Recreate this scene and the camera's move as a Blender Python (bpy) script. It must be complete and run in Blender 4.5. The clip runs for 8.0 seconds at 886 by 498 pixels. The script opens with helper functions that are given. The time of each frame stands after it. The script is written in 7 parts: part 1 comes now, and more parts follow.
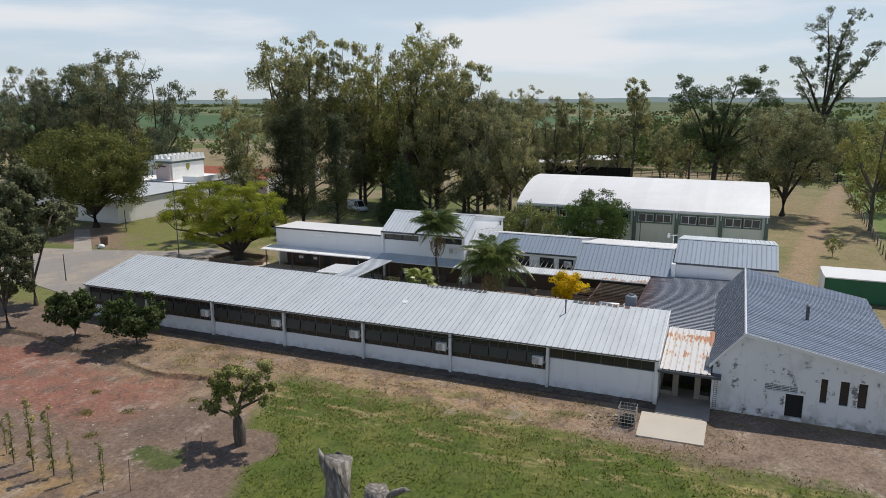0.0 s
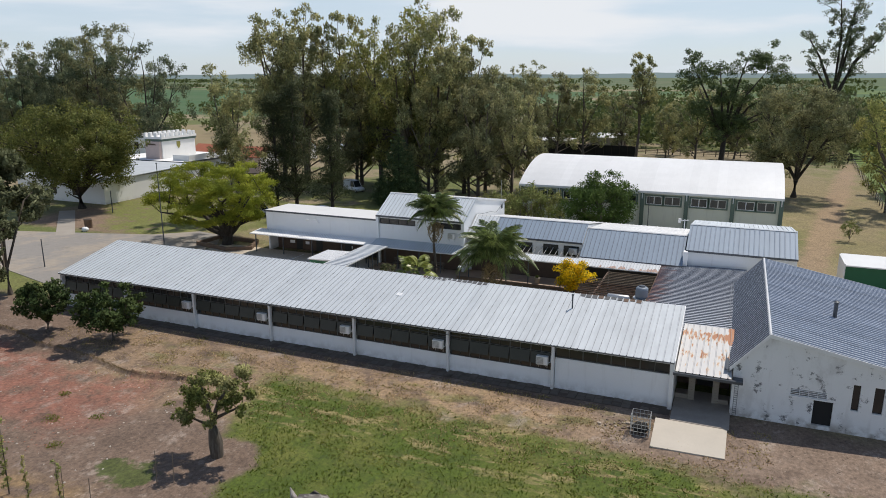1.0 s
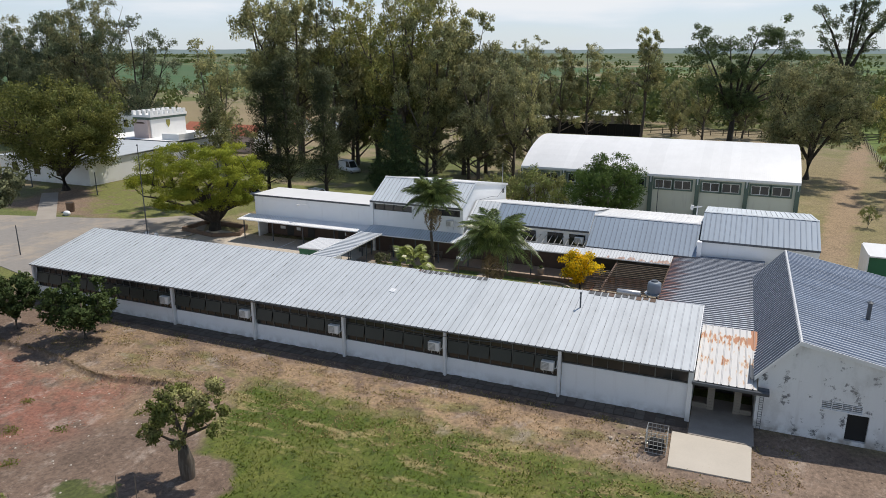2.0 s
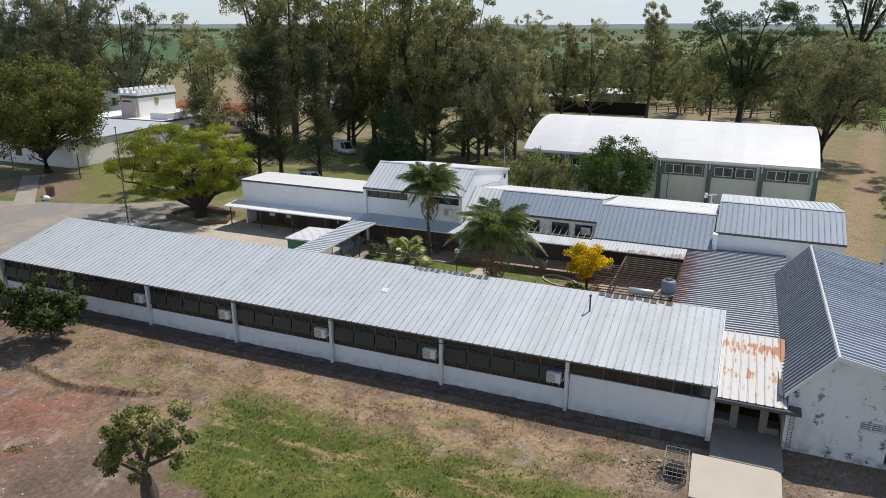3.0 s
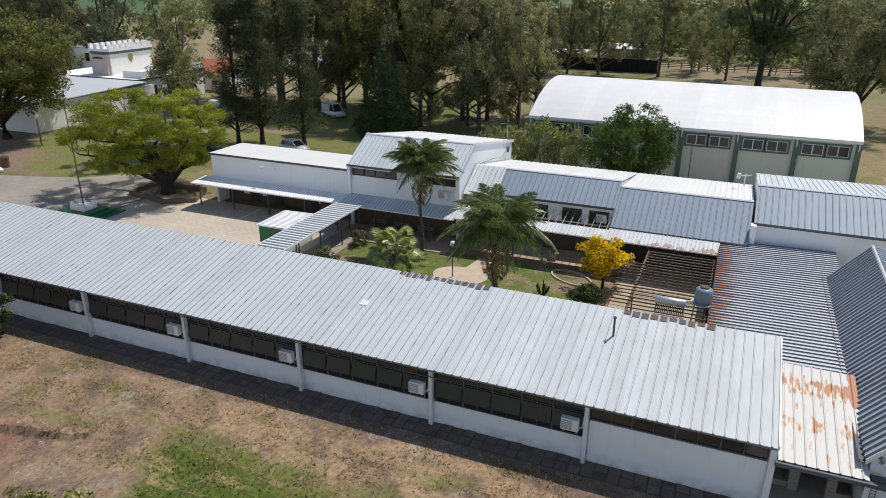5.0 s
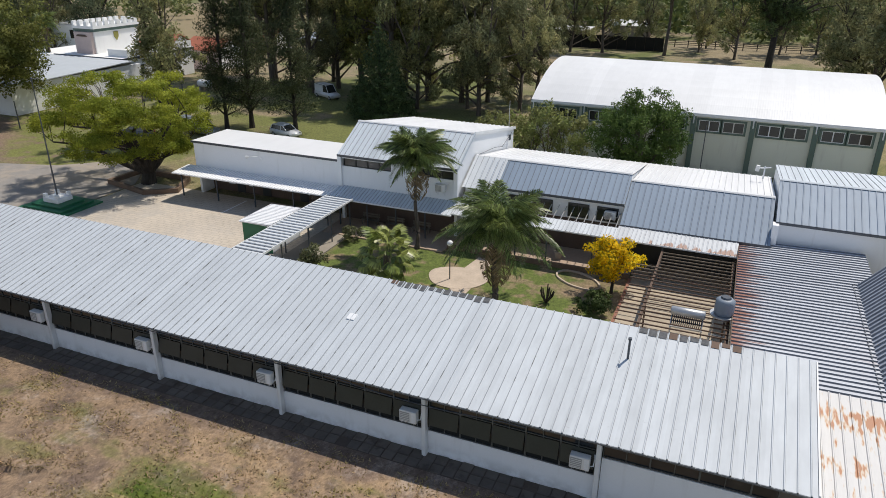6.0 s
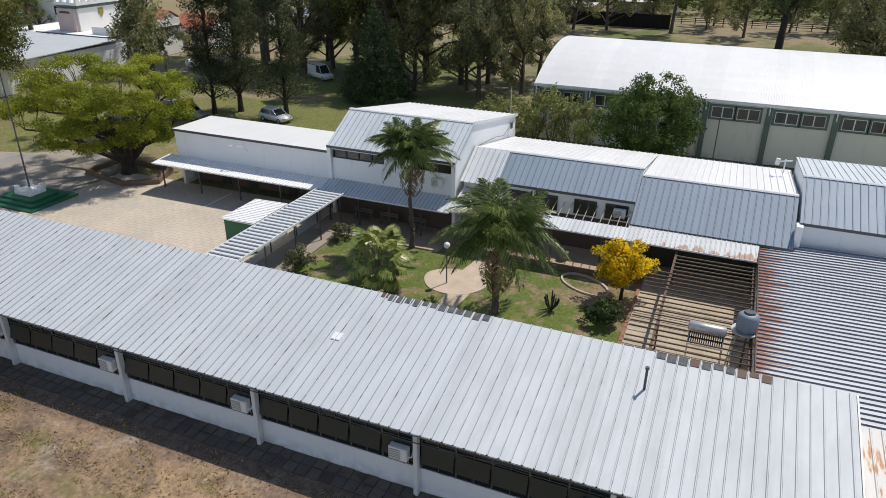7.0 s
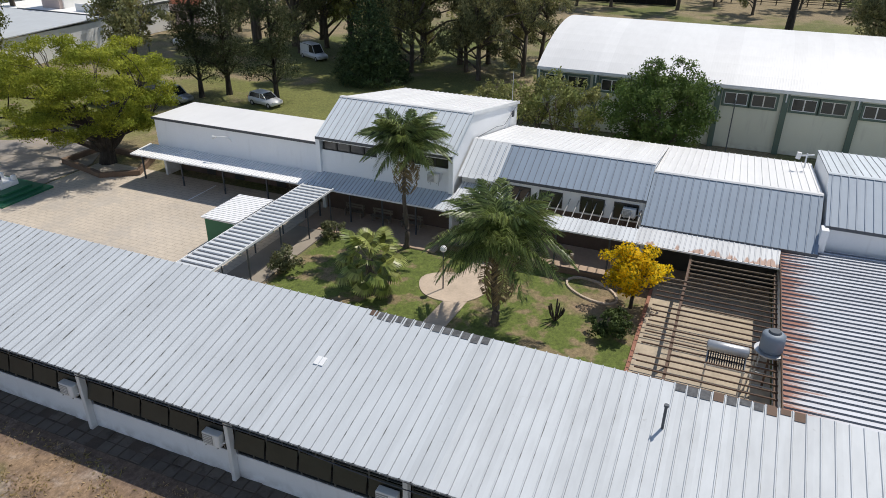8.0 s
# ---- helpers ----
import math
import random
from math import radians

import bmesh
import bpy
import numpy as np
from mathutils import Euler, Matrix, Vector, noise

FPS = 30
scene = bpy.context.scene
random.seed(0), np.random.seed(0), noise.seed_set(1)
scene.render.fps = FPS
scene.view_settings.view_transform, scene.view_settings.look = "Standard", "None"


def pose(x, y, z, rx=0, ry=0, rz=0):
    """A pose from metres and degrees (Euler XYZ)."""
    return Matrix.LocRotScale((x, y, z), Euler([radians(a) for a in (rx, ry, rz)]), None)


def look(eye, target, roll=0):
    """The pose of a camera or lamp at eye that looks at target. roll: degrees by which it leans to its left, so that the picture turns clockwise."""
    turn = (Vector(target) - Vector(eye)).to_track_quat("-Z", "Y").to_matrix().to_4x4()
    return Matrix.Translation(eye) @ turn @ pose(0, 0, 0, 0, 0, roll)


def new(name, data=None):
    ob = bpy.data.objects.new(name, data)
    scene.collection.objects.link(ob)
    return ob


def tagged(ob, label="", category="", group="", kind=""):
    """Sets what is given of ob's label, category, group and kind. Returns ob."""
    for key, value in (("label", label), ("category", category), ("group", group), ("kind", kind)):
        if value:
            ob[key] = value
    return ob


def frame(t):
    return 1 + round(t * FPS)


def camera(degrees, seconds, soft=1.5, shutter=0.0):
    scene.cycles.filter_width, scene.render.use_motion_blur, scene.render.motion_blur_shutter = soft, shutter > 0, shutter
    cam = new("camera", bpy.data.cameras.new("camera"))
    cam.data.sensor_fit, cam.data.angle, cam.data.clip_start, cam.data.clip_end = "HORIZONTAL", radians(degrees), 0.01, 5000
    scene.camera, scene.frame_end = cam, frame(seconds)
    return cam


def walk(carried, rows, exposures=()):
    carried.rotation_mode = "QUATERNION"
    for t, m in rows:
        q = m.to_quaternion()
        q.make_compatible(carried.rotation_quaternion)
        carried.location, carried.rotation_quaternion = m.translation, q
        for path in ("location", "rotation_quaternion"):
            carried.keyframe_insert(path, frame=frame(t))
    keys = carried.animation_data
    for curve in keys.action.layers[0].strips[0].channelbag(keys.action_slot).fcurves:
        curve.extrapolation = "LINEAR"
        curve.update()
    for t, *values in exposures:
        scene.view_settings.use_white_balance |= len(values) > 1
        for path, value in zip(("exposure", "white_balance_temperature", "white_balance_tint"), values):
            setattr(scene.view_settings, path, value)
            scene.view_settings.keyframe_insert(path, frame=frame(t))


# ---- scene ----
# The drone's path: a steady glide ahead and a little to the left, tipping down as it goes.
cam = camera(64.5, 8.0, 0.9)
PATH = []
for step in range(17):
    t = step * 0.5
    eye = (4.093 - 1.46175 * t - 0.03113 * t ** 2 + 0.00397 * t ** 3,
           -3.819 + 4.06813 * t + 0.07509 * t ** 2 - 0.01002 * t ** 3,
           21.1746 + 0.07064 * t + 0.00115 * t ** 2)
    yaw = 22.779 + 0.0286 * t - 0.00571 * t ** 2
    pitch = -12.043 - 1.93674 * t + 0.0199 * t ** 2 - 0.00201 * t ** 3
    roll = -0.1776 + 0.07301 * t + 0.00175 * t ** 2
    PATH.append((t, pose(*eye, 90 + pitch, 0, yaw) @ pose(0, 0, 0, 0, 0, roll)))
walk(cam, PATH, [(0.0, -0.13), (0.8, -0.08), (1.7, 0.0), (8.0, 0.0)])

# ---- light ----
SUN_X, SUN_Y = 0.25, 0.50          # metres that a shadow is thrown back per metre of height
EXPOSURE = -0.01
scene.view_settings.exposure = EXPOSURE
world = bpy.data.worlds.new("sky")
scene.world = world
world.use_nodes = True
wn = world.node_tree
wn.nodes.clear()
sky = wn.nodes.new("ShaderNodeTexSky")
sky.sky_type = "NISHITA"
sky.sun_disc = False
sky.sun_elevation = math.atan(1 / math.hypot(SUN_X, SUN_Y))
sky.sun_rotation = math.atan2(SUN_X, SUN_Y)
sky.air_density, sky.dust_density, sky.ozone_density = 1.0, 0.3, 1.8
sky_out = wn.nodes.new("ShaderNodeOutputWorld")
sky_bg = wn.nodes.new("ShaderNodeBackground")
sky_bg.inputs["Strength"].default_value = 0.10
way = wn.nodes.new("ShaderNodeTexCoord")
stretch = wn.nodes.new("ShaderNodeMapping")
stretch.inputs["Scale"].default_value = (1.5, 1.5, 9.0)
cloud = wn.nodes.new("ShaderNodeTexNoise")
cloud.inputs["Scale"].default_value, cloud.inputs["Detail"].default_value = 1.3, 6.0
cloud_ramp = wn.nodes.new("ShaderNodeMapRange")
cloud_ramp.inputs["From Min"].default_value, cloud_ramp.inputs["From Max"].default_value = 0.42, 0.72
cloud_ramp.inputs["To Min"].default_value, cloud_ramp.inputs["To Max"].default_value = 0.68, 1.0
cloud_mix = wn.nodes.new("ShaderNodeMix")
cloud_mix.data_type = "RGBA"
cloud_mix.inputs["B"].default_value = (6.5, 7.6, 8.9, 1)
wn.links.new(way.outputs["Generated"], stretch.inputs["Vector"])
wn.links.new(stretch.outputs["Vector"], cloud.inputs["Vector"])
wn.links.new(cloud.outputs["Fac"], cloud_ramp.inputs["Value"])
height = wn.nodes.new("ShaderNodeSeparateXYZ")
haze = wn.nodes.new("ShaderNodeMapRange")          # the veil thins out towards the zenith
haze.inputs["From Min"].default_value, haze.inputs["From Max"].default_value = 0.14, 0.45
haze.inputs["To Min"].default_value, haze.inputs["To Max"].default_value = 1.0, 0.08
veil = wn.nodes.new("ShaderNodeMath")
veil.operation = "MULTIPLY"
wn.links.new(way.outputs["Generated"], height.inputs[0])
wn.links.new(height.outputs["Z"], haze.inputs["Value"])
wn.links.new(cloud_ramp.outputs["Result"], veil.inputs[0])
wn.links.new(haze.outputs["Result"], veil.inputs[1])
wn.links.new(veil.outputs[0], cloud_mix.inputs["Factor"])
wn.links.new(sky.outputs["Color"], cloud_mix.inputs["A"])
puff = wn.nodes.new("ShaderNodeMapRange")          # white banks of cloud in the veil
puff.interpolation_type = "SMOOTHSTEP"
puff.inputs["From Min"].default_value, puff.inputs["From Max"].default_value = 0.47, 0.64
puff_mix = wn.nodes.new("ShaderNodeMix")
puff_mix.data_type = "RGBA"
puff_mix.inputs["B"].default_value = (8.4, 8.7, 9.1, 1)
wn.links.new(cloud.outputs["Fac"], puff.inputs["Value"])
thin = wn.nodes.new("ShaderNodeMath")
thin.operation = "MULTIPLY"
wn.links.new(puff.outputs["Result"], thin.inputs[0])
wn.links.new(haze.outputs["Result"], thin.inputs[1])
wn.links.new(thin.outputs[0], puff_mix.inputs["Factor"])
wn.links.new(cloud_mix.outputs["Result"], puff_mix.inputs["A"])
wn.links.new(puff_mix.outputs["Result"], sky_bg.inputs["Color"])
wn.links.new(sky_bg.outputs["Background"], sky_out.inputs["Surface"])

sun_data = bpy.data.lights.new("sun", "SUN")
sun_data.energy, sun_data.angle, sun_data.color = 3.85, radians(0.6), (1.0, 0.93, 0.83)
sun = new("sun", sun_data)
sun.matrix_world = look((SUN_X * 100, SUN_Y * 100, 100), (0, 0, 0))

# ---- materials ----
class Val:
    """A socket with arithmetic, to write masks as formulas."""
    def __init__(self, nt, socket):
        self.nt, self.socket = nt, socket

    def op(self, kind, *others):
        node = self.nt.nodes.new("ShaderNodeMath")
        node.operation = kind
        for k, v in enumerate((self, *others)):
            if isinstance(v, Val):
                self.nt.links.new(v.socket, node.inputs[k])
            else:
                node.inputs[k].default_value = v
        return Val(self.nt, node.outputs[0])

    def __add__(self, o): return self.op("ADD", o)
    def __sub__(self, o): return self.op("SUBTRACT", o)
    def __mul__(self, o): return self.op("MULTIPLY", o)
    def inverse(self): return (self * -1.0) + 1.0
    def top(self, o): return self.op("MAXIMUM", o)

    def ramp(self, a, b):
        node = self.nt.nodes.new("ShaderNodeMapRange")
        node.interpolation_type = "SMOOTHSTEP"
        up = a < b
        node.inputs["From Min"].default_value, node.inputs["From Max"].default_value = min(a, b), max(a, b)
        node.inputs["To Min"].default_value, node.inputs["To Max"].default_value = (0, 1) if up else (1, 0)
        self.nt.links.new(self.socket, node.inputs["Value"])
        return Val(self.nt, node.outputs["Result"])


class Shader:
    """A node material under way: a colour socket that coats are laid on."""
    def __init__(self, name, colour, rough=0.6, metal=0.0):
        self.m = bpy.data.materials.new(name)
        self.m.use_nodes = True
        self.nt = self.m.node_tree
        self.bsdf = self.nt.nodes["Principled BSDF"]
        self.bsdf.inputs["Roughness"].default_value = rough
        self.bsdf.inputs["Metallic"].default_value = metal
        rgb = self.nt.nodes.new("ShaderNodeRGB")
        rgb.outputs[0].default_value = (*colour, 1)
        self.col = rgb.outputs[0]
        self.place = self.nt.nodes.new("ShaderNodeNewGeometry").outputs["Position"]

    def axes(self):
        n = self.nt.nodes.new("ShaderNodeSeparateXYZ")
        self.nt.links.new(self.place, n.inputs[0])
        return [Val(self.nt, o) for o in n.outputs]

    def noise(self, scale, detail=3.0, stretch=None, rough=0.55):
        n = self.nt.nodes.new("ShaderNodeTexNoise")
        n.inputs["Scale"].default_value, n.inputs["Detail"].default_value = scale, detail
        n.inputs["Roughness"].default_value = rough
        source = self.place
        if stretch:
            k = self.nt.nodes.new("ShaderNodeMapping")
            k.inputs["Scale"].default_value = stretch
            self.nt.links.new(self.place, k.inputs["Vector"])
            source = k.outputs["Vector"]
        self.nt.links.new(source, n.inputs["Vector"])
        return Val(self.nt, n.outputs["Fac"])

    def random(self):
        return Val(self.nt, self.nt.nodes.new("ShaderNodeObjectInfo").outputs["Random"])

    def island(self):
        return Val(self.nt, self.nt.nodes.new("ShaderNodeNewGeometry").outputs["Random Per Island"])

    def tint(self, value):
        """Multiplies the colour by a value."""
        n = self.nt.nodes.new("ShaderNodeVectorMath")
        n.operation = "SCALE"
        self.nt.links.new(self.col, n.inputs[0])
        self.nt.links.new(value.socket, n.inputs["Scale"])
        self.col = n.outputs[0]
        return self

    def coat(self, colour, mask):
        n = self.nt.nodes.new("ShaderNodeMix")
        n.data_type = "RGBA"
        self.nt.links.new(mask.socket, n.inputs["Factor"])
        self.nt.links.new(self.col, n.inputs["A"])
        if isinstance(colour, tuple):
            n.inputs["B"].default_value = (*colour, 1)
        else:
            self.nt.links.new(colour, n.inputs["B"])
        self.col = n.outputs["Result"]
        return self

    def bump(self, value, strength=0.3, distance=0.02):
        n = self.nt.nodes.new("ShaderNodeBump")
        n.inputs["Strength"].default_value, n.inputs["Distance"].default_value = strength, distance
        self.nt.links.new(value.socket, n.inputs["Height"])
        self.nt.links.new(n.outputs["Normal"], self.bsdf.inputs["Normal"])
        return self

    def rough(self, value):
        self.nt.links.new(value.socket, self.bsdf.inputs["Roughness"])
        return self

    def done(self, through_light=0.0):
        self.nt.links.new(self.col, self.bsdf.inputs["Base Color"])
        if through_light:
            trans = self.nt.nodes.new("ShaderNodeBsdfTranslucent")
            mix = self.nt.nodes.new("ShaderNodeMixShader")
            mix.inputs[0].default_value = through_light
            self.nt.links.new(self.col, trans.inputs["Color"])
            self.nt.links.new(self.bsdf.outputs[0], mix.inputs[1])
            self.nt.links.new(trans.outputs[0], mix.inputs[2])
            self.nt.links.new(mix.outputs[0], self.nt.nodes["Material Output"].inputs["Surface"])
        return self.m


def plain(name, colour, rough=0.6, metal=0.0, var=0.12, scale=0.8, fine=14.0, bump=0.15):
    s = Shader(name, colour, rough, metal)
    s.tint((s.noise(scale) - 0.5) * (2.4 * var) + (s.noise(fine) - 0.5) * (1.4 * var) + 1.0)
    if bump:
        s.bump(s.noise(fine * 1.7), bump)
    return s.done()


def sheet_metal(name, colour, rough=0.42, metal=0.35, rust=0.0, along=(0.25, 0.05, 0.25), streak=0.10, tone=0.07):
    """Weathered roofing sheet: each sheet its own tone, streaks down the slope, spots of rust."""
    s = Shader(name, colour, rough, metal)
    s.tint((s.random() - 0.5) * (2 * tone) + (s.noise(9.0, 4.0, along) - 0.5) * (2.2 * streak) + (s.noise(0.35) - 0.5) * 0.14 + 1.0)
    if rust:
        s.coat((0.30, 0.115, 0.05), (s.noise(2.2, 5.0, (1.6, 0.5, 1.0)).ramp(0.66 - rust * 0.2, 0.72 - rust * 0.2)) * 0.85)
    s.coat((0.20, 0.20, 0.20), s.noise(3.1, 6.0).ramp(0.66, 0.80) * 0.35)
    s.rough((s.noise(4.0) - 0.5) * 0.12 + rough)
    return s.done()


def plaster(name, colour, stain=0.35, mould=0.0, base_dirt=0.5):
    """Painted render with rain streaks, grime and worn patches."""
    s = Shader(name, colour, 0.75)
    x, y, z = s.axes()
    s.tint((s.noise(0.5) - 0.5) * 0.10 + (s.noise(11.0) - 0.5) * 0.06 + 1.0)
    s.coat((0.42, 0.40, 0.37), s.noise(2.0, 5.0, (1.0, 1.0, 0.15)).ramp(0.55, 0.80) * stain)
    s.coat((0.24, 0.20, 0.165), z.ramp(0.75, 0.0) * s.noise(1.6, 5.0).ramp(0.35, 0.65) * base_dirt)
    if mould:
        s.coat((0.10, 0.105, 0.11), s.noise(1.1, 8.0, None, 0.72).ramp(0.565, 0.63) * mould)
        s.coat((0.42, 0.41, 0.40), s.noise(0.6, 7.0, (1, 1, 0.6), 0.65).ramp(0.52, 0.68) * (mould * 0.4))
    s.bump(s.noise(6.0, 6.0), 0.12)
    return s.done()


M = {}
M["roof_light"] = sheet_metal("painted_roof_sheet", (0.50, 0.537, 0.572), 0.6, 0.0, tone=0.04)
M["roof_pale"] = sheet_metal("paler_roof_sheet", (0.515, 0.548, 0.578), 0.6, 0.0, tone=0.05, streak=0.16)
M["roof_hall"] = sheet_metal("grey_roof_sheet", (0.55, 0.60, 0.645), 0.6, 0.0)
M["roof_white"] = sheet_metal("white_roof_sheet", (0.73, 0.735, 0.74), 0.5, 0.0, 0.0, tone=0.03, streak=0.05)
M["roof_bright"] = sheet_metal("bright_white_sheet", (0.84, 0.845, 0.85), 0.5, 0.0, 0.0, tone=0.03, streak=0.06)
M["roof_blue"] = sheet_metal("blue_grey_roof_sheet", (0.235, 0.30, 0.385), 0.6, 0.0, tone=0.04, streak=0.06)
M["roof_slate"] = sheet_metal("slate_grey_roof_sheet", (0.42, 0.455, 0.52), 0.45, 0.1, tone=0.10, streak=0.25, along=(0.06, 0.3, 0.25))
M["roof_canopy"] = sheet_metal("canopy_sheet", (0.58, 0.61, 0.64), 0.6, 0.0)
M["white_wall"] = plaster("white_painted_wall", (0.83, 0.845, 0.86), 0.2, 0.0, 0.35)
M["old_wall"] = plaster("weathered_white_wall", (0.78, 0.79, 0.80), 0.35, 0.9, 0.8)
M["far_wall"] = plaster("limewashed_wall", (0.84, 0.84, 0.83), 0.12, 0.0, 0.2)
M["gym_wall"] = plaster("pale_green_wall", (0.66, 0.68, 0.585), 0.4, 0.0, 0.4)
M["gym_green"] = plain("dark_green_paint", (0.10, 0.15, 0.125), 0.6)
M["dark_metal"] = plain("dark_grey_metal", (0.085, 0.095, 0.11), 0.45, 0.4)
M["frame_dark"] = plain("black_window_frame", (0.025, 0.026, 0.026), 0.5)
M["shade_panel"] = plain("dark_green_window_panel", (0.034, 0.037, 0.029), 0.45, 0.0, 0.3, 1.2, 9.0, 0.05)
M["column"] = plaster("white_column", (0.72, 0.73, 0.73), 0.3, 0.0, 0.4)
M["brick_dark"] = plain("brown_brick_wall", (0.10, 0.070, 0.055), 0.85, 0, 0.3, 1.0, 9.0)
M["trim_white"] = plain("white_trim", (0.78, 0.79, 0.80), 0.5)
M["white_plastic"] = plain("white_plastic", (0.72, 0.72, 0.70), 0.4, 0, 0.06)
M["gutter_grey"] = plain("grey_gutter_sheet", (0.17, 0.19, 0.215), 0.5, 0.2)
M["grille_grey"] = plain("grey_grille", (0.34, 0.34, 0.33), 0.5)
M["concrete"] = plain("concrete", (0.30, 0.265, 0.22), 0.85, 0, 0.16, 0.9, 16.0, 0.25)
M["concrete_pale"] = plain("pale_concrete", (0.52, 0.47, 0.40), 0.85, 0, 0.10, 0.5, 12.0, 0.15)
M["green_paint"] = plain("green_painted_metal", (0.015, 0.13, 0.06), 0.5, 0, 0.15)
M["old_sheet"] = plain("weathered_grey_sheet", (0.10, 0.103, 0.108), 0.85, 0.0, 0.7, 4.0)
M["iron_brown"] = plain("rusty_steel", (0.12, 0.075, 0.052), 0.7, 0.2, 0.3, 2.0)
M["steel"] = plain("galvanised_steel", (0.52, 0.53, 0.54), 0.4, 0.6)
M["terracotta"] = plain("red_roof_tile", (0.40, 0.14, 0.085), 0.8, 0, 0.22, 1.5, 6.0)
M["tank_grey"] = plain("grey_plastic_tank", (0.20, 0.24, 0.29), 0.5, 0, 0.08)
M["net_black"] = plain("black_shade_cloth", (0.012, 0.012, 0.012), 0.95, 0, 0.2)
M["wood_weathered"] = plain("weathered_wood", (0.17, 0.135, 0.10), 0.85, 0, 0.3, 1.5, 8.0)
# Rib-side tones: the ribs' shade put into the colour, some grime on the last
M["off_white"] = plain("off_white_metal_sheet", (0.62, 0.63, 0.64), 0.6, 0, 0.1)
M["rib_shade_slate"] = plain("slate_rib_shade", (0.15, 0.165, 0.19), 0.6, 0, 0.2, 1.0, 6.0)
s_rib = Shader("grimy_rib_shade", (0.35, 0.365, 0.385), 0.65)
s_rib.coat((0.12, 0.12, 0.115), s_rib.noise(1.6, 6.0, (3.0, 0.9, 0.9)).ramp(0.54, 0.68) * 0.8)
M["rib_shade_dirt"] = s_rib.done()
# near-black for openings: their lack of light is put into the colour
M["dark_void"] = plain("unlit_interior", (0.02, 0.02, 0.02), 0.9)


def glass_material():
    s = Shader("window_glass", (0.018, 0.022, 0.024), 0.08)
    s.bsdf.inputs["Specular IOR Level"].default_value = 0.6
    s.rough((s.noise(3.0) - 0.5) * 0.1 + 0.12)
    return s.done()


M["glass"] = glass_material()


def rusted_porch():
    """White-painted sheet with orange rust in rows of patches."""
    s = Shader("rust_stained_sheet", (0.60, 0.59, 0.58), 0.55)
    x, y, z = s.axes()
    s.tint((s.noise(8.0, 4.0, (1, 0.1, 1)) - 0.5) * 0.2 + 1.0)
    spots = s.noise(5.2, 2.0, (1.0, 0.22, 0.22))
    rows = y.ramp(48.9, 49.7) * y.ramp(51.2, 50.4) * 0.17 + y.ramp(46.5, 47.1) * y.ramp(48.3, 47.6) * 0.11 + x.ramp(0.3, 3.6) * 0.05
    edge = x.ramp(3.05, 3.25) * y.ramp(48.8, 49.6) * 0.5
    s.coat((0.58, 0.40, 0.23), (spots + rows + edge).ramp(0.60, 0.70) * 0.7)
    s.coat((0.40, 0.15, 0.055), (spots + rows + edge).ramp(0.67, 0.76) * 0.9)
    return s.done()


def rusted_link():
    """Grey corrugated sheet, rusted through along its western edge."""
    s = Shader("rust_edged_sheet", (0.52, 0.545, 0.60), 0.5, 0.1)
    x, y, z = s.axes()
    s.tint((s.random() - 0.5) * 0.16 + (s.noise(7.0, 4.0, (0.06, 0.5, 0.5)) - 0.5) * 0.5 + 1.0)
    edge = s.noise(1.1, 8.0, (0.22, 2.6, 1.0), 0.72) * 7.0 + x * -1.0
    s.coat((0.36, 0.22, 0.16), edge.ramp(5.2, 6.3) * 0.55)
    s.coat((0.27, 0.105, 0.06), edge.ramp(5.9, 6.5) * 0.9)
    s.coat((0.42, 0.30, 0.26), s.noise(0.8, 6.0, (0.3, 1.2, 1.0), 0.65).ramp(0.60, 0.75) * 0.35)
    return s.done()


def rusted_ends():
    """Pale sheet with brown rust where its lower ends are."""
    s = Shader("rust_ended_sheet", (0.58, 0.60, 0.62), 0.55)
    x, y, z = s.axes()
    s.tint((s.random() - 0.5) * 0.14 + (s.noise(8.0, 4.0, (1, 0.1, 1)) - 0.5) * 0.2 + 1.0)
    ends = y * -1.0 + s.noise(2.9, 2.0, (1.0, 0.15, 0.15)) * 2.6 + x * 0.05
    s.coat((0.36, 0.19, 0.12), ends.ramp(-67.35, -67.10) * 0.85)
    return s.done()


M["roof_porch"], M["roof_link"], M["roof_ends"] = rusted_porch(), rusted_link(), rusted_ends()


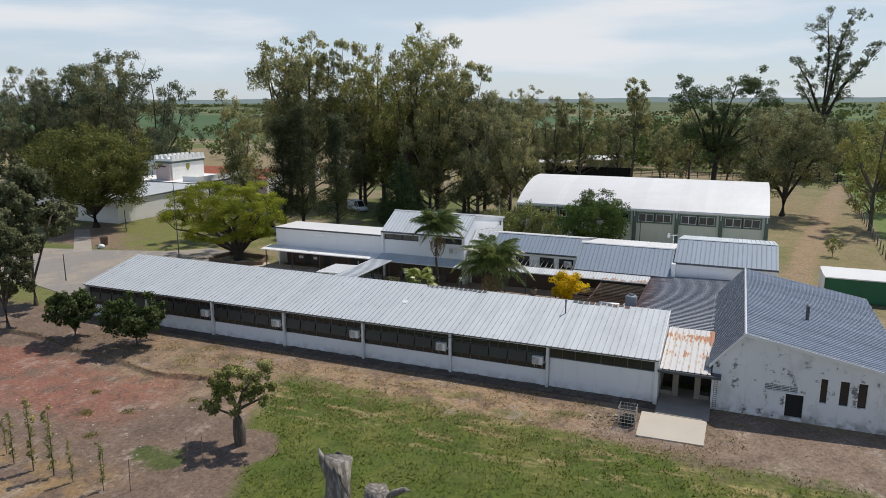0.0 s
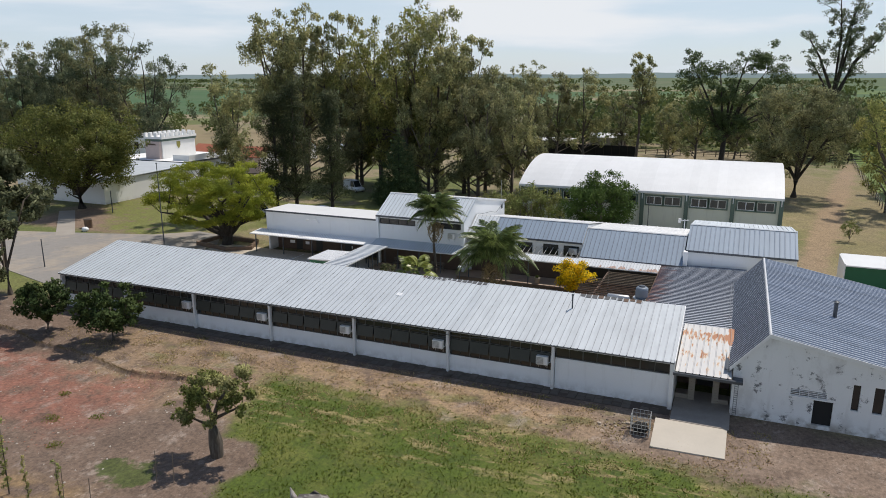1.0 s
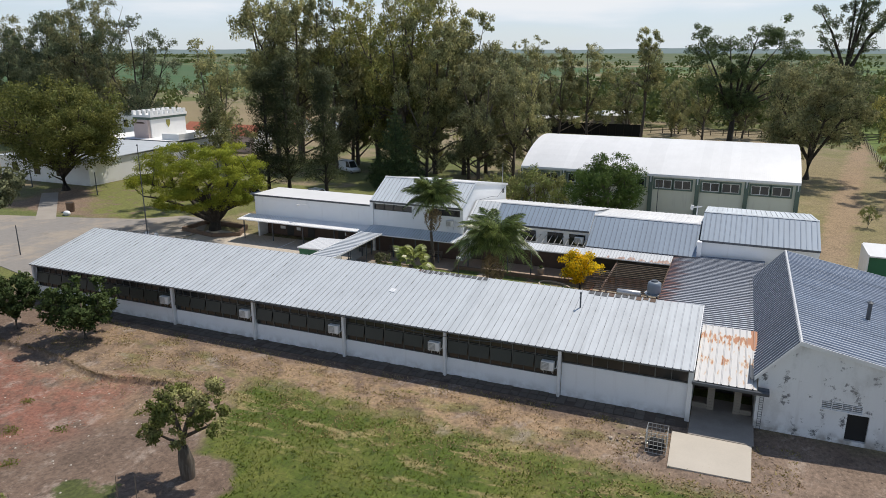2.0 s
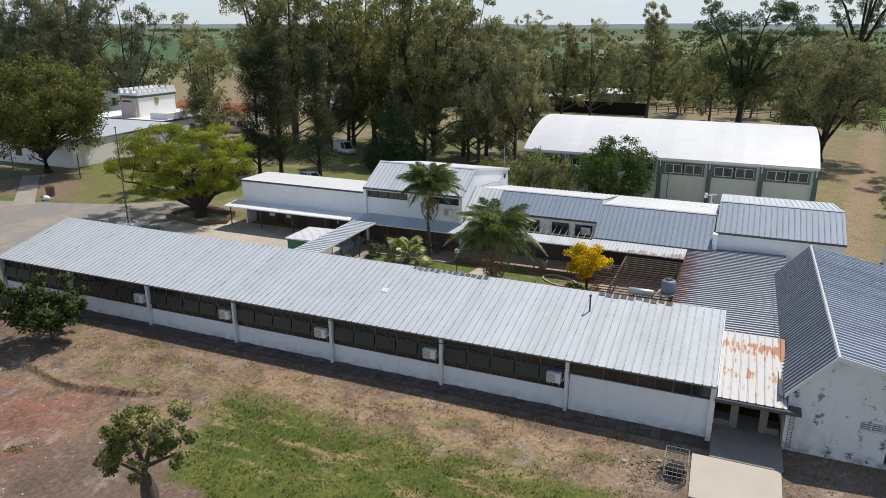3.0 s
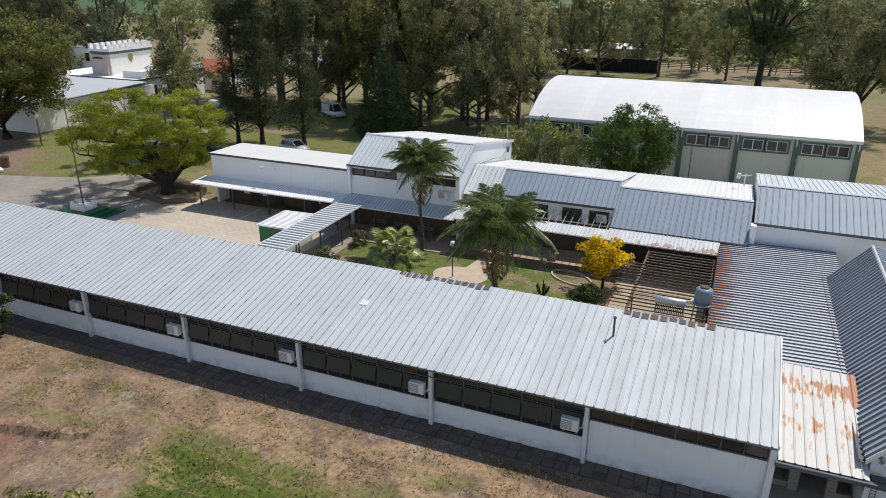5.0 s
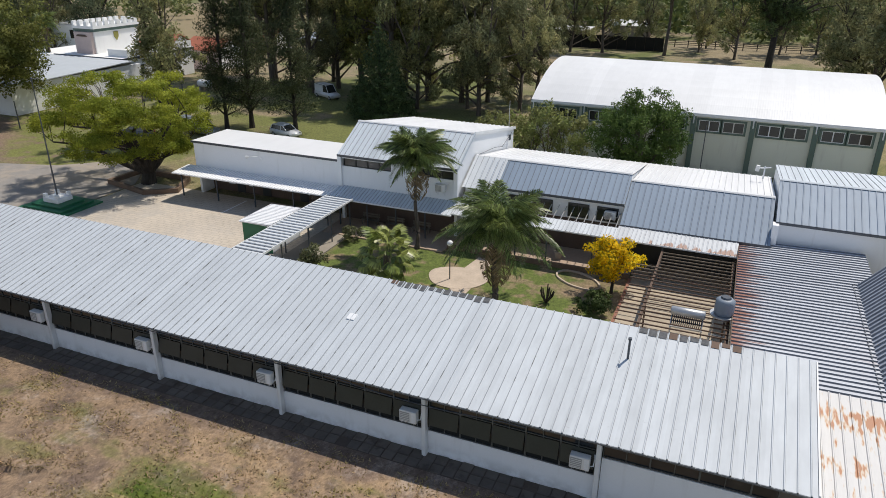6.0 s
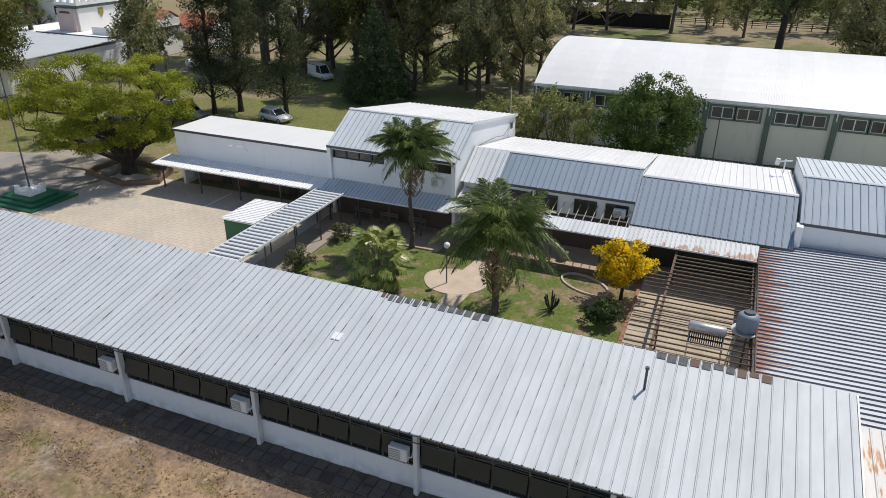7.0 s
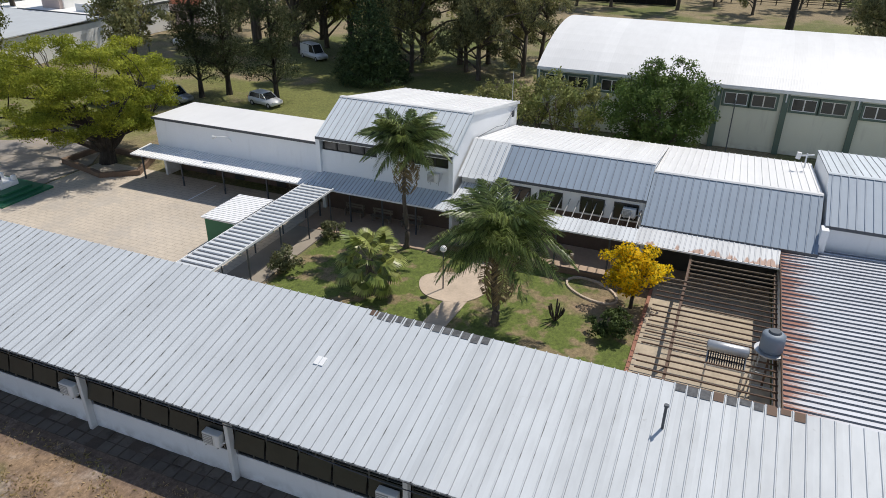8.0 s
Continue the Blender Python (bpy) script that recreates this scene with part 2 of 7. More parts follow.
def ground_material():
    s = Shader("ground_soil_and_grass", (0.25, 0.20, 0.12), 0.95)
    x, y, z = s.axes()
    w1, w2, w3 = s.noise(0.16, 4.0), s.noise(0.6, 5.0), s.noise(3.5, 7.0, None, 0.7)
    wx = x + (w1 - 0.5) * 9.0 + (w2 - 0.5) * 3.5
    wy = y + (w1 - 0.5) * -7.0 + (w2 - 0.5) * 3.5
    far = s.noise(0.028, 4.0)
    # pasture behind the school: straw with green patches
    s.coat((0.115, 0.135, 0.035), (far * 0.8 + w1 * 0.3).ramp(0.50, 0.62))
    s.coat((0.225, 0.180, 0.088), (wx.ramp(6, 14) * wy.ramp(76, 88) * wy.ramp(190, 150)) * 0.8)
    s.coat((0.185, 0.175, 0.062), wx.ramp(6, 12) * wy.ramp(80, 92) * s.noise(0.11, 5.0, (1.0, 0.6, 1.0)).ramp(0.52, 0.64) * 0.7)
    track = (x + y * -0.152 + (w2 - 0.5) * 3.0 + (w1 - 0.5) * 3.0 + 1.9).op("ABSOLUTE")
    s.coat((0.30, 0.205, 0.130), track.ramp(2.6, 0.9) * y.ramp(78, 90) * y.ramp(205, 190) * 0.75)
    s.coat((0.115, 0.175, 0.035), (x + y * -0.05 + (w2 - 0.5) * 2.0).ramp(18.6, 20.0) * wy.ramp(88, 96) * 0.9)
    # green lawns round the trees west and north of the school
    lawn_n = wx.ramp(-95, -80) * wx.ramp(-30, -40) * wy.ramp(74, 80) * wy.ramp(125, 108)
    s.coat((0.150, 0.160, 0.045), lawn_n * w1.ramp(0.36, 0.52))
    west = (x + (w2 - 0.5) * 5.0).ramp(-100, -94) * (x + (w2 - 0.5) * 6.0).ramp(-62, -68) * (y + (w2 - 0.5) * 4.0).ramp(69, 71) * wy.ramp(98, 90)
    s.coat((0.215, 0.15, 0.105), west)
    s.coat((0.150, 0.165, 0.036), west * (x * 0.75 + y + (w1 - 0.5) * 14.0 + (w2 - 0.5) * 6.0).ramp(11.5, 15.5) * w2.ramp(0.30, 0.46) * 0.9)
    s.coat((0.135, 0.150, 0.035), wx.ramp(-57, -62) * wx.ramp(-76, -70) * wy.ramp(43, 45.5) * wy.ramp(54, 50) * 0.85)
    # forecourt in front: bare brown earth
    fore = wy.ramp(48, 44) * wx.ramp(-75, -62)
    s.coat((0.162, 0.112, 0.082), fore)
    straw = (wx.ramp(-48, -40) * 0.65 + wx.ramp(-29, -23) * 0.35) * wy.ramp(30, 36) * wy.ramp(43.5, 42.0) * wx.ramp(6, -2)
    s.coat((0.305, 0.210, 0.125), straw * w2.ramp(0.30, 0.55))
    s.coat((0.215, 0.155, 0.115), wx.ramp(-8, 0) * wy.ramp(36, 39) * wy.ramp(46, 43))
    s.coat((0.14, 0.14, 0.04), wx.ramp(-44, -36) * wx.ramp(2, -4) * wy.ramp(35, 38) * wy.ramp(43, 40.5) * s.noise(0.33, 5.0, (0.7, 1.5, 1)).ramp(0.50, 0.62) * 0.7)
    # red rubble
    red = wx.ramp(-66, -58) * wx.ramp(-31, -37) * wy.ramp(25.5, 28.5) * wy.ramp(37.0, 35.0)
    s.coat((0.25, 0.105, 0.072), red * (w2 + w1 * 0.6).ramp(0.54, 0.80) * 0.85)
    s.coat((0.26, 0.17, 0.075), wx.ramp(-24, -28) * wy.ramp(24.5, 22.0) * w2.ramp(0.38, 0.6) * 0.8)
    s.coat((0.32, 0.26, 0.215), fore * s.noise(1.1, 8.0, (1.0, 0.7, 1.0), 0.75).ramp(0.54, 0.70) * 0.6)
    s.coat((0.46, 0.38, 0.32), fore * s.noise(4.2, 6.0, None, 0.7).ramp(0.60, 0.70) * 0.5)
    s.coat((0.12, 0.085, 0.06), fore * s.noise(0.9, 6.0, (0.6, 1.4, 1.0), 0.65).ramp(0.56, 0.70) * 0.45)
    s.coat((0.15, 0.105, 0.075), wy.ramp(42.4, 43.6) * fore * 0.35)
    big = s.noise(0.42, 9.0, (1.0, 0.8, 1.0), 0.74)
    s.coat((0.36, 0.295, 0.245), fore * big.ramp(0.53, 0.66) * 0.6)
    s.coat((0.105, 0.072, 0.052), fore * big.ramp(0.46, 0.36) * 0.6)
    # mown lawn, which stops short of the lone tree
    lx, ly = x + (w2 - 0.5) * 4.0, y + (w2 - 0.5) * -5.0 + (w1 - 0.5) * 5.0 + (w3 - 0.5) * 2.0
    ring = (x + 23.4) * (x + 23.4) + (y - 28.3) * (y - 28.3) + (w2 - 0.5) * 9.0
    lawn = (lx + ly * 0.63).ramp(-6.0, -4.2) * (lx + ly * 0.27).ramp(-17.7, -16.0) * (ly + lx * 0.07).ramp(38.8, 36.2) * ring.ramp(5.0, 8.5)
    s.coat((0.070, 0.100, 0.010), lawn)
    s.coat((0.138, 0.142, 0.030), lawn * (w1 * 0.7 + s.noise(0.7, 5.0, (1.0, 0.5, 1)) * 0.4).ramp(0.48, 0.66) * 0.75)
    s.coat((0.31, 0.24, 0.115), lawn * s.noise(0.5, 6.0, (0.5, 1.6, 1), 0.7).ramp(0.51, 0.62) * wy.ramp(30, 35) * 0.8)
    s.coat((0.042, 0.066, 0.009), lawn * s.noise(1.5, 6.0, (1.0, 0.7, 1.0), 0.65).ramp(0.53, 0.66) * 0.7)
    s.coat((0.17, 0.165, 0.045), lawn * s.noise(2.1, 7.0, (0.6, 1.5, 1.0), 0.72).ramp(0.57, 0.68) * 0.6)
    patch = (x + 27.0) * (x + 27.0) * 0.45 + (y - 25.6) * (y - 25.6) + (w2 - 0.5) * 9.0 + (w3 - 0.5) * 2.0
    s.coat((0.060, 0.085, 0.014), patch.ramp(2.0, 0.9) * 0.85)
    # courtyard garden
    garden = x.ramp(-32.2, -31.8) * x.ramp(-9.6, -10.0) * y.ramp(51.8, 52.0) * y.ramp(68.5, 68.2)
    s.coat((0.108, 0.142, 0.028), garden)
    s.coat((0.23, 0.165, 0.105), garden * w2.ramp(0.49, 0.60) * 0.8)
    s.coat((0.25, 0.18, 0.115), garden * x.ramp(-15.5, -13.5) * y.ramp(62.6, 63.6) * w2.ramp(0.30, 0.44) * 0.8)
    s.tint((w3 - 0.5) * 1.7 + (w2 - 0.5) * 0.6 + (s.noise(7.0, 8.0, (1.0, 0.6, 1.0), 0.82) - 0.5) * 2.3 + 1.0)
    # crops and woods far off
    plots = s.noise(0.0035, 2.0, (0.6, 2.4, 1))
    s.coat((0.055, 0.105, 0.030), y.ramp(330, 420) * plots.ramp(0.46, 0.50))
    s.coat((0.11, 0.16, 0.035), y.ramp(330, 420) * plots.ramp(0.56, 0.60))
    s.coat((0.26, 0.20, 0.11), x.ramp(-100, -125) * y.ramp(140, 160) * y.ramp(255, 235) * 0.85)
    s.coat((0.045, 0.105, 0.032), x.ramp(-120, -160) * y.ramp(300, 318) * y.ramp(900, 800) * 0.9)
    s.coat((0.07, 0.10, 0.04), y.ramp(900, 1500) * 0.7)
    s.bump(w3 + s.noise(18.0, 4.0) * 0.5, 0.6, 0.05)
    return s.done()


M["ground"] = ground_material()


def paving_material():
    s = Shader("ochre_paving", (0.52, 0.455, 0.375), 0.85)
    b = s.nt.nodes.new("ShaderNodeTexBrick")
    b.inputs["Scale"].default_value = 1.0
    b.inputs["Brick Width"].default_value, b.inputs["Row Height"].default_value = 0.8, 0.4
    b.inputs["Mortar Size"].default_value = 0.018
    s.nt.links.new(s.place, b.inputs["Vector"])
    s.coat((0.22, 0.18, 0.14), Val(s.nt, b.outputs["Fac"]) * 0.6)
    s.coat((0.40, 0.365, 0.325), s.noise(0.18, 7.0, None, 0.7).ramp(0.48, 0.60) * 0.6)
    s.coat((0.52, 0.47, 0.41), s.noise(0.6, 7.0, None, 0.75).ramp(0.55, 0.68) * 0.5)
    s.tint((s.noise(0.25, 5.0) - 0.5) * 0.45 + (s.noise(3.0, 4.0) - 0.5) * 0.4 + 1.0)
    return s.done()


M["paving"] = paving_material()
s_road = Shader("dusty_worn_tarmac", (0.265, 0.245, 0.225), 0.9)
s_road.coat((0.36, 0.305, 0.245), s_road.noise(0.16, 7.0, None, 0.7).ramp(0.46, 0.60) * 0.8)
s_road.coat((0.17, 0.155, 0.14), s_road.noise(0.35, 7.0, None, 0.7).ramp(0.55, 0.68) * 0.5)
s_road.tint((s_road.noise(1.3, 6.0) - 0.5) * 0.35 + (s_road.noise(9.0, 4.0) - 0.5) * 0.35 + 1.0).bump(s_road.noise(14.0), 0.25)
M["asphalt"] = s_road.done()
M["tile_floor"] = plain("ochre_floor_tile", (0.41, 0.345, 0.26), 0.8, 0, 0.34, 0.9, 5.0)
M["path_earth"] = plain("pale_path", (0.50, 0.41, 0.325), 0.95, 0, 0.26, 0.9, 7.0, 0.3)
M["planter"] = plain("brown_plaster", (0.17, 0.115, 0.08), 0.9, 0, 0.25, 1.0, 8.0)
M["brick_red"] = plain("red_brick", (0.30, 0.14, 0.095), 0.85, 0, 0.25, 2.0, 12.0)

# ---- building helpers ----
ORIGIN = {}


def root(name, at, label, category, group="", kind=""):
    """The Empty at a thing's base."""
    ob = tagged(new(name), label, category, group, kind)
    ob.location = at
    ORIGIN[ob] = Vector(at)
    return ob


def finish(name, bm, material, smooth=False):
    me = bpy.data.meshes.new(name)
    bm.normal_update()
    bm.to_mesh(me)
    bm.free()
    me.materials.append(material)
    if smooth:
        me.shade_smooth()
    return me


def part(name, bm, material, parent=None, label="", smooth=False):
    """Links a bmesh, written in world places, as one mesh object under a thing or a part."""
    ob = new(name, finish(name, bm, material, smooth))
    if parent is not None:
        origin = ORIGIN[parent]
        ob.data.transform(Matrix.Translation(-origin))
        ob.parent = parent
        ORIGIN[ob] = origin
    return tagged(ob, label)


def piece(name, me, m, parent, label=""):
    """One of many alike: an object of its own on a shared mesh, at the world pose m."""
    ob = new(name, me)
    ob.parent = parent
    ob.matrix_basis = Matrix.Translation(-ORIGIN[parent]) @ m
    ORIGIN[ob] = Vector((0, 0, 0))
    return tagged(ob, label)


def bx(x0, x1, y0, y1, z0, z1, bm=None):
    """A box, added to bm."""
    bm = bm or bmesh.new()
    v = [bm.verts.new((x, y, z)) for z in (z0, z1) for y in (y0, y1) for x in (x0, x1)]
    for f in ((0, 2, 3, 1), (4, 5, 7, 6), (0, 1, 5, 4), (2, 6, 7, 3), (0, 4, 6, 2), (1, 3, 7, 5)):
        bm.faces.new([v[k] for k in f])
    return bm


def soft_bx(x0, x1, y0, y1, z0, z1, r=0.02, seg=2):
    bm = bx(x0, x1, y0, y1, z0, z1)
    bmesh.ops.bevel(bm, geom=bm.edges[:], offset=r, segments=seg, affect="EDGES", profile=0.5)
    return bm


def prism(points, a0, a1, axis="x", bm=None):
    """A closed outline drawn out along an axis; points are (y, z) for x, (x, z) for y, (x, y) for z."""
    bm = bm or bmesh.new()
    put = {"x": lambda a, p: (a, p[0], p[1]), "y": lambda a, p: (p[0], a, p[1]), "z": lambda a, p: (p[0], p[1], a)}[axis]
    lo = [bm.verts.new(put(a0, p)) for p in points]
    hi = [bm.verts.new(put(a1, p)) for p in points]
    bm.faces.new(lo), bm.faces.new(hi)
    for k in range(len(points)):
        j = (k + 1) % len(points)
        bm.faces.new((lo[k], lo[j], hi[j], hi[k]))
    bmesh.ops.recalc_face_normals(bm, faces=bm.faces[:])
    return bm


def tube(a, b, r0, r1=None, sides=8, bm=None, cap=True):
    """A tapered rod from a to b."""
    bm = bm or bmesh.new()
    r1 = r0 if r1 is None else r1
    a, b = Vector(a), Vector(b)
    q = (b - a).to_track_quat("Z", "Y")
    rings = []
    for p, r in ((a, r0), (b, r1)):
        rings.append([bm.verts.new(p + q @ Vector((r * math.cos(k * math.tau / sides), r * math.sin(k * math.tau / sides), 0))) for k in range(sides)])
    for k in range(sides):
        j = (k + 1) % sides
        bm.faces.new((rings[0][k], rings[0][j], rings[1][j], rings[1][k]))
    if cap:
        bm.faces.new(rings[0][::-1]), bm.faces.new(rings[1])
    return bm


def limb(bm, points, radii, sides=6):
    """A bent, tapered limb through the points."""
    rings = []
    for k, (p, r) in enumerate(zip(points, radii)):
        d = (Vector(points[min(k + 1, len(points) - 1)]) - Vector(points[max(k - 1, 0)])).normalized()
        q = d.to_track_quat("Z", "Y")
        rings.append([bm.verts.new(Vector(p) + q @ Vector((r * math.cos(j * math.tau / sides), r * math.sin(j * math.tau / sides), 0))) for j in range(sides)])
    for a, b in zip(rings, rings[1:]):
        for j in range(sides):
            i = (j + 1) % sides
            bm.faces.new((a[j], a[i], b[i], b[j]))
    bm.faces.new(rings[-1])


def sheet_mesh(name, width, length, material, ribs=2, high=0.05, wide=0.07, thick=0.012, both=False):
    """A ribbed roofing sheet: x across, y up the slope, z out of the roof."""
    pitch = width / ribs
    top = []
    for k in range(ribs):
        c = (k + 0.5) * pitch
        top += [(c - wide, 0.0), (c - wide * 0.45, high), (c + wide * 0.45, high), (c + wide, 0.0)]
    top = [(0.0, 0.0)] + top + [(width, 0.0)]
    bm = bmesh.new()
    rows = [[bm.verts.new((x, y, z - low)) for x, z in top] for y in (0.0, length) for low in (0.0, thick)]
    n = len(top)
    for k in range(n - 1):
        face = bm.faces.new((rows[0][k], rows[0][k + 1], rows[2][k + 1], rows[2][k]))
        # one side of each rib takes the darker tone that paints in its shade
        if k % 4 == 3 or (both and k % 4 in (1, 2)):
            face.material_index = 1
        bm.faces.new((rows[1][k + 1], rows[1][k], rows[3][k], rows[3][k + 1]))
        bm.faces.new((rows[1][k], rows[1][k + 1], rows[0][k + 1], rows[0][k]))
        bm.faces.new((rows[2][k], rows[2][k + 1], rows[3][k + 1], rows[3][k]))
    me = finish(name, bm, material)
    me.materials.append(M["off_white"] if material in (M["roof_white"], M["roof_bright"]) else M["rib_shade_slate"] if material in (M["roof_slate"], M["roof_link"], M["roof_blue"]) else M["rib_shade_dirt"])
    return me


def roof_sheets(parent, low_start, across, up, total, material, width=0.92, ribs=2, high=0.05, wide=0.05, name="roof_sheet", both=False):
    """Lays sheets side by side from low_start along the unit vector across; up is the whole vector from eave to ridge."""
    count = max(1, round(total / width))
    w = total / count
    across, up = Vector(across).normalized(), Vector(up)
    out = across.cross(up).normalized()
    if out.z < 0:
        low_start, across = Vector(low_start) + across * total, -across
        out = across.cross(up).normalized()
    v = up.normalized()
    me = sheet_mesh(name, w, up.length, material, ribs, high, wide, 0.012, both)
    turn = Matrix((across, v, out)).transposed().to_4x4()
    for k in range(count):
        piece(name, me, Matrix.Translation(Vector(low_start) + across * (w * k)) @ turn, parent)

# ---- ground ----
def ground_height(x, y):
    """The lie of the land: rough in front of the school, with the rubble ground a step lower behind a broken bank."""
    near = max(0.0, min(1.0, (44.0 - y) / 3.0)) * max(0.0, min(1.0, (x + 72.0) / 4.0)) * (1.0 if y > 0 else 0.0)
    if not near:
        return -0.05
    rough = noise.noise((x * 0.35, y * 0.35, 0.0)) * 0.05 + noise.noise((x * 1.1, y * 1.1, 3.0)) * 0.025
    bank = 36.75 + 1.2 * noise.noise((x * 0.12, 7.0, 0.0)) + 0.2 * noise.noise((x * 0.7, 2.0, 0.0)) + max(0.0, (-44.0 - x)) * 0.14
    step = max(0.0, min(1.0, (bank - y) / 0.16)) * max(0.0, min(1.0, (-29.5 - x) / 3.5)) * max(0.0, min(1.0, (y - 24.0) / 9.0))
    return -0.05 + near * (rough - 0.30 * step)


def ground_sheet():
    def steps(lo, hi, fine, edge):
        inner = list(np.arange(lo, hi + 0.01, fine))
        out, grow, p = [], fine, hi
        while p < edge:
            grow *= 1.35
            p += grow
            out.append(p)
        back, grow, p = [], fine, lo
        while p > -edge:
            grow *= 1.35
            p -= grow
            back.append(p)
        return np.array(back[::-1] + inner + out)
    xs, ys = steps(-70.0, 22.0, 0.6, 4500.0), steps(8.0, 46.0, 0.45, 4500.0)
    ys = np.unique(np.round(np.concatenate([ys, np.arange(34.6, 39.0, 0.11)]), 3))
    verts = [(x, y, ground_height(x, y)) for y in ys for x in xs]
    nx = len(xs)
    faces = [(r * nx + c, r * nx + c + 1, (r + 1) * nx + c + 1, (r + 1) * nx + c) for r in range(len(ys) - 1) for c in range(nx - 1)]
    me = bpy.data.meshes.new("ground")
    me.from_pydata(verts, [], faces)
    me.materials.append(M["ground"])
    me.shade_smooth()
    return tagged(new("ground", me), "brown earth, straw and mown lawn round the school", "ground", kind="structure")


ground_sheet()


M["landing"] = plain("worn_grey_brown_concrete", (0.33, 0.295, 0.26), 0.85, 0, 0.25, 0.9, 14.0, 0.25)
M["strip_earth"] = plain("dark_brown_earth", (0.085, 0.064, 0.050), 0.95, 0, 0.35, 1.2, 11.0, 0.4)
M["terrace_tile"] = plain("brown_floor_tile", (0.40, 0.30, 0.225), 0.8, 0, 0.2, 0.6, 5.0)


def flat_area(name, outline, z0, z1, material, label):
    return tagged(part(name, prism(outline, z0, z1, "z"), material), label, name.split("_")[0], kind="structure")


flat_area("road", [(-58, 52.6), (-58.3, 70), (-61.5, 74.8), (-66, 75.6), (-70.5, 71.6), (-78, 69.3), (-92, 65.5), (-140, 55), (-140, 43), (-90, 51), (-72, 51.5), (-62, 49), (-57, 51.5)], -0.3, 0.0, M["asphalt"], "worn grey tarmac drive beside the school")
flat_area("yard", [(-57.9, 52.1), (-57.9, 70.9), (-34.9, 70.9), (-34.9, 52.1)], -0.3, 0.03, M["paving"], "ochre paved school yard, dusty and worn")
flat_area("terrace", [(-34.8, 66.6), (-34.8, 72.0), (-3.4, 72.0), (-3.4, 68.6), (-10.2, 68.55), (-10.2, 67.75), (-24.1, 67.75), (-24.2, 66.7)], -0.3, 0.05, M["terrace_tile"], "ochre tiled walkway along the classrooms")
flat_area("patio", [(-9.95, 52.1), (-9.95, 68.5), (-3.3, 68.5), (-3.3, 52.1)], -0.3, 0.04, M["tile_floor"], "ochre tiled patio under the slatted pergola")
flat_area("walkway", [(-35.0, 52.1), (-34.85, 66.5), (-32.3, 66.5), (-32.3, 52.1)], -0.3, 0.06, M["concrete"], "concrete path under the covered walkway")
flat_area("doorstep", [(0.1, 43.2), (0.1, 48.2), (3.6, 48.2), (3.6, 43.2)], -0.3, 0.05, M["landing"], "grey concrete landing before the porch")
flat_area("slab", [(-0.65, 39.35), (-0.75, 43.15), (3.5, 43.15), (3.45, 39.5)], -0.2, 0.035, M["concrete_pale"], "pale cream concrete slab in the dirt")


def garden_paths():
    bm = bmesh.new()
    ring = [(-21.4 + 2.15 * math.cos(a) * (1 + 0.06 * math.sin(3 * a)), 63.0 + 1.75 * math.sin(a)) for a in np.linspace(0, math.tau, 28, endpoint=False)]
    prism(ring, -0.3, 0.0, "z", bm)
    prism([(-21.6, 64.2), (-21.2, 66.9), (-19.9, 66.9), (-20.0, 64.2)], -0.3, -0.008, "z", bm)
    prism([(-21.2, 61.8), (-21.9, 52.1), (-20.4, 52.1), (-19.9, 61.8)], -0.3, -0.012, "z", bm)
    tagged(part("garden_path", bm, M["path_earth"]), "pale beaten earth circle and path in the courtyard", "path", kind="structure")


garden_paths()


def edging(name, outline, thick, z1, material, label, closed=True):
    """A low kerb that follows an outline."""
    bm = bmesh.new()
    n = len(outline)
    for k in range(n if closed else n - 1):
        a, b = Vector(outline[k]), Vector(outline[(k + 1) % n])
        d = (b - a).normalized()
        side = Vector((-d.y, d.x)) * thick * 0.5
        a, b = a - d * thick * 0.3, b + d * thick * 0.3
        prism([a + side, b + side, b - side, a - side], -0.2, z1 + 0.006 * (k % 3), "z", bm)
    return tagged(part(name, bm, material), label, "edging", kind="structure")


edging("bed_edging", [(-13.4 + 1.65 * math.cos(a), 65.9 + (1.25 if math.sin(a) > 0 else 1.0) * math.sin(a) - 0.6 * math.cos(a)) for a in np.linspace(0, math.tau, 22, endpoint=False)], 0.13, 0.06, M["path_earth"], "oval flower bed edged with pale stones")
edging("tree_planter", [(-60.6, 69.2), (-60.4, 73.2), (-54.2, 73.0), (-52.6, 69.6), (-55.0, 67.9)], 0.35, 0.45, M["planter"], "low brown planter wall round the spreading tree")
edging("patio_kerb", [(-10.05, 52.1), (-10.05, 67.4)], 0.18, 0.12, M["brick_red"], "brick kerb along the patio", False)
edging("terrace_wall", [(-10.2, 67.62), (-24.0, 67.62)], 0.2, 0.30, M["planter"], "low dark brown wall before the tiled walkway", False)


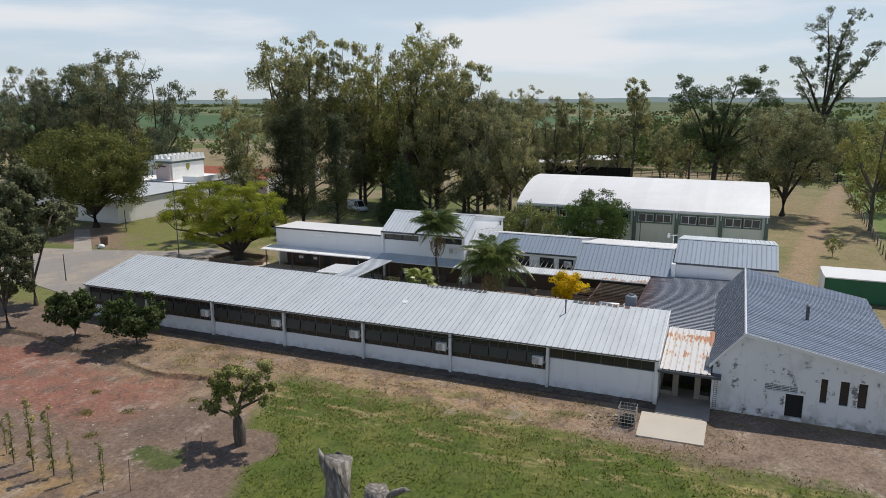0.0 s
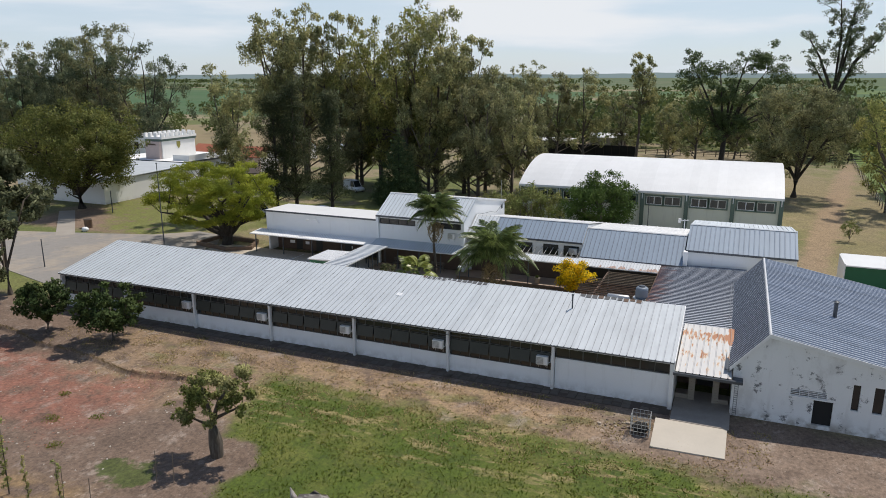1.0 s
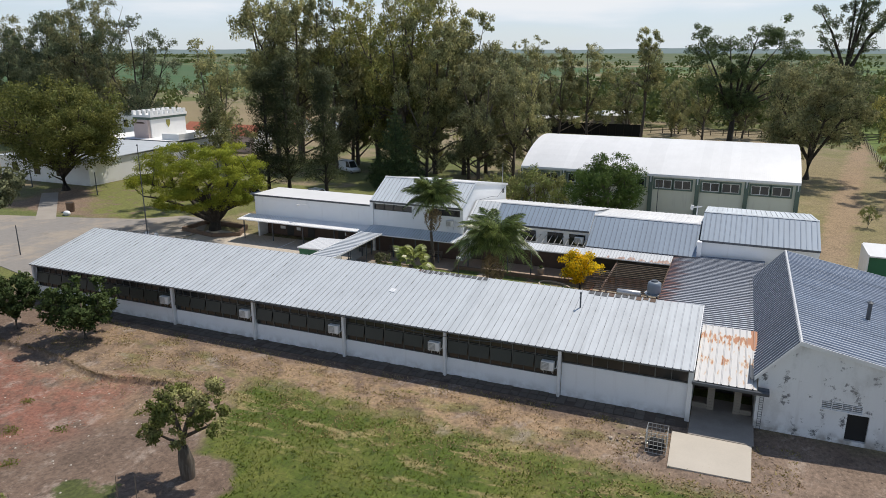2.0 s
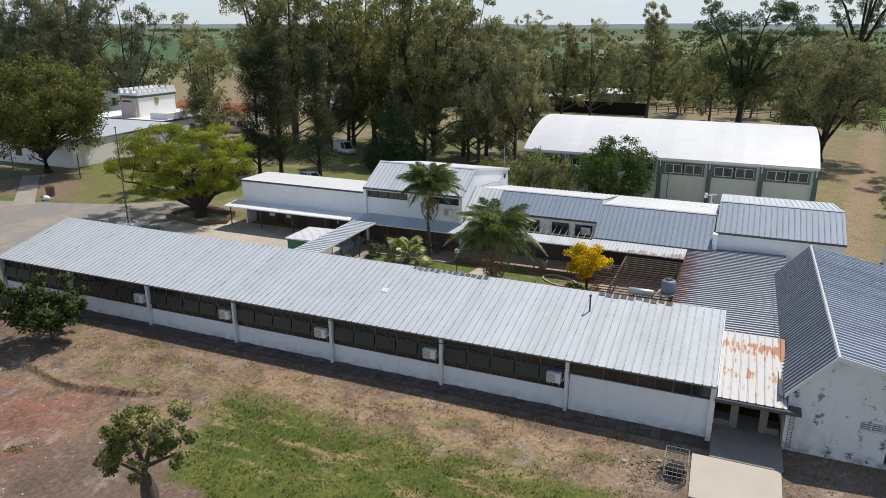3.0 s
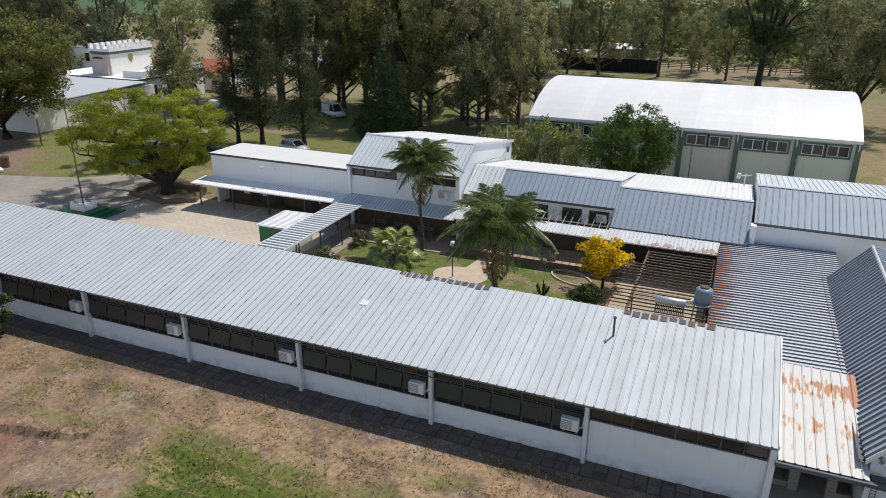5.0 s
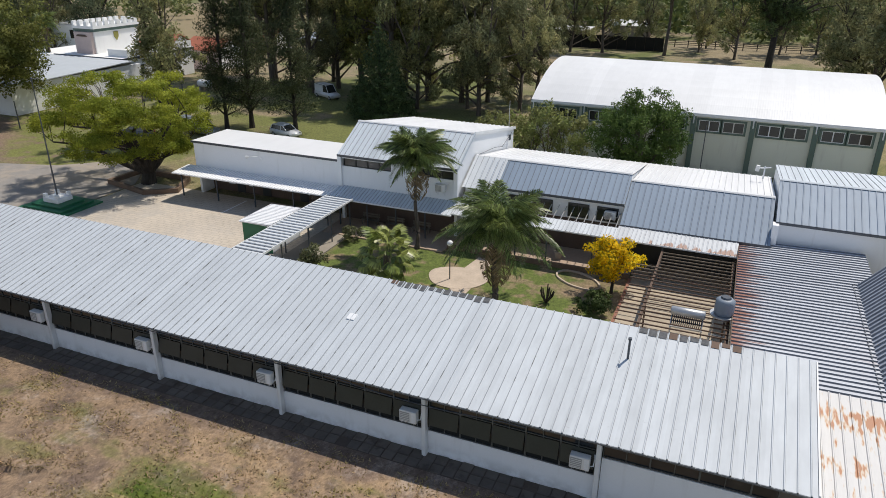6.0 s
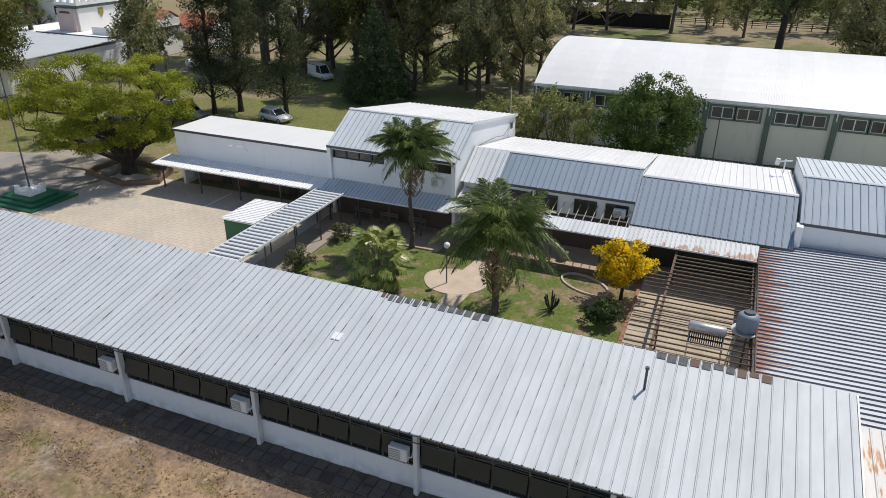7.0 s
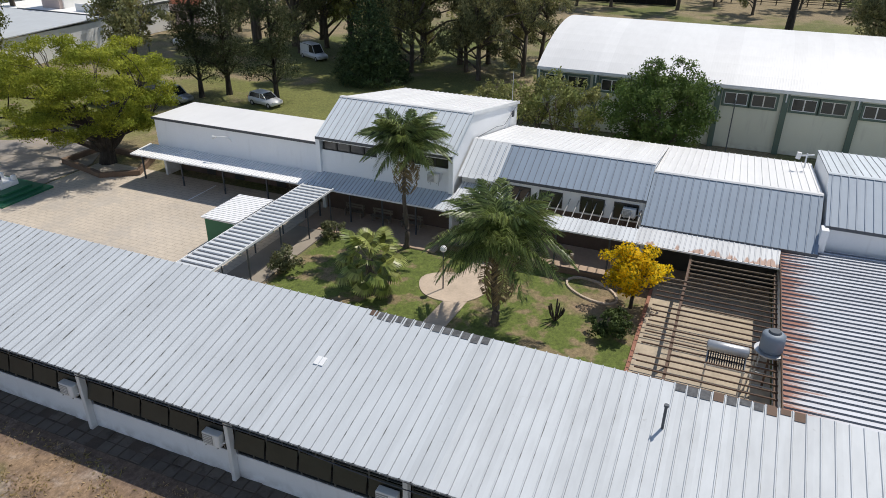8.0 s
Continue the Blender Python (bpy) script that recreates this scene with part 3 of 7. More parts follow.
def front_pavement():
    """Two rows of uneven concrete slabs along the front wall."""
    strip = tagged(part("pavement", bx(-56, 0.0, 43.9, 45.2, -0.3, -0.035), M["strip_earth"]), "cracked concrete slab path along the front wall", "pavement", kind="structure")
    ORIGIN[strip] = Vector((0, 0, 0))
    meshes = []
    for k in range(4):
        bm = soft_bx(-0.275, 0.275, -0.275, 0.275, -0.06, 0.0, 0.02, 1)
        meshes.append(finish("paving_slab", bm, M["slab_grey"]))
    rnd = random.Random(5)
    for k in range(92):
        for row in (0, 1):
            x, y = -55.4 + k * 0.605, 44.36 + row * 0.6 - 0.15
            if rnd.random() < 0.05 or x > -0.4:
                continue
            m = Matrix.Translation((x, y + rnd.uniform(-0.03, 0.03), -0.01 + rnd.uniform(-0.015, 0.03))) @ pose(0, 0, 0, rnd.uniform(-2, 2), rnd.uniform(-2, 2), rnd.uniform(-2.5, 2.5))
            piece("paving_slab", meshes[(k + row) % 4], m, strip)


s_slab = Shader("grey_concrete_slab", (0.118, 0.098, 0.080), 0.9)
s_slab.tint((s_slab.random() - 0.5) * 0.3 + (s_slab.noise(2.0) - 0.5) * 0.7 + 1.0).coat((0.06, 0.045, 0.035), s_slab.noise(0.7, 6.0, None, 0.7).ramp(0.52, 0.66) * 0.8).bump(s_slab.noise(20.0), 0.3)
M["slab_grey"] = s_slab.done()
front_pavement()


# ---- long classroom block ----
BAYS = [-7.93 - 7.85 * k for k in range(6)]
EAVE_Y, EAVE_Z, BACK_Y, BACK_Z = 44.80, 3.30, 51.83, 4.835
LEFT = -55.1


M["frame_brown"] = plain("dark_window_frame", (0.10, 0.105, 0.10), 0.5)


def window_unit(parent, x0, x1, z0, z1, split, y, tilt=True):
    """A steel window: two small panes above, a dark hinged panel below."""
    w = bx(x0, x1, y + 0.055, y + 0.065, z0, z1)
    win = part("window", w, M["glass"], parent)
    f = bmesh.new()
    t = 0.035
    for a, b, c, d in ((x0, x0 + t, z0, z1), (x1 - t, x1, z0, z1), (x0 + t, x1 - t, z0, z0 + t), (x0 + t, x1 - t, z1 - t, z1), (x0 + t, x1 - t, split - t / 2, split + t / 2)):
        bx(a, b, y, y + 0.05, c, d, f)
    mid = (x0 + x1) / 2
    bx(mid - t / 2, mid + t / 2, y, y + 0.05, split + t / 2, z1 - t, f)
    bx(mid - t / 2, mid + t / 2, y, y + 0.05, z0 + t, split - t / 2, f)
    part("window_frame", f, M["frame_brown"], win)
    if tilt:
        lean = 0.20
        p = prism([(y - 0.012, split - 0.05), (y - 0.032, split - 0.05), (y - 0.032 - lean, z0 + 0.46), (y - 0.012 - lean, z0 + 0.46)], x0 + 0.05, x1 - 0.05, "x")
        part("shade_panel", p, M["shade_panel"], win)


def classroom_block():
    r = root("classroom_block", (-27.5, 48.3, 0), "long white single-storey classroom block with a light grey ribbed metal roof", "building")
    sill, head = 1.22, 2.98
    # front wall: plinth below the windows, blank last bay, band above
    bm = bx(LEFT, BAYS[0] - 0.12, 45.10, 45.32, -0.2, sill)
    bx(BAYS[0] + 0.12, -0.16, 45.10, 45.32, -0.2, 2.24, bm)
    bx(LEFT, -0.16, 45.10, 45.32, head, 3.22, bm)
    part("front_wall", bm, M["white_wall"], r)
    top = lambda y: EAVE_Z + (BACK_Z - EAVE_Z) * (y - EAVE_Y) / (BACK_Y - EAVE_Y) - 0.10
    gable = [(45.10, -0.2), (51.55, -0.2), (51.55, top(51.55)), (45.10, top(45.10))]
    part("end_wall", prism(gable, LEFT, LEFT + 0.22), M["white_wall"], r)
    part("end_wall", prism(gable, -0.16, 0.04), M["white_wall"], r)
    part("back_wall", bx(LEFT + 0.22, -0.16, 51.3, 51.55, -0.2, 4.6), M["white_wall"], r)
    part("floor_slab", bx(LEFT + 0.22, -0.16, 45.32, 51.3, -0.2, 0.02), M["concrete"], r)
    for x in BAYS + [-55.0]:
        part("column", soft_bx(x - 0.10, x + 0.10, 44.78, 45.09, -0.2, 3.16, 0.02, 1), M["column"], r)
    part("column", soft_bx(-0.22, 0.06, 44.74, 45.09, -0.2, 3.16, 0.02, 1), M["column"], r)
    # windows: five to a bay
    edges = BAYS + [-55.0]
    for k in range(6):
        x1, x0 = edges[k] - 0.13, edges[k + 1] + 0.13
        w = (x1 - x0) / 5
        for j in range(5):
            window_unit(r, x0 + j * w, x0 + (j + 1) * w, sill, head, 2.52, 45.13)
    x0, x1 = BAYS[0] + 0.13, -0.24
    w = (x1 - x0) / 4
    for j in range(4):
        window_unit(r, x0 + j * w, x0 + (j + 1) * w, 2.26, head, 2.30, 45.13, False)
    # roof
    deck = [(EAVE_Y + 0.03, EAVE_Z - 0.02), (BACK_Y - 0.03, BACK_Z - 0.02), (BACK_Y - 0.03, BACK_Z - 0.10), (EAVE_Y + 0.03, EAVE_Z - 0.10)]
    roof = part("roof", prism(deck, LEFT - 0.05, -0.02), M["dark_metal"], r, "light grey ribbed metal roof")
    rise = (0, BACK_Y - EAVE_Y + 0.22, (BACK_Z - EAVE_Z) * 1.0313)
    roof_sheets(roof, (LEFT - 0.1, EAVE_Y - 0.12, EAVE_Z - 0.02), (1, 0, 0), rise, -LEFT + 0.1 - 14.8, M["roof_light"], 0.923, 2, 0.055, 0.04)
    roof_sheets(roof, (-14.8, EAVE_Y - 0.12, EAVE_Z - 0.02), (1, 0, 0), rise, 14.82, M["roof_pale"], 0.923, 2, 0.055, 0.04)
    part("rake_trim", prism([(EAVE_Y - 0.05, EAVE_Z - 0.14), (BACK_Y + 0.05, BACK_Z - 0.14), (BACK_Y + 0.05, BACK_Z + 0.07), (EAVE_Y - 0.05, EAVE_Z + 0.06)], 0.03, 0.09), M["trim_white"], roof)
    # gutter with a lip and straps
    g = prism([(44.80, 3.175), (44.67, 3.175), (44.64, 3.275), (44.66, 3.275), (44.69, 3.20), (44.80, 3.20)], LEFT - 0.05, 0.02)
    gut = part("gutter", g, M["gutter_grey"], r, "grey sheet-metal gutter")
    strap = finish("gutter_strap", bx(-0.012, 0.012, -0.1, 0.09, 0, 0.012), M["steel"])
    for k in range(118):
        piece("gutter_strap", strap, Matrix.Translation((LEFT + 0.1 + k * 0.4615, 44.72, 3.262)), gut)
    # sagging cable below the gutter
    cable = bmesh.new()
    pts = [(-34 + k * 1.0, 44.62, 3.13 - 0.22 * math.sin(max(0.0, min(1.0, (k - 14) / 8)) * math.pi)) for k in range(24)]
    limb(cable, pts, [0.025] * len(pts), 5)
    part("cable", cable, M["dark_metal"], r)
    # weathered sheet ends along the back edge, their stains added as thin plates
    rnd = random.Random(9)
    pitch = 14.82 / 16 / 2
    lie = lambda y: EAVE_Z + 0.022 + 0.2184 * (y - EAVE_Y)
    ends = [(-14.8 + pitch * k, "iron_brown" if k > 22 or k == 19 else "old_sheet", 0.30) for k in range(16, 26)]
    ends += [(-20.6 + 0.44 * k, "iron_brown" if k == 0 else "old_sheet", 0.30) for k in range(13)]
    for x, tone, deep in ends:
        y = BACK_Y - deep * rnd.uniform(0.5, 1.3)
        e = BACK_Y + 0.09
        a, b = x - pitch / 2 + 0.045 + rnd.uniform(0, 0.03), x + pitch / 2 - 0.045 - rnd.uniform(0, 0.03)
        part("flashing", prism([(y, lie(y)), (e, lie(e)), (e, lie(e) + 0.012), (y, lie(y) + 0.012)], a, b), M[tone], roof)
    # vent pipe and a pale patch on the roof
    zr = lambda y: EAVE_Z + (BACK_Z - EAVE_Z) * (y - EAVE_Y) / (BACK_Y - EAVE_Y)
    pipe = tube((-7.75, 49.7, zr(49.7)), (-7.75, 49.7, zr(49.7) + 1.05), 0.055, 0.055, 10)
    tube((-7.75, 49.7, zr(49.7) + 1.0), (-7.75, 49.7, zr(49.7) + 1.1), 0.085, 0.085, 10, pipe)
    part("vent_pipe", pipe, M["dark_metal"], r)
    yp = 48.52
    patch = prism([(yp - 0.22, zr(yp - 0.22) + 0.012), (yp + 0.22, zr(yp + 0.22) + 0.012), (yp + 0.22, zr(yp + 0.22) + 0.06), (yp - 0.22, zr(yp - 0.22) + 0.06)], -21.68, -21.24)
    part("roof_patch", patch, M["trim_white"], roof, "white patch on the roof")


classroom_block()


# ---- porch between the blocks ----
def porch():
    r = root("porch", (1.8, 48, 0), "low entrance porch with a rust-stained white metal roof", "porch")
    ys, zs, yb, zb = 44.85, 2.72, 51.7, 3.62
    roof = part("roof", prism([(ys, zs - 0.02), (yb, zb - 0.02), (yb, zb - 0.1), (ys, zs - 0.1)], 0.12, 3.45), M["dark_metal"], r)
    roof_sheets(roof, (0.12, ys - 0.1, zs - 0.01), (1, 0, 0), (0, yb - ys + 0.1, (zb - zs) * 1.015), 3.35, M["roof_porch"], 0.84, 2, 0.05, 0.045)
    part("gutter", soft_bx(0.0, 4.15, 44.58, 44.86, 2.47, 2.66, 0.02, 1), M["dark_metal"], r, "dark sheet-metal gutter")
    part("downpipe_box", soft_bx(3.55, 4.15, 44.87, 45.3, 2.5, 2.68, 0.02, 1), M["dark_metal"], r)
    for x, n in ((1.12, "pillar"), (2.62, "pillar")):
        pillar = part(n, bx(x - 0.18, x + 0.18, 46.62, 46.98, 0.05, 2.53), M["concrete"], r, "grey block pillar")
        for k in range(13):
            part("block", bx(x - 0.2, x + 0.2, 46.6, 47.0, 0.052 + k * 0.19, 0.05 + k * 0.19 + 0.175), M["concrete"], pillar)
    # dark back wall and black door panel: the porch's inner shade as colour
    part("back_wall", bx(0.06, 3.45, 49.4, 49.6, 0, 2.9), M["brick_dark"], r)
    part("door", bx(1.35, 2.4, 49.34, 49.39, 0.05, 2.15), M["frame_dark"], r, "doorway as a black panel, its inner shade painted in")
    part("low_wall", bx(0.08, 0.9, 46.7, 46.9, 0.05, 0.35), M["concrete"], r)
    part("low_wall", bx(2.83, 3.45, 46.7, 46.9, 0.05, 0.35), M["concrete"], r)
    lattice = bmesh.new()
    for x in (3.72, 3.92):
        bx(x - 0.012, x + 0.012, 45.30, 45.324, 0.0, 2.46, lattice)
    for k in range(16):
        bx(3.732, 3.908, 45.304, 45.32, 0.08 + 0.15 * k, 0.10 + 0.15 * k, lattice)
    part("lattice_post", lattice, M["dark_metal"], r, "thin dark lattice post")
    part("lintel", bx(0.06, 3.45, 46.55, 47.05, 2.54, 2.66), M["concrete"], r)


porch()


# ---- gabled workshop ----
def workshop():
    r = root("workshop", (10, 55, 0), "weathered white gabled workshop with a slate-grey ribbed roof", "building")
    rx, rz, lx, lz, y0, y1 = 5.42, 5.67, 3.42, 3.28, 45.45, 65.5
    fall = 0.187
    ex = 15.3
    ez = rz - fall * (ex - rx)
    wall_y = y0 + 0.08
    # front gable with door, grille and three slit openings cut right through
    door, slits = (8.23, 9.3, 0.2, 1.84), [(10.22, 10.62), (11.34, 11.86), (12.38, 12.88)]
    zt = lambda x: (lz + (rz - lz) * (x - lx) / (rx - lx) if x < rx else rz - fall * (x - rx)) - 0.12
    cuts = [door, (6.9, 8.9, 1.96, 2.40)] + [(a, b, 1.52, 3.2) for a, b in slits]
    edges = sorted({3.55, rx, ex - 0.15} | {c[0] for c in cuts} | {c[1] for c in cuts})
    bm = bmesh.new()
    for a, b in zip(edges, edges[1:]):
        low = -0.2
        for c in sorted((c for c in cuts if c[0] <= a and c[1] >= b), key=lambda c: c[2]):
            prism([(a, low), (b, low), (b, c[2]), (a, c[2])], wall_y, wall_y + 0.25, "y", bm)
            low = c[3]
        prism([(a, low), (b, low), (b, zt(b)), (a, zt(a))], wall_y, wall_y + 0.25, "y", bm)
    bmesh.ops.remove_doubles(bm, verts=bm.verts[:], dist=0.001)
    part("front_wall", bm, M["old_wall"], r)
    part("side_wall", bx(3.55, 3.75, wall_y + 0.25, y1 - 0.3, -0.2, 3.05), M["old_wall"], r)
    part("side_wall", bx(ex - 0.35, ex - 0.15, wall_y + 0.25, y1 - 0.3, -0.2, ez - 0.15), M["old_wall"], r)
    part("back_wall", prism([(3.55, -0.2), (ex - 0.15, -0.2), (ex - 0.15, zt(ex - 0.15)), (rx, zt(rx)), (3.55, zt(3.55))], y1 - 0.3, y1 - 0.1, "y"), M["old_wall"], r)
    # added wall, black to stand in for the shade inside the workshop
    part("inner_wall", bx(3.8, ex - 0.4, 49.0, 49.2, 0, 3.0), M["dark_void"], r)
    part("door", bx(door[0], door[1], wall_y + 0.20, wall_y + 0.24, door[2], door[3]), M["dark_void"], r, "black metal door")
    grille = part("vent_grille", bx(6.9, 8.9, wall_y + 0.2, wall_y + 0.24, 1.96, 2.40), M["dark_void"], r, "white slatted vent grille")
    for k in range(4):
        part("slat", bx(6.9, 8.9, wall_y - 0.02, wall_y + 0.1, 1.975 + k * 0.115, 2.012 + k * 0.115), M["trim_white"], grille)
    for k in range(3):
        part("bar", bx(7.38 + 0.5 * k, 7.42 + 0.5 * k, wall_y - 0.05, wall_y - 0.025, 1.96, 2.40), M["trim_white"], grille)
    part("sill", bx(6.85, 8.95, wall_y - 0.08, wall_y - 0.002, 1.87, 1.955), M["old_wall"], grille)
    for a, b in slits:
        part("window", bx(a, b, wall_y + 0.16, wall_y + 0.19, 1.52, 3.2), M["glass"], r)
    # roof
    deck = bmesh.new()
    prism([(lx, lz - 0.02), (rx, rz - 0.02), (ex, ez - 0.02), (ex, ez - 0.1), (rx, rz - 0.13), (lx, lz - 0.1)], y0 + 0.06, y1 - 0.02, "y", deck)
    roof = part("roof", deck, M["dark_metal"], r, "slate-grey ribbed metal roof")
    roof_sheets(roof, (lx - 0.1, y0, lz - 0.12), (0, 1, 0), (rx - lx + 0.1, 0, rz - lz + 0.12), y1 - y0, M["roof_slate"], 0.8, 2, 0.085, 0.075)
    roof_sheets(roof, (ex + 0.1, y0, ez - 0.02), (0, 1, 0), (rx - ex - 0.1, 0, rz - ez + 0.02), y1 - y0, M["roof_slate"], 0.8, 2, 0.085, 0.075)
    part("ridge_cap", prism([(rx - 0.07, rz - 0.02), (rx, rz + 0.085), (rx + 0.10, rz + 0.065), (rx + 0.10, rz + 0.05), (rx, rz + 0.05)], y0 - 0.03, y1 + 0.03, "y"), M["off_white"], roof)
    trim = bmesh.new()
    prism([(lx - 0.1, lz - 0.30), (rx, rz - 0.17), (rx, rz + 0.09), (lx - 0.12, lz - 0.06)], y0 - 0.05, y0 - 0.004, "y", trim)
    part("barge_board", trim, M["trim_white"], roof)
    part("barge_board", prism([(rx, rz - 0.15), (ex + 0.1, ez - 0.2), (ex + 0.1, ez + 0.04), (rx, rz + 0.09)], y0 - 0.05, y0 - 0.004, "y"), M["trim_white"], roof)
    part("gutter", prism([(lx - 0.35, lz - 0.12), (lx - 0.35, lz - 0.26), (lx - 0.1, lz - 0.26), (lx - 0.1, lz - 0.22), (lx - 0.31, lz - 0.22), (lx - 0.31, lz - 0.12)], y0, y1, "y"), M["dark_metal"], roof)
    zc = rz - fall * (9.75 - rx)
    ch = tube((9.75, 53.2, zc - 0.1), (9.75, 53.2, zc + 1.15), 0.13, 0.13, 12)
    tube((9.75, 53.2, zc + 1.15), (9.75, 53.2, zc + 1.25), 0.22, 0.06, 12, ch)
    part("flue", ch, M["dark_metal"], roof, "grey metal flue pipe")


workshop()


# ---- low link roof ----
def link_block():
    r = root("link_block", (0.5, 61, 0), "flat-roofed link building with rusty grey corrugated sheets", "building")
    x0, x1, y0, y1 = -3.35, 4.3, 51.75, 70.9
    z0, z1 = 2.95, 3.12
    part("wall", bx(-3.2, -3.0, 51.8, 70.7, -0.2, 2.8), M["white_wall"], r)
    part("wall", bx(-2.9, 3.4, 70.6, 70.8, -0.2, 2.8), M["white_wall"], r)
    roof = part("roof", prism([(x0 + 0.05, z0 - 0.02), (x1, z1 - 0.02), (x1, z1 - 0.12), (x0 + 0.05, z0 - 0.12)], y0, y1, "y"), M["dark_metal"], r, "grey corrugated roof with a rusted edge")
    roof_sheets(roof, (x0, y0, z0), (0, 1, 0), (x1 - x0, 0, z1 - z0), y1 - y0, M["roof_link"], 0.8, 2, 0.08, 0.075)
    part("edge_flashing", bx(x0 - 0.06, x0 - 0.02, y0, y1 - 0.6, z0 - 0.16, z0 + 0.07), M["iron_brown"], roof)


link_block()


# ---- hall and rear classrooms ----
def rear_block(name, at, label, x0, x1, eave, ridge, back, wall_y, z_low, front_mat, back_mat, wall_mat, side_low=0.0):
    """A building with a steep front slope and a long shallow back slope, whose paler sheet paints in the sun it faces.
    """
    r = root(name, at, label, "building")
    (ey, ez), (ry, rz), (by, bz) = eave, ridge, back
    under = 0.12
    shape = [(wall_y, side_low), (by - 0.2, side_low), (by - 0.2, bz - under), (ry, rz - under), (wall_y, ez + (rz - ez) * (wall_y - ey) / (ry - ey) - under)]
    part("side_wall", prism(shape, x0 + 0.05, x0 + 0.3), wall_mat, r)
    part("side_wall", prism(shape, x1 - 0.3, x1 - 0.05), wall_mat, r)
    part("back_wall", bx(x0 + 0.3, x1 - 0.3, by - 0.45, by - 0.2, 0, bz - 0.15), wall_mat, r)
    deck = prism([(ey + 0.03, ez - 0.02), (ry, rz - 0.02), (by - 0.03, bz - 0.02), (by - 0.03, bz - 0.1), (ry, rz - 0.11), (ey + 0.03, ez - 0.1)], x0 + 0.02, x1 - 0.02)
    roof = part("roof", deck, M["dark_metal"], r)
    roof_sheets(roof, (x0, ey, ez), (1, 0, 0), (0, ry - ey, rz - ez), x1 - x0, front_mat, 0.92, 2, 0.055, 0.045)
    roof_sheets(roof, (x0, by, bz), (1, 0, 0), (0, ry - by, rz - bz), x1 - x0, back_mat, 0.92, 2, 0.05, 0.045)
    part("ridge_cap", prism([(ry - 0.10, rz - 0.10 * (rz - ez) / (ry - ey) + 0.058), (ry, rz + 0.085), (ry + 0.3, rz + 0.05), (ry, rz + 0.06)], x0, x1), back_mat, roof)
    part("eave_trim", bx(x0, x1, ey - 0.03, ey + 0.0, ez - 0.16, ez + 0.03), M["dark_metal"], roof)
    return r, roof


hall, hall_roof = rear_block("hall", (-29.5, 77, 0), "tall white hall with a grey metal roof steep in front", -34.9, -24.2, (69.75, 5.72), (73.55, 7.70), (84.6, 5.80), 70.05, 0.0, M["roof_hall"], M["roof_white"], M["white_wall"])
part("front_wall", bx(-34.6, -24.5, 70.05, 70.3, 2.9, 4.72), M["white_wall"], hall)
part("lower_wall", bx(-34.6, -24.5, 70.35, 70.6, 0.0, 3.3), M["brick_dark"], hall, "dark brown brick wall")
part("front_wall", bx(-34.6, -24.5, 70.05, 70.3, 5.38, 5.66), M["white_wall"], hall)
for k in range(9):
    a = -34.5 + k * 1.11
    if k in (4, 5):
        part("front_wall", bx(a, a + 1.11, 70.05, 70.3, 4.72, 5.38), M["white_wall"], hall)
    else:
        w = part("window", bx(a + 0.04, a + 1.07, 70.16, 70.18, 4.75, 5.36), M["glass"], hall)
        f = bx(a, a + 0.06, 70.1, 70.2, 4.72, 5.38)
        bx(a + 1.05, a + 1.11, 70.1, 70.2, 4.72, 5.38, f)
        bx(a + 0.06, a + 1.05, 70.1, 70.2, 4.72, 4.77, f)
        part("window_frame", f, M["frame_dark"], w)
part("corner_column", soft_bx(-34.95, -34.6, 69.8, 70.04, 3.0, 5.6, 0.02, 1), M["white_wall"], hall)
part("corner_column", soft_bx(-24.5, -24.15, 69.8, 70.04, 3.0, 5.6, 0.02, 1), M["white_wall"], hall)
part("verge_trim", prism([(73.55, 7.60), (84.65, 5.62), (84.65, 5.86), (73.55, 7.84)], -24.19, -24.12), M["trim_white"], hall_roof)
part("verge_trim", prism([(69.7, 5.56), (73.55, 7.60), (73.55, 7.84), (69.7, 5.80)], -24.19, -24.12), M["roof_hall"], hall_roof)

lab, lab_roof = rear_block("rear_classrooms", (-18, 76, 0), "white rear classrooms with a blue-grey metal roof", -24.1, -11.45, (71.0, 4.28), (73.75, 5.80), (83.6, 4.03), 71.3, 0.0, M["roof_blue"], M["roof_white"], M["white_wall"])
part("front_wall", bx(-23.8, -11.75, 71.3, 71.5, 2.55, 4.15), M["white_wall"], lab)
# the brick's dark tone paints in the shade below this canopy
part("lower_wall", bx(-23.8, -11.75, 71.35, 71.55, 0.0, 2.545), M["brick_dark"], lab, "dark brown brick wall")
roof_sheets(lab_roof, (-24.1, 70.6, 4.10), (1, 0, 0), (0, 3.15, 1.765), 2.8, M["roof_canopy"], 0.93, 2, 0.05, 0.045, "pale_sheet")
for x in (-20.6, -18.4, -15.6, -13.4):
    w = part("window", bx(x, x + 1.5, 71.26, 71.285, 2.75, 3.75), M["glass"], lab)
    f = bmesh.new()
    for a, b, c, d in ((x - 0.05, x, 2.7, 3.8), (x + 1.5, x + 1.55, 2.7, 3.8), (x, x + 1.5, 2.7, 2.75), (x, x + 1.5, 3.75, 3.8), (x + 0.72, x + 0.78, 2.75, 3.75)):
        bx(a, b, 71.22, 71.29, c, d, f)
    part("window_frame", f, M["frame_dark"], w)

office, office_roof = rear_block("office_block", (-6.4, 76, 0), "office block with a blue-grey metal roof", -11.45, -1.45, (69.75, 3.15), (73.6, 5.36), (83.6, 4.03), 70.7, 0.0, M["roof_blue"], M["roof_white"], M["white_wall"])
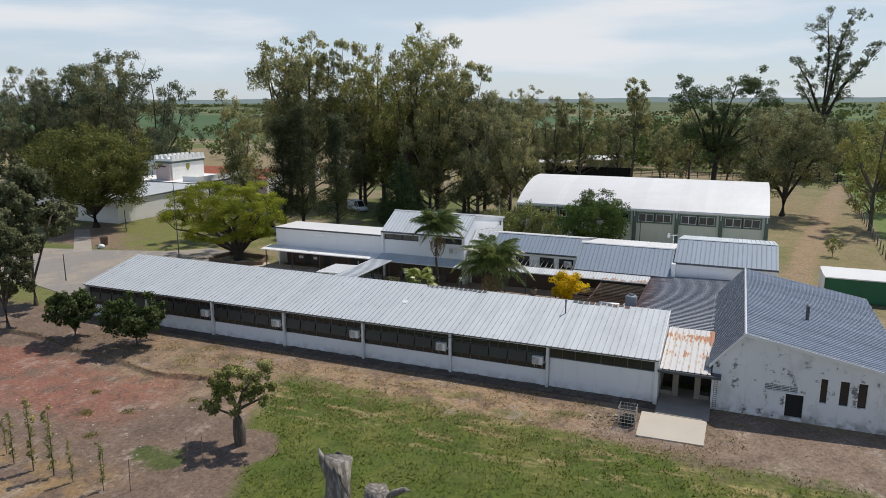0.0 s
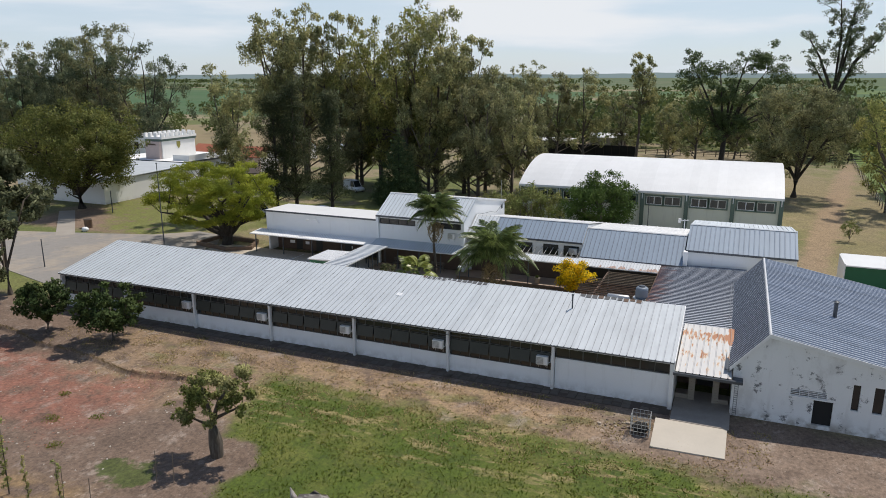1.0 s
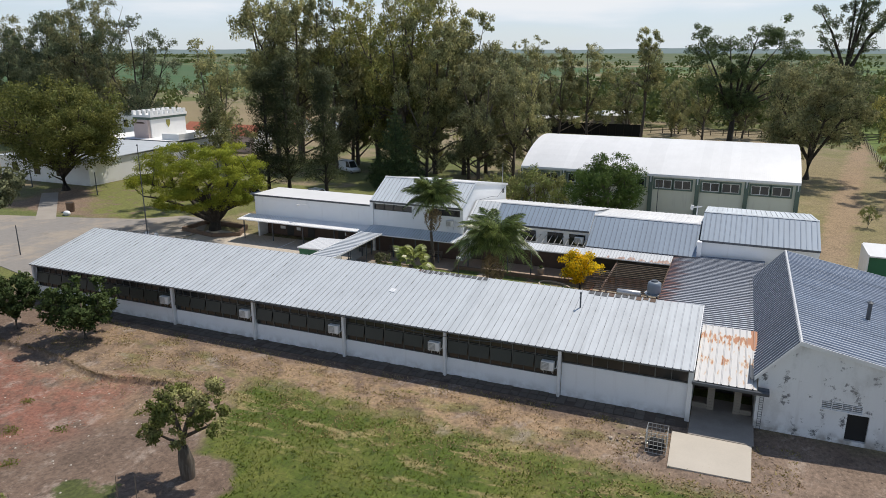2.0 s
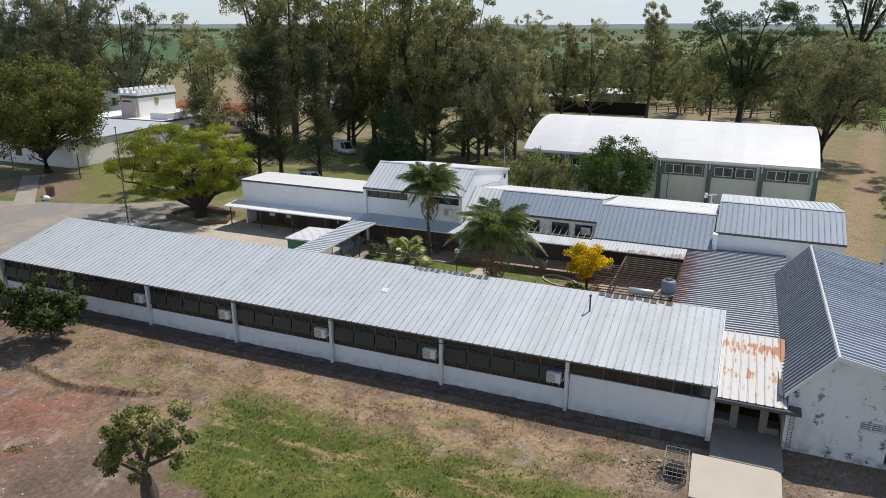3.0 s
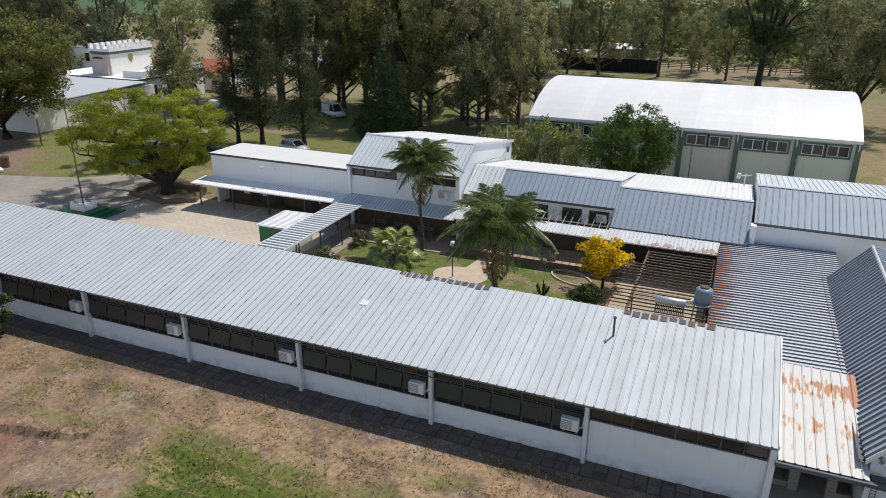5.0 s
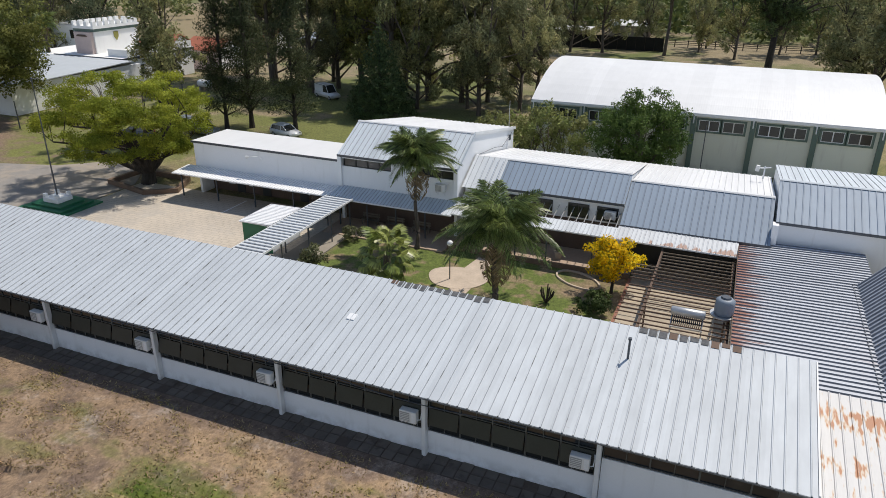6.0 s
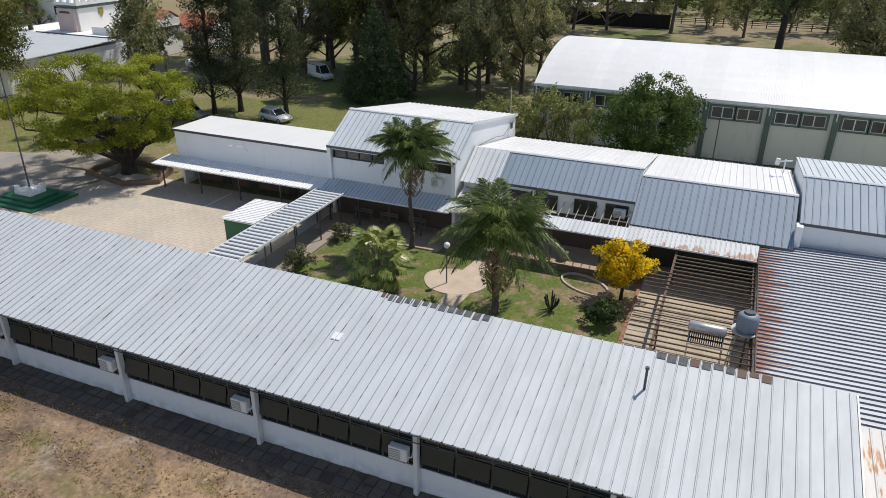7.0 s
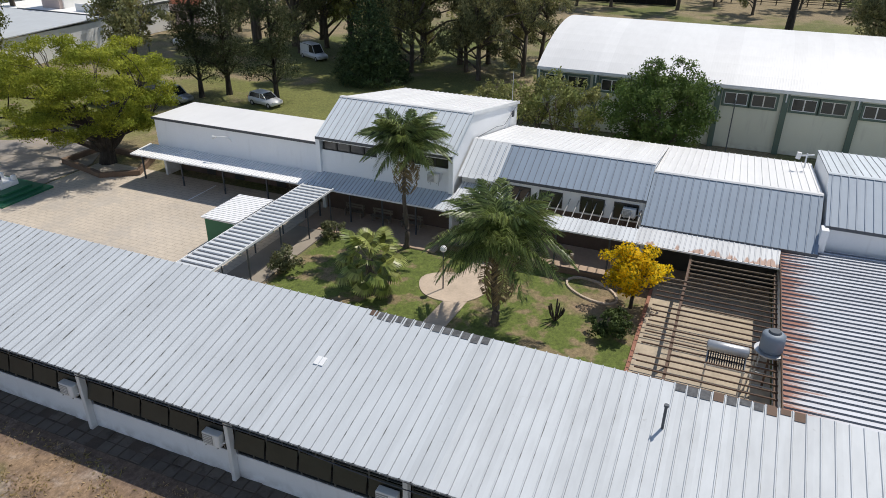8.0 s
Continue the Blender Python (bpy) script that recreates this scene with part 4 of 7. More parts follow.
# near-black wall: the deep shade under the canopy is put into its colour
part("front_wall", bx(-11.15, -1.75, 70.7, 70.9, 0.0, 3.5), M["frame_dark"], office, "office front painted black for the shade under the canopy")

# the wing's lighter back sheet carries the sunlight in its colour
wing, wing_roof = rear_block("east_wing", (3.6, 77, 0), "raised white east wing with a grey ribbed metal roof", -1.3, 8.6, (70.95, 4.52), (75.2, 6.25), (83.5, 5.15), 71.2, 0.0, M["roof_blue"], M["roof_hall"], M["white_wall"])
part("front_wall", bx(-1.0, 8.3, 71.2, 71.4, 0.0, 4.55), M["white_wall"], wing)
part("corner_column", soft_bx(-1.5, -1.1, 70.4, 71.19, 2.9, 4.45, 0.02, 1), M["white_wall"], wing)

flat = root("flat_block", (-42.7, 74, 0), "low white flat-roofed block with a wide parapet", "building")
part("front_wall", bx(-50.55, -34.95, 70.4, 70.62, 2.66, 5.0), M["white_wall"], flat)
part("lower_wall", bx(-50.3, -34.95, 72.2, 72.4, 0.0, 3.0), M["brick_dark"], flat, "dark brown brick wall")
part("side_wall", bx(-50.55, -50.33, 70.62, 75.2, 0.0, 4.95), M["white_wall"], flat)
part("back_wall", bx(-50.33, -34.95, 75.0, 75.2, 0.0, 4.9), M["white_wall"], flat)
part("roof", prism([(70.3, 5.0), (70.3, 5.09), (75.4, 5.02), (75.4, 4.92)], -50.7, -34.92), M["roof_white"], flat, "light grey flat roof")
part("roof_edge", bx(-50.72, -34.92, 70.24, 70.296, 4.93, 5.12), M["dark_metal"], flat)
for x in (-47.5, -44.6, -40.5, -37.2):
    part("door", bx(x, x + 0.9, 72.14, 72.19, 0.05, 2.1), M["frame_dark"], flat)


# ---- canopies ----
def canopy(x0, x1, y_front, z_front, y_back, z_back, material, posts, label, post_y):
    r = root("canopy", ((x0 + x1) / 2, y_front, 0), label, "canopy")
    roof = part("roof", bx(x0 + 0.1, x1 - 0.1, y_front + 0.15, y_front + 0.23, z_front - 0.12, z_front - 0.03), M["dark_metal"], r)
    roof_sheets(roof, (x0, y_front, z_front), (1, 0, 0), (0, y_back - y_front, z_back - z_front), x1 - x0, material, 0.9, 3, 0.035, 0.045)
    part("gutter", bx(x0, x1, y_front - 0.07, y_front - 0.01, z_front - 0.10, z_front + 0.0), M["trim_white"], r)
    for x in posts:
        part("post", bx(x - 0.05, x + 0.05, post_y - 0.05, post_y + 0.05, 0.0, z_front + (z_back - z_front) * (post_y - y_front) / (y_back - y_front) - 0.02), M["dark_metal"], r)
    return r


canopy(-51.5, -35.0, 68.22, 2.56, 70.38, 2.72, M["roof_bright"], [-51.4, -47.4, -43.3, -39.2, -36.0], "white ribbed metal canopy on dark posts", 69.2)
canopy(-34.95, -24.0, 68.22, 2.50, 70.03, 3.02, M["roof_hall"], [-34.2, -31.6, -29.0, -26.4], "grey ribbed canopy before the hall", 68.6)
canopy(-23.9, -20.6, 67.95, 2.78, 71.0, 3.6, M["roof_canopy"], [-23.0], "pale ribbed metal canopy", 68.3)
canopy(-20.6, -11.5, 67.95, 2.78, 69.35, 3.05, M["roof_canopy"], [-18.8, -16.4, -13.0], "pale ribbed metal canopy beside the garden", 68.25)
canopy(-11.5, -3.4, 67.95, 2.78, 69.72, 3.08, M["roof_ends"], [-8.2], "pale canopy with rusted sheet ends", 68.25)


def open_rafters():
    r = root("open_rafters", (-16, 70.2, 0), "bare white rafters where the canopy has no sheets", "rafters")
    for k in range(16):
        x = -20.4 + k * 0.58
        part("rafter", prism([(69.36, 3.04), (71.28, 3.44), (71.28, 3.50), (69.36, 3.10)], x, x + 0.045), M["grille_grey"], r)
    part("purlin", bx(-20.5, -11.5, 69.37, 69.43, 2.93, 3.015), M["trim_white"], r)


open_rafters()


def covered_walk():
    r = root("covered_walkway", (-34, 60, 0), "covered walkway with a striped ribbed roof on thin posts", "walkway")
    roof = part("roof", bx(-35.05, -32.75, 52.0, 68.2, 2.56, 2.6), M["dark_metal"], r)
    n = 34
    for k in range(n):
        y = 52.05 + k * 0.475
        part("roof_slat", prism([(y, 2.605), (y + 0.30, 2.605), (y + 0.26, 2.67), (y + 0.04, 2.67)], -35.1, -32.7), M["roof_canopy"], roof)
    for y in (55.0, 58.4, 61.8, 65.0, 67.9):
        for x in (-35.0, -32.85):
            part("post", tube((x, y, 0.0), (x, y, 2.56), 0.055, 0.055, 8), M["dark_metal"], r)
    part("side_rail", bx(-35.16, -35.11, 52.0, 68.2, 2.54, 2.68), M["trim_white"], r)
    part("side_rail", bx(-32.69, -32.64, 52.0, 68.2, 2.54, 2.68), M["trim_white"], r)


covered_walk()


def pergola():
    r = root("pergola", (-7, 60, 0), "rusty steel pergola of long parallel slats over the patio", "pergola")
    for k in range(29):
        y = 52.6 + k * 0.53
        part("slat", bx(-9.5 if k % 9 and k < 24 else -8.1, -3.45, y - 0.026, y + 0.026, 2.44, 2.51), M["iron_brown"] if k < 21 else M["wood_weathered"], r)
    part("beam", bx(-8.22, -8.08, 52.2, 67.9, 2.28, 2.435), M["iron_brown"], r)
    part("beam", bx(-3.62, -3.46, 52.2, 67.9, 2.28, 2.435), M["iron_brown"], r)
    for x in (-8.15, -3.7):
        for y in (52.4, 60.0):
            part("post", bx(x - 0.05, x + 0.05, y - 0.05, y + 0.05, 0, 2.28), M["iron_brown"], r)


pergola()


# ---- gym ----
def gym():
    r = root("gym", (-8.9, 108, 0), "large gym with pale green walls and a white barrel roof", "building")
    x0, x1, y0, y1, ez, rise = -26.3, 8.45, 97.4, 121.0, 5.95, 3.05
    part("front_wall", bx(x0 + 0.3, x1 - 0.3, y0 + 0.35, y0 + 0.6, 0, 5.9), M["gym_wall"], r)
    part("back_wall", bx(x0 + 0.3, x1 - 0.3, y1 - 0.6, y1 - 0.35, 0, 5.9), M["gym_wall"], r)
    arc = [(y0 + (y1 - y0) * k / 16, ez + rise * (1 - (2 * k / 16 - 1) ** 2)) for k in range(17)]
    end = [(y0 + 0.35, 0), (y1 - 0.35, 0)] + [(min(max(y, y0 + 0.35), y1 - 0.35), z - 0.1) for y, z in arc[::-1]]
    part("end_wall", prism(end, x0 + 0.05, x0 + 0.3), M["gym_wall"], r)
    part("end_wall", prism(end, x1 - 0.3, x1 - 0.05), M["gym_wall"], r)
    under = [(y, z - 0.14) for y, z in arc[::-1]]
    roof = part("roof", prism([(y, z - 0.04) for y, z in arc] + under, x0 + 0.02, x1 - 0.02), M["trim_white"], r, "white barrel roof")
    # curved sheets
    bm = bmesh.new()
    n, ribs = 30, 5
    w = (x1 - x0) / n
    prof = []
    for k in range(ribs):
        c = (k + 0.5) * w / ribs
        prof += [(c - 0.06, 0), (c, 0.004), (c + 0.06, 0)]
    prof = [(0, 0)] + prof + [(w, 0)]
    grid = [[bm.verts.new((x, y, z + h)) for x, h in prof] for y, z in arc]
    for a, b in zip(grid, grid[1:]):
        for k in range(len(prof) - 1):
            bm.faces.new((a[k], a[k + 1], b[k + 1], b[k]))
    me = finish("roof_sheet", bm, M["roof_white"])
    for k in range(n):
        piece("roof_sheet", me, Matrix.Translation((x0 + k * w, 0, 0)), roof)
    part("gutter", bx(x0, x1, y0 - 0.02, y0 + 0.12, ez - 0.3, ez - 0.05), M["trim_white"], roof)
    for k in range(7):
        x = x0 + 0.25 + (x1 - x0 - 0.5) * k / 6
        part("pilaster", bx(x - 0.25, x + 0.25, y0 + 0.02, y0 + 0.34, 0, 5.7), M["gym_green"], r, "dark green pilaster")
        part("downpipe", tube((x + 0.0, y0 - 0.02, 5.65), (x, y0 - 0.02, 4.9), 0.06, 0.06, 6), M["trim_white"], r)
        if k < 6:
            bay = (x1 - x0 - 0.5) / 6
            for j in (0, 1):
                a = x + 0.55 + j * (bay - 1.0) / 2
                b = a + (bay - 1.5) / 2 - 0.1
                g = part("window", bx(a, b, y0 + 0.3, y0 + 0.33, 4.15, 5.25), M["glass"], r)
                f = bmesh.new()
                for p, q, c, d in ((a - 0.22, a, 3.95, 5.45), (b, b + 0.22, 3.95, 5.45), (a, b, 3.95, 4.15), (a, b, 5.25, 5.45)):
                    bx(p, q, y0 + 0.24, y0 + 0.345, c, d, f)
                part("surround", f, M["gym_green"], g, "dark green window surround")
                h = bmesh.new()
                mid = (a + b) / 2
                for p, q, c, d in ((mid - 0.05, mid + 0.05, 4.15, 5.25), (a, a + 0.06, 4.15, 5.25), (b - 0.06, b, 4.15, 5.25), (a + 0.06, mid - 0.05, 4.15, 4.21), (mid + 0.05, b - 0.06, 4.15, 4.21), (a + 0.06, mid - 0.05, 5.19, 5.25), (mid + 0.05, b - 0.06, 5.19, 5.25)):
                    bx(p, q, y0 + 0.26, y0 + 0.295, c, d, h)
                part("window_frame", h, M["trim_white"] if j == 0 else M["steel"], g)


gym()

# ---- plants ----
def leaf_material(name, colour, other, var=0.5, light=0.3):
    s = Shader(name, colour, 0.7)
    s.bsdf.inputs["Specular IOR Level"].default_value = 0.2
    s.coat(other, s.noise(0.45, 3.0).ramp(0.38, 0.66))
    s.tint((s.island() - 0.5) * (1.6 * var) + (s.noise(0.16) - 0.5) * 0.5 + 1.0)
    return s.done(light)


def glossy_leaf(m):
    """Gives a leaf material the sheen of stiff, waxy leaves."""
    b = m.node_tree.nodes["Principled BSDF"]
    b.inputs["Roughness"].default_value, b.inputs["Specular IOR Level"].default_value = 0.38, 0.6
    return m


def bark_material(name, colour, pale):
    s = Shader(name, colour, 0.9)
    s.coat(pale, s.noise(2.0, 5.0, (3.0, 3.0, 0.5)).ramp(0.45, 0.65))
    s.tint((s.noise(6.0, 5.0, (2, 2, 0.4)) - 0.5) * 0.8 + 1.0)
    s.bump(s.noise(9.0, 5.0, (2, 2, 0.4)), 0.5, 0.03)
    return s.done()


M["leaf_euc"] = leaf_material("eucalyptus_leaves", (0.275, 0.295, 0.145), (0.43, 0.40, 0.185), 0.6, 0.50)
M["leaf_euc_dark"] = leaf_material("dark_eucalyptus_leaves", (0.190, 0.208, 0.112), (0.315, 0.30, 0.148), 0.6, 0.46)
M["leaf_west"] = leaf_material("blue_green_eucalyptus_leaves", (0.135, 0.172, 0.105), (0.215, 0.240, 0.135), 0.5, 0.38)
M["leaf_pine"] = leaf_material("pine_needles", (0.085, 0.125, 0.052), (0.135, 0.175, 0.072), 0.5, 0.25)
M["leaf_casuarina"] = leaf_material("casuarina_needles", (0.055, 0.072, 0.034), (0.090, 0.102, 0.046), 0.5, 0.2)
M["leaf_conifer"] = leaf_material("conifer_needles", (0.065, 0.108, 0.045), (0.115, 0.160, 0.066), 0.6, 0.25)
M["leaf_olive"] = leaf_material("olive_green_leaves", (0.26, 0.285, 0.100), (0.40, 0.37, 0.125), 0.6, 0.50)
M["leaf_dark"] = leaf_material("dark_green_leaves", (0.078, 0.110, 0.034), (0.134, 0.162, 0.048))
M["leaf_brown"] = leaf_material("brownish_green_leaves", (0.125, 0.148, 0.042), (0.21, 0.215, 0.060), 0.5, 0.38)
M["leaf_citrus"] = leaf_material("glossy_dark_leaves", (0.046, 0.074, 0.022), (0.075, 0.105, 0.030), 0.6, 0.15)
M["leaf_bottle"] = leaf_material("pale_green_leaves", (0.165, 0.190, 0.050), (0.36, 0.34, 0.15), 0.6)
M["leaf_tipa"] = leaf_material("yellow_green_leaves", (0.220, 0.262, 0.030), (0.325, 0.345, 0.042), 0.4, 0.40)
M["leaf_bright"] = leaf_material("bright_green_leaves", (0.072, 0.122, 0.030), (0.110, 0.165, 0.040), 0.4)
M["leaf_grey"] = leaf_material("grey_green_leaves", (0.125, 0.142, 0.070), (0.18, 0.19, 0.10))
M["leaf_dry"] = leaf_material("dry_shrub_leaves", (0.27, 0.275, 0.105), (0.24, 0.285, 0.090))
M["leaf_palm"] = glossy_leaf(leaf_material("palm_leaflets", (0.120, 0.170, 0.052), (0.235, 0.285, 0.092), 0.9, 0.4))
M["leaf_fan"] = glossy_leaf(leaf_material("fan_palm_leaves", (0.18, 0.235, 0.050), (0.34, 0.37, 0.11), 0.7, 0.35))
M["leaf_dead"] = leaf_material("dead_fronds", (0.264, 0.192, 0.102), (0.192, 0.144, 0.072), 0.4, 0.2)
M["petal_yellow"] = leaf_material("yellow_blossom", (0.78, 0.52, 0.010), (0.86, 0.64, 0.02), 0.25, 0.4)
M["far_leaf"] = leaf_material("distant_leaves", (0.090, 0.120, 0.040), (0.135, 0.155, 0.050), 0.2)
M["bark"] = bark_material("grey_brown_bark", (0.085, 0.068, 0.052), (0.13, 0.11, 0.09))
M["bark_pale"] = bark_material("pale_eucalyptus_bark", (0.13, 0.11, 0.09), (0.32, 0.29, 0.25))
M["bark_dark"] = bark_material("dark_bark", (0.035, 0.028, 0.022), (0.06, 0.05, 0.04))
M["bark_dead"] = bark_material("bleached_dead_wood", (0.16, 0.14, 0.125), (0.36, 0.33, 0.30))


def quads_mesh(name, verts, material, normals=None):
    """A mesh of loose quads from an (n, 4, 3) array; normals, one a quad, round the foliage's shading."""
    verts = np.asarray(verts, dtype=np.float64)
    n = len(verts)
    if normals is not None:
        face = np.cross(verts[:, 1] - verts[:, 0], verts[:, 2] - verts[:, 0])
        back = (face * normals).sum(axis=1) < 0
        verts[back] = verts[back][:, ::-1]
        face[back] *= -1
    me = bpy.data.meshes.new(name)
    me.vertices.add(n * 4)
    me.vertices.foreach_set("co", verts.astype(np.float32).reshape(-1))
    me.loops.add(n * 4)
    me.loops.foreach_set("vertex_index", np.arange(n * 4, dtype=np.int32))
    me.polygons.add(n)
    me.polygons.foreach_set("loop_start", np.arange(0, n * 4, 4, dtype=np.int32))
    me.update(calc_edges=True)
    me.validate()
    if normals is not None:
        face /= np.linalg.norm(face, axis=1)[:, None] + 1e-9
        mixed = normals * 0.6 + face * 0.4
        mixed /= np.linalg.norm(mixed, axis=1)[:, None] + 1e-9
        me.normals_split_custom_set_from_vertices(np.repeat(mixed, 4, axis=0))
    me.materials.append(material)
    return me


def leaves(rng, points, size, hang=0.0, slim=0.45):
    """Rhombic leaves at the points, (n, 4, 3)."""
    n = len(points)
    d = rng.normal(size=(n, 3))
    d[:, 2] -= hang
    d /= np.linalg.norm(d, axis=1)[:, None]
    s = np.cross(d, rng.normal(size=(n, 3)))
    s /= np.linalg.norm(s, axis=1)[:, None] + 1e-9
    length = size * rng.uniform(0.6, 1.4, n)[:, None]
    a, b = d * length * 0.5, s * length * slim * 0.5
    return np.stack([points - a, points + b - a * 0.2, points + a, points - b - a * 0.2], axis=1)


def clump_cloud(rng, clumps, total, hollow=0.45):
    """Points spread over ellipsoidal clumps, thicker towards their skins, and the way out of the foliage at each."""
    weight = np.array([(r[0] * r[1] + r[0] * r[2] + r[1] * r[2]) for _, r in clumps])
    share = rng.multinomial(total, weight / weight.sum())
    mid = np.mean([c for c, _ in clumps], axis=0)
    pts, outs = [], []
    for (c, r), k in zip(clumps, share):
        d = rng.normal(size=(k, 3))
        d /= np.linalg.norm(d, axis=1)[:, None]
        pts.append(np.array(c) + d * np.array(r) * (rng.uniform(0, 1, k) ** hollow)[:, None])
        whole = np.array(c) - mid
        whole = whole / (np.linalg.norm(whole) + 1e-9)
        o = d / np.array(r) * min(r) + whole * 0.5
        outs.append(o / (np.linalg.norm(o, axis=1)[:, None] + 1e-9))
    return np.concatenate(pts), np.concatenate(outs)


def clump_points(rng, clumps, total, hollow=0.45):
    return clump_cloud(rng, clumps, total, hollow)[0]


def grow(rng, clumps, count, leaf_size, leaf, bark, stems, limbs=26, hang=0.0, slim=0.45, hollow=0.45, twig=0.05, flare=1.25):
    """A tree's two meshes: stems are lists of (point, radius); limbs run from them to the clumps."""
    bm = bmesh.new()
    joints = []
    for stem in stems:
        pts, rad = [p for p, _ in stem], [r for _, r in stem]
        if pts[0][2] <= 0.01:
            low = Vector(pts[0])
            pts = [low - Vector((0, 0, 0.3)), low + (Vector(pts[1]) - low) * 0.06] + pts[1:]
            rad = [rad[0] * flare, rad[0]] + rad[1:]
        limb(bm, pts, rad, 8)
        for (p, r), (q, s) in zip(stem, stem[1:]):
            for f in np.linspace(0.0, 1.0, 6):
                joints.append((np.array(p) * (1 - f) + np.array(q) * f, r * (1 - f) + s * f))
    order = rng.permutation(len(clumps))[:limbs]
    for k in order:
        c = np.array(clumps[k][0], dtype=float)
        best = min(joints, key=lambda j: np.linalg.norm(j[0] - c) + 2.2 * max(0.0, j[0][2] - c[2] + 0.35 * np.linalg.norm(j[0][:2] - c[:2])))
        a, r = best
        r = min(r * 0.6, twig + 0.025 * np.linalg.norm(a - c))
        mid = a * 0.5 + c * 0.5 + np.array([0, 0, 0.08 * np.linalg.norm(a - c)]) + rng.normal(size=3) * 0.04 * np.linalg.norm(a - c)
        limb(bm, [tuple(a), tuple(mid), tuple(c)], [r, r * 0.65, r * 0.25], 5)
    trunk = finish("trunk", bm, bark, True)
    pts, outs = clump_cloud(rng, clumps, count, hollow)
    return trunk, quads_mesh("crown", leaves(rng, pts, leaf_size, hang, slim), leaf, outs)


def tree(name, meshes, x, y, scale=1.0, turn=0.0, label="", category="tree", group="", tall=1.0, z=0.0):
    r = tagged(new(name), label, category, group)
    r.location, r.rotation_euler, r.scale = (x, y, z - 0.05), (0, 0, radians(turn)), (scale, scale, scale * tall)
    for kind, me in zip(("trunk", "crown"), meshes):
        ob = new(kind, me)
        ob.parent = r
    return r


def lobe_clumps(rng, lobes, subs, share=0.42, tall=1.0):
    """Breaks each lobe of a crown into sub-clumps, most of them on its upper side."""
    out = []
    for c, r in lobes:
        for _ in range(subs):
            d = rng.normal(size=3)
            d[2] = d[2] * 0.8 + 0.35
            d /= np.linalg.norm(d)
            k = r * share * rng.uniform(0.6, 1.2)
            f = rng.uniform(0.55, 0.95)
            out.append(((c[0] + d[0] * r * f, c[1] + d[1] * r * f, c[2] + d[2] * r * f * 0.9), (k, k, k * tall)))
    return out


def eucalyptus(seed, h, wide, leaders, low, count, leaf, size=0.40, clump=0.062, bark=None):
    rng = np.random.default_rng(seed)
    stems, lobes = [], []
    lean = rng.normal(size=2) * 0.03 * h
    split = rng.uniform(0.18, 0.32) * h
    base = [((0, 0, 0), 0.015 * h), ((lean[0] * 0.3, lean[1] * 0.3, split), 0.011 * h)]
    stems.append(base)
    for k in range(leaders):
        a = math.tau * (k + rng.uniform(-0.3, 0.3)) / leaders
        reach = wide * rng.uniform(0.35, 0.62) * (0.3 if k == 0 else 1.0)
        top = h * (1.0 if k == 0 else rng.uniform(0.74, 0.97))
        p = [(base[-1][0], 0.009 * h)]
        for f in (0.35, 0.7, 1.0):
            p.append(((lean[0] * f + math.cos(a) * reach * f ** 0.8 + rng.normal() * 0.014 * h, lean[1] * f + math.sin(a) * reach * f ** 0.8 + rng.normal() * 0.014 * h, split + (top - split) * f * 0.96), 0.009 * h * (1.08 - f)))
        stems.append(p)
        n = 8
        for j in range(n):
            f = low + (1.0 - low) * ((j + rng.uniform(0.1, 0.9)) / n) ** 0.85
            z = f * top
            t = max(0.0, (z - split) / (top - split))
            cx, cy = math.cos(a) * reach * t ** 0.8, math.sin(a) * reach * t ** 0.8
            spread = wide * (0.46 * math.sin(math.pi * min(1.0, 0.22 + 0.78 * f)) ** 0.7 + 0.03)
            b = rng.uniform(0, math.tau)
            q = spread * rng.uniform(0.25, 1.0)
            r = clump * h * rng.uniform(0.75, 1.35) * (0.8 if f > 0.85 else 1.0)
            lobes.append(((cx + math.cos(b) * q, cy + math.sin(b) * q, min(z, h - r)), r))
    clumps = lobe_clumps(rng, lobes, 7, 0.46, 1.1)
    return grow(rng, clumps, count, size, leaf, bark or M["bark"], stems, 60, 1.0, 0.40, 0.48, 0.03)


def limbed_tree(seed, h, limbs, puff, count, leaf, size, bark, stem, flat=0.75, fork=0.45, bare=0.35):
    """A tree of a few long forking limbs, each carrying separate tufts; limbs are (reach east, reach north, top)."""
    rng = np.random.default_rng(seed)
    base = (rng.normal() * 0.3, rng.normal() * 0.3, h * fork)
    stems = [[((0, 0, 0), stem), (base, stem * 0.7)]]
    lobes = []
    for ex, ey, top in limbs:
        end = np.array([ex, ey, top])
        low = np.array(base) * rng.uniform(0.75, 1.0)
        mid = low * 0.5 + end * 0.5 + np.array([-ex * 0.12, -ey * 0.12, 0.06 * h]) * rng.uniform(0.2, 1.0) + rng.normal(size=3) * 0.02 * h
        stems.append([(tuple(low), stem * 0.5), (tuple(mid), stem * 0.3), (tuple(end), stem * 0.06)])
        reach = np.linalg.norm(end - low)
        for f in np.linspace(bare, 1.0, max(4, int(reach / (puff * 1.0)))):
            p = (low * (1 - f) ** 2 + 2 * mid * f * (1 - f) + end * f * f) + rng.normal(size=3) * puff * 0.8
            lobes.append(((p[0], p[1], min(p[2], h - puff * 0.5)), puff * rng.uniform(0.65, 1.2)))
    clumps = lobe_clumps(rng, lobes, 5, 0.5, flat)
    return grow(rng, clumps, count, size, leaf, bark, stems, 60, 0.4, 0.4, 0.45, 0.04)


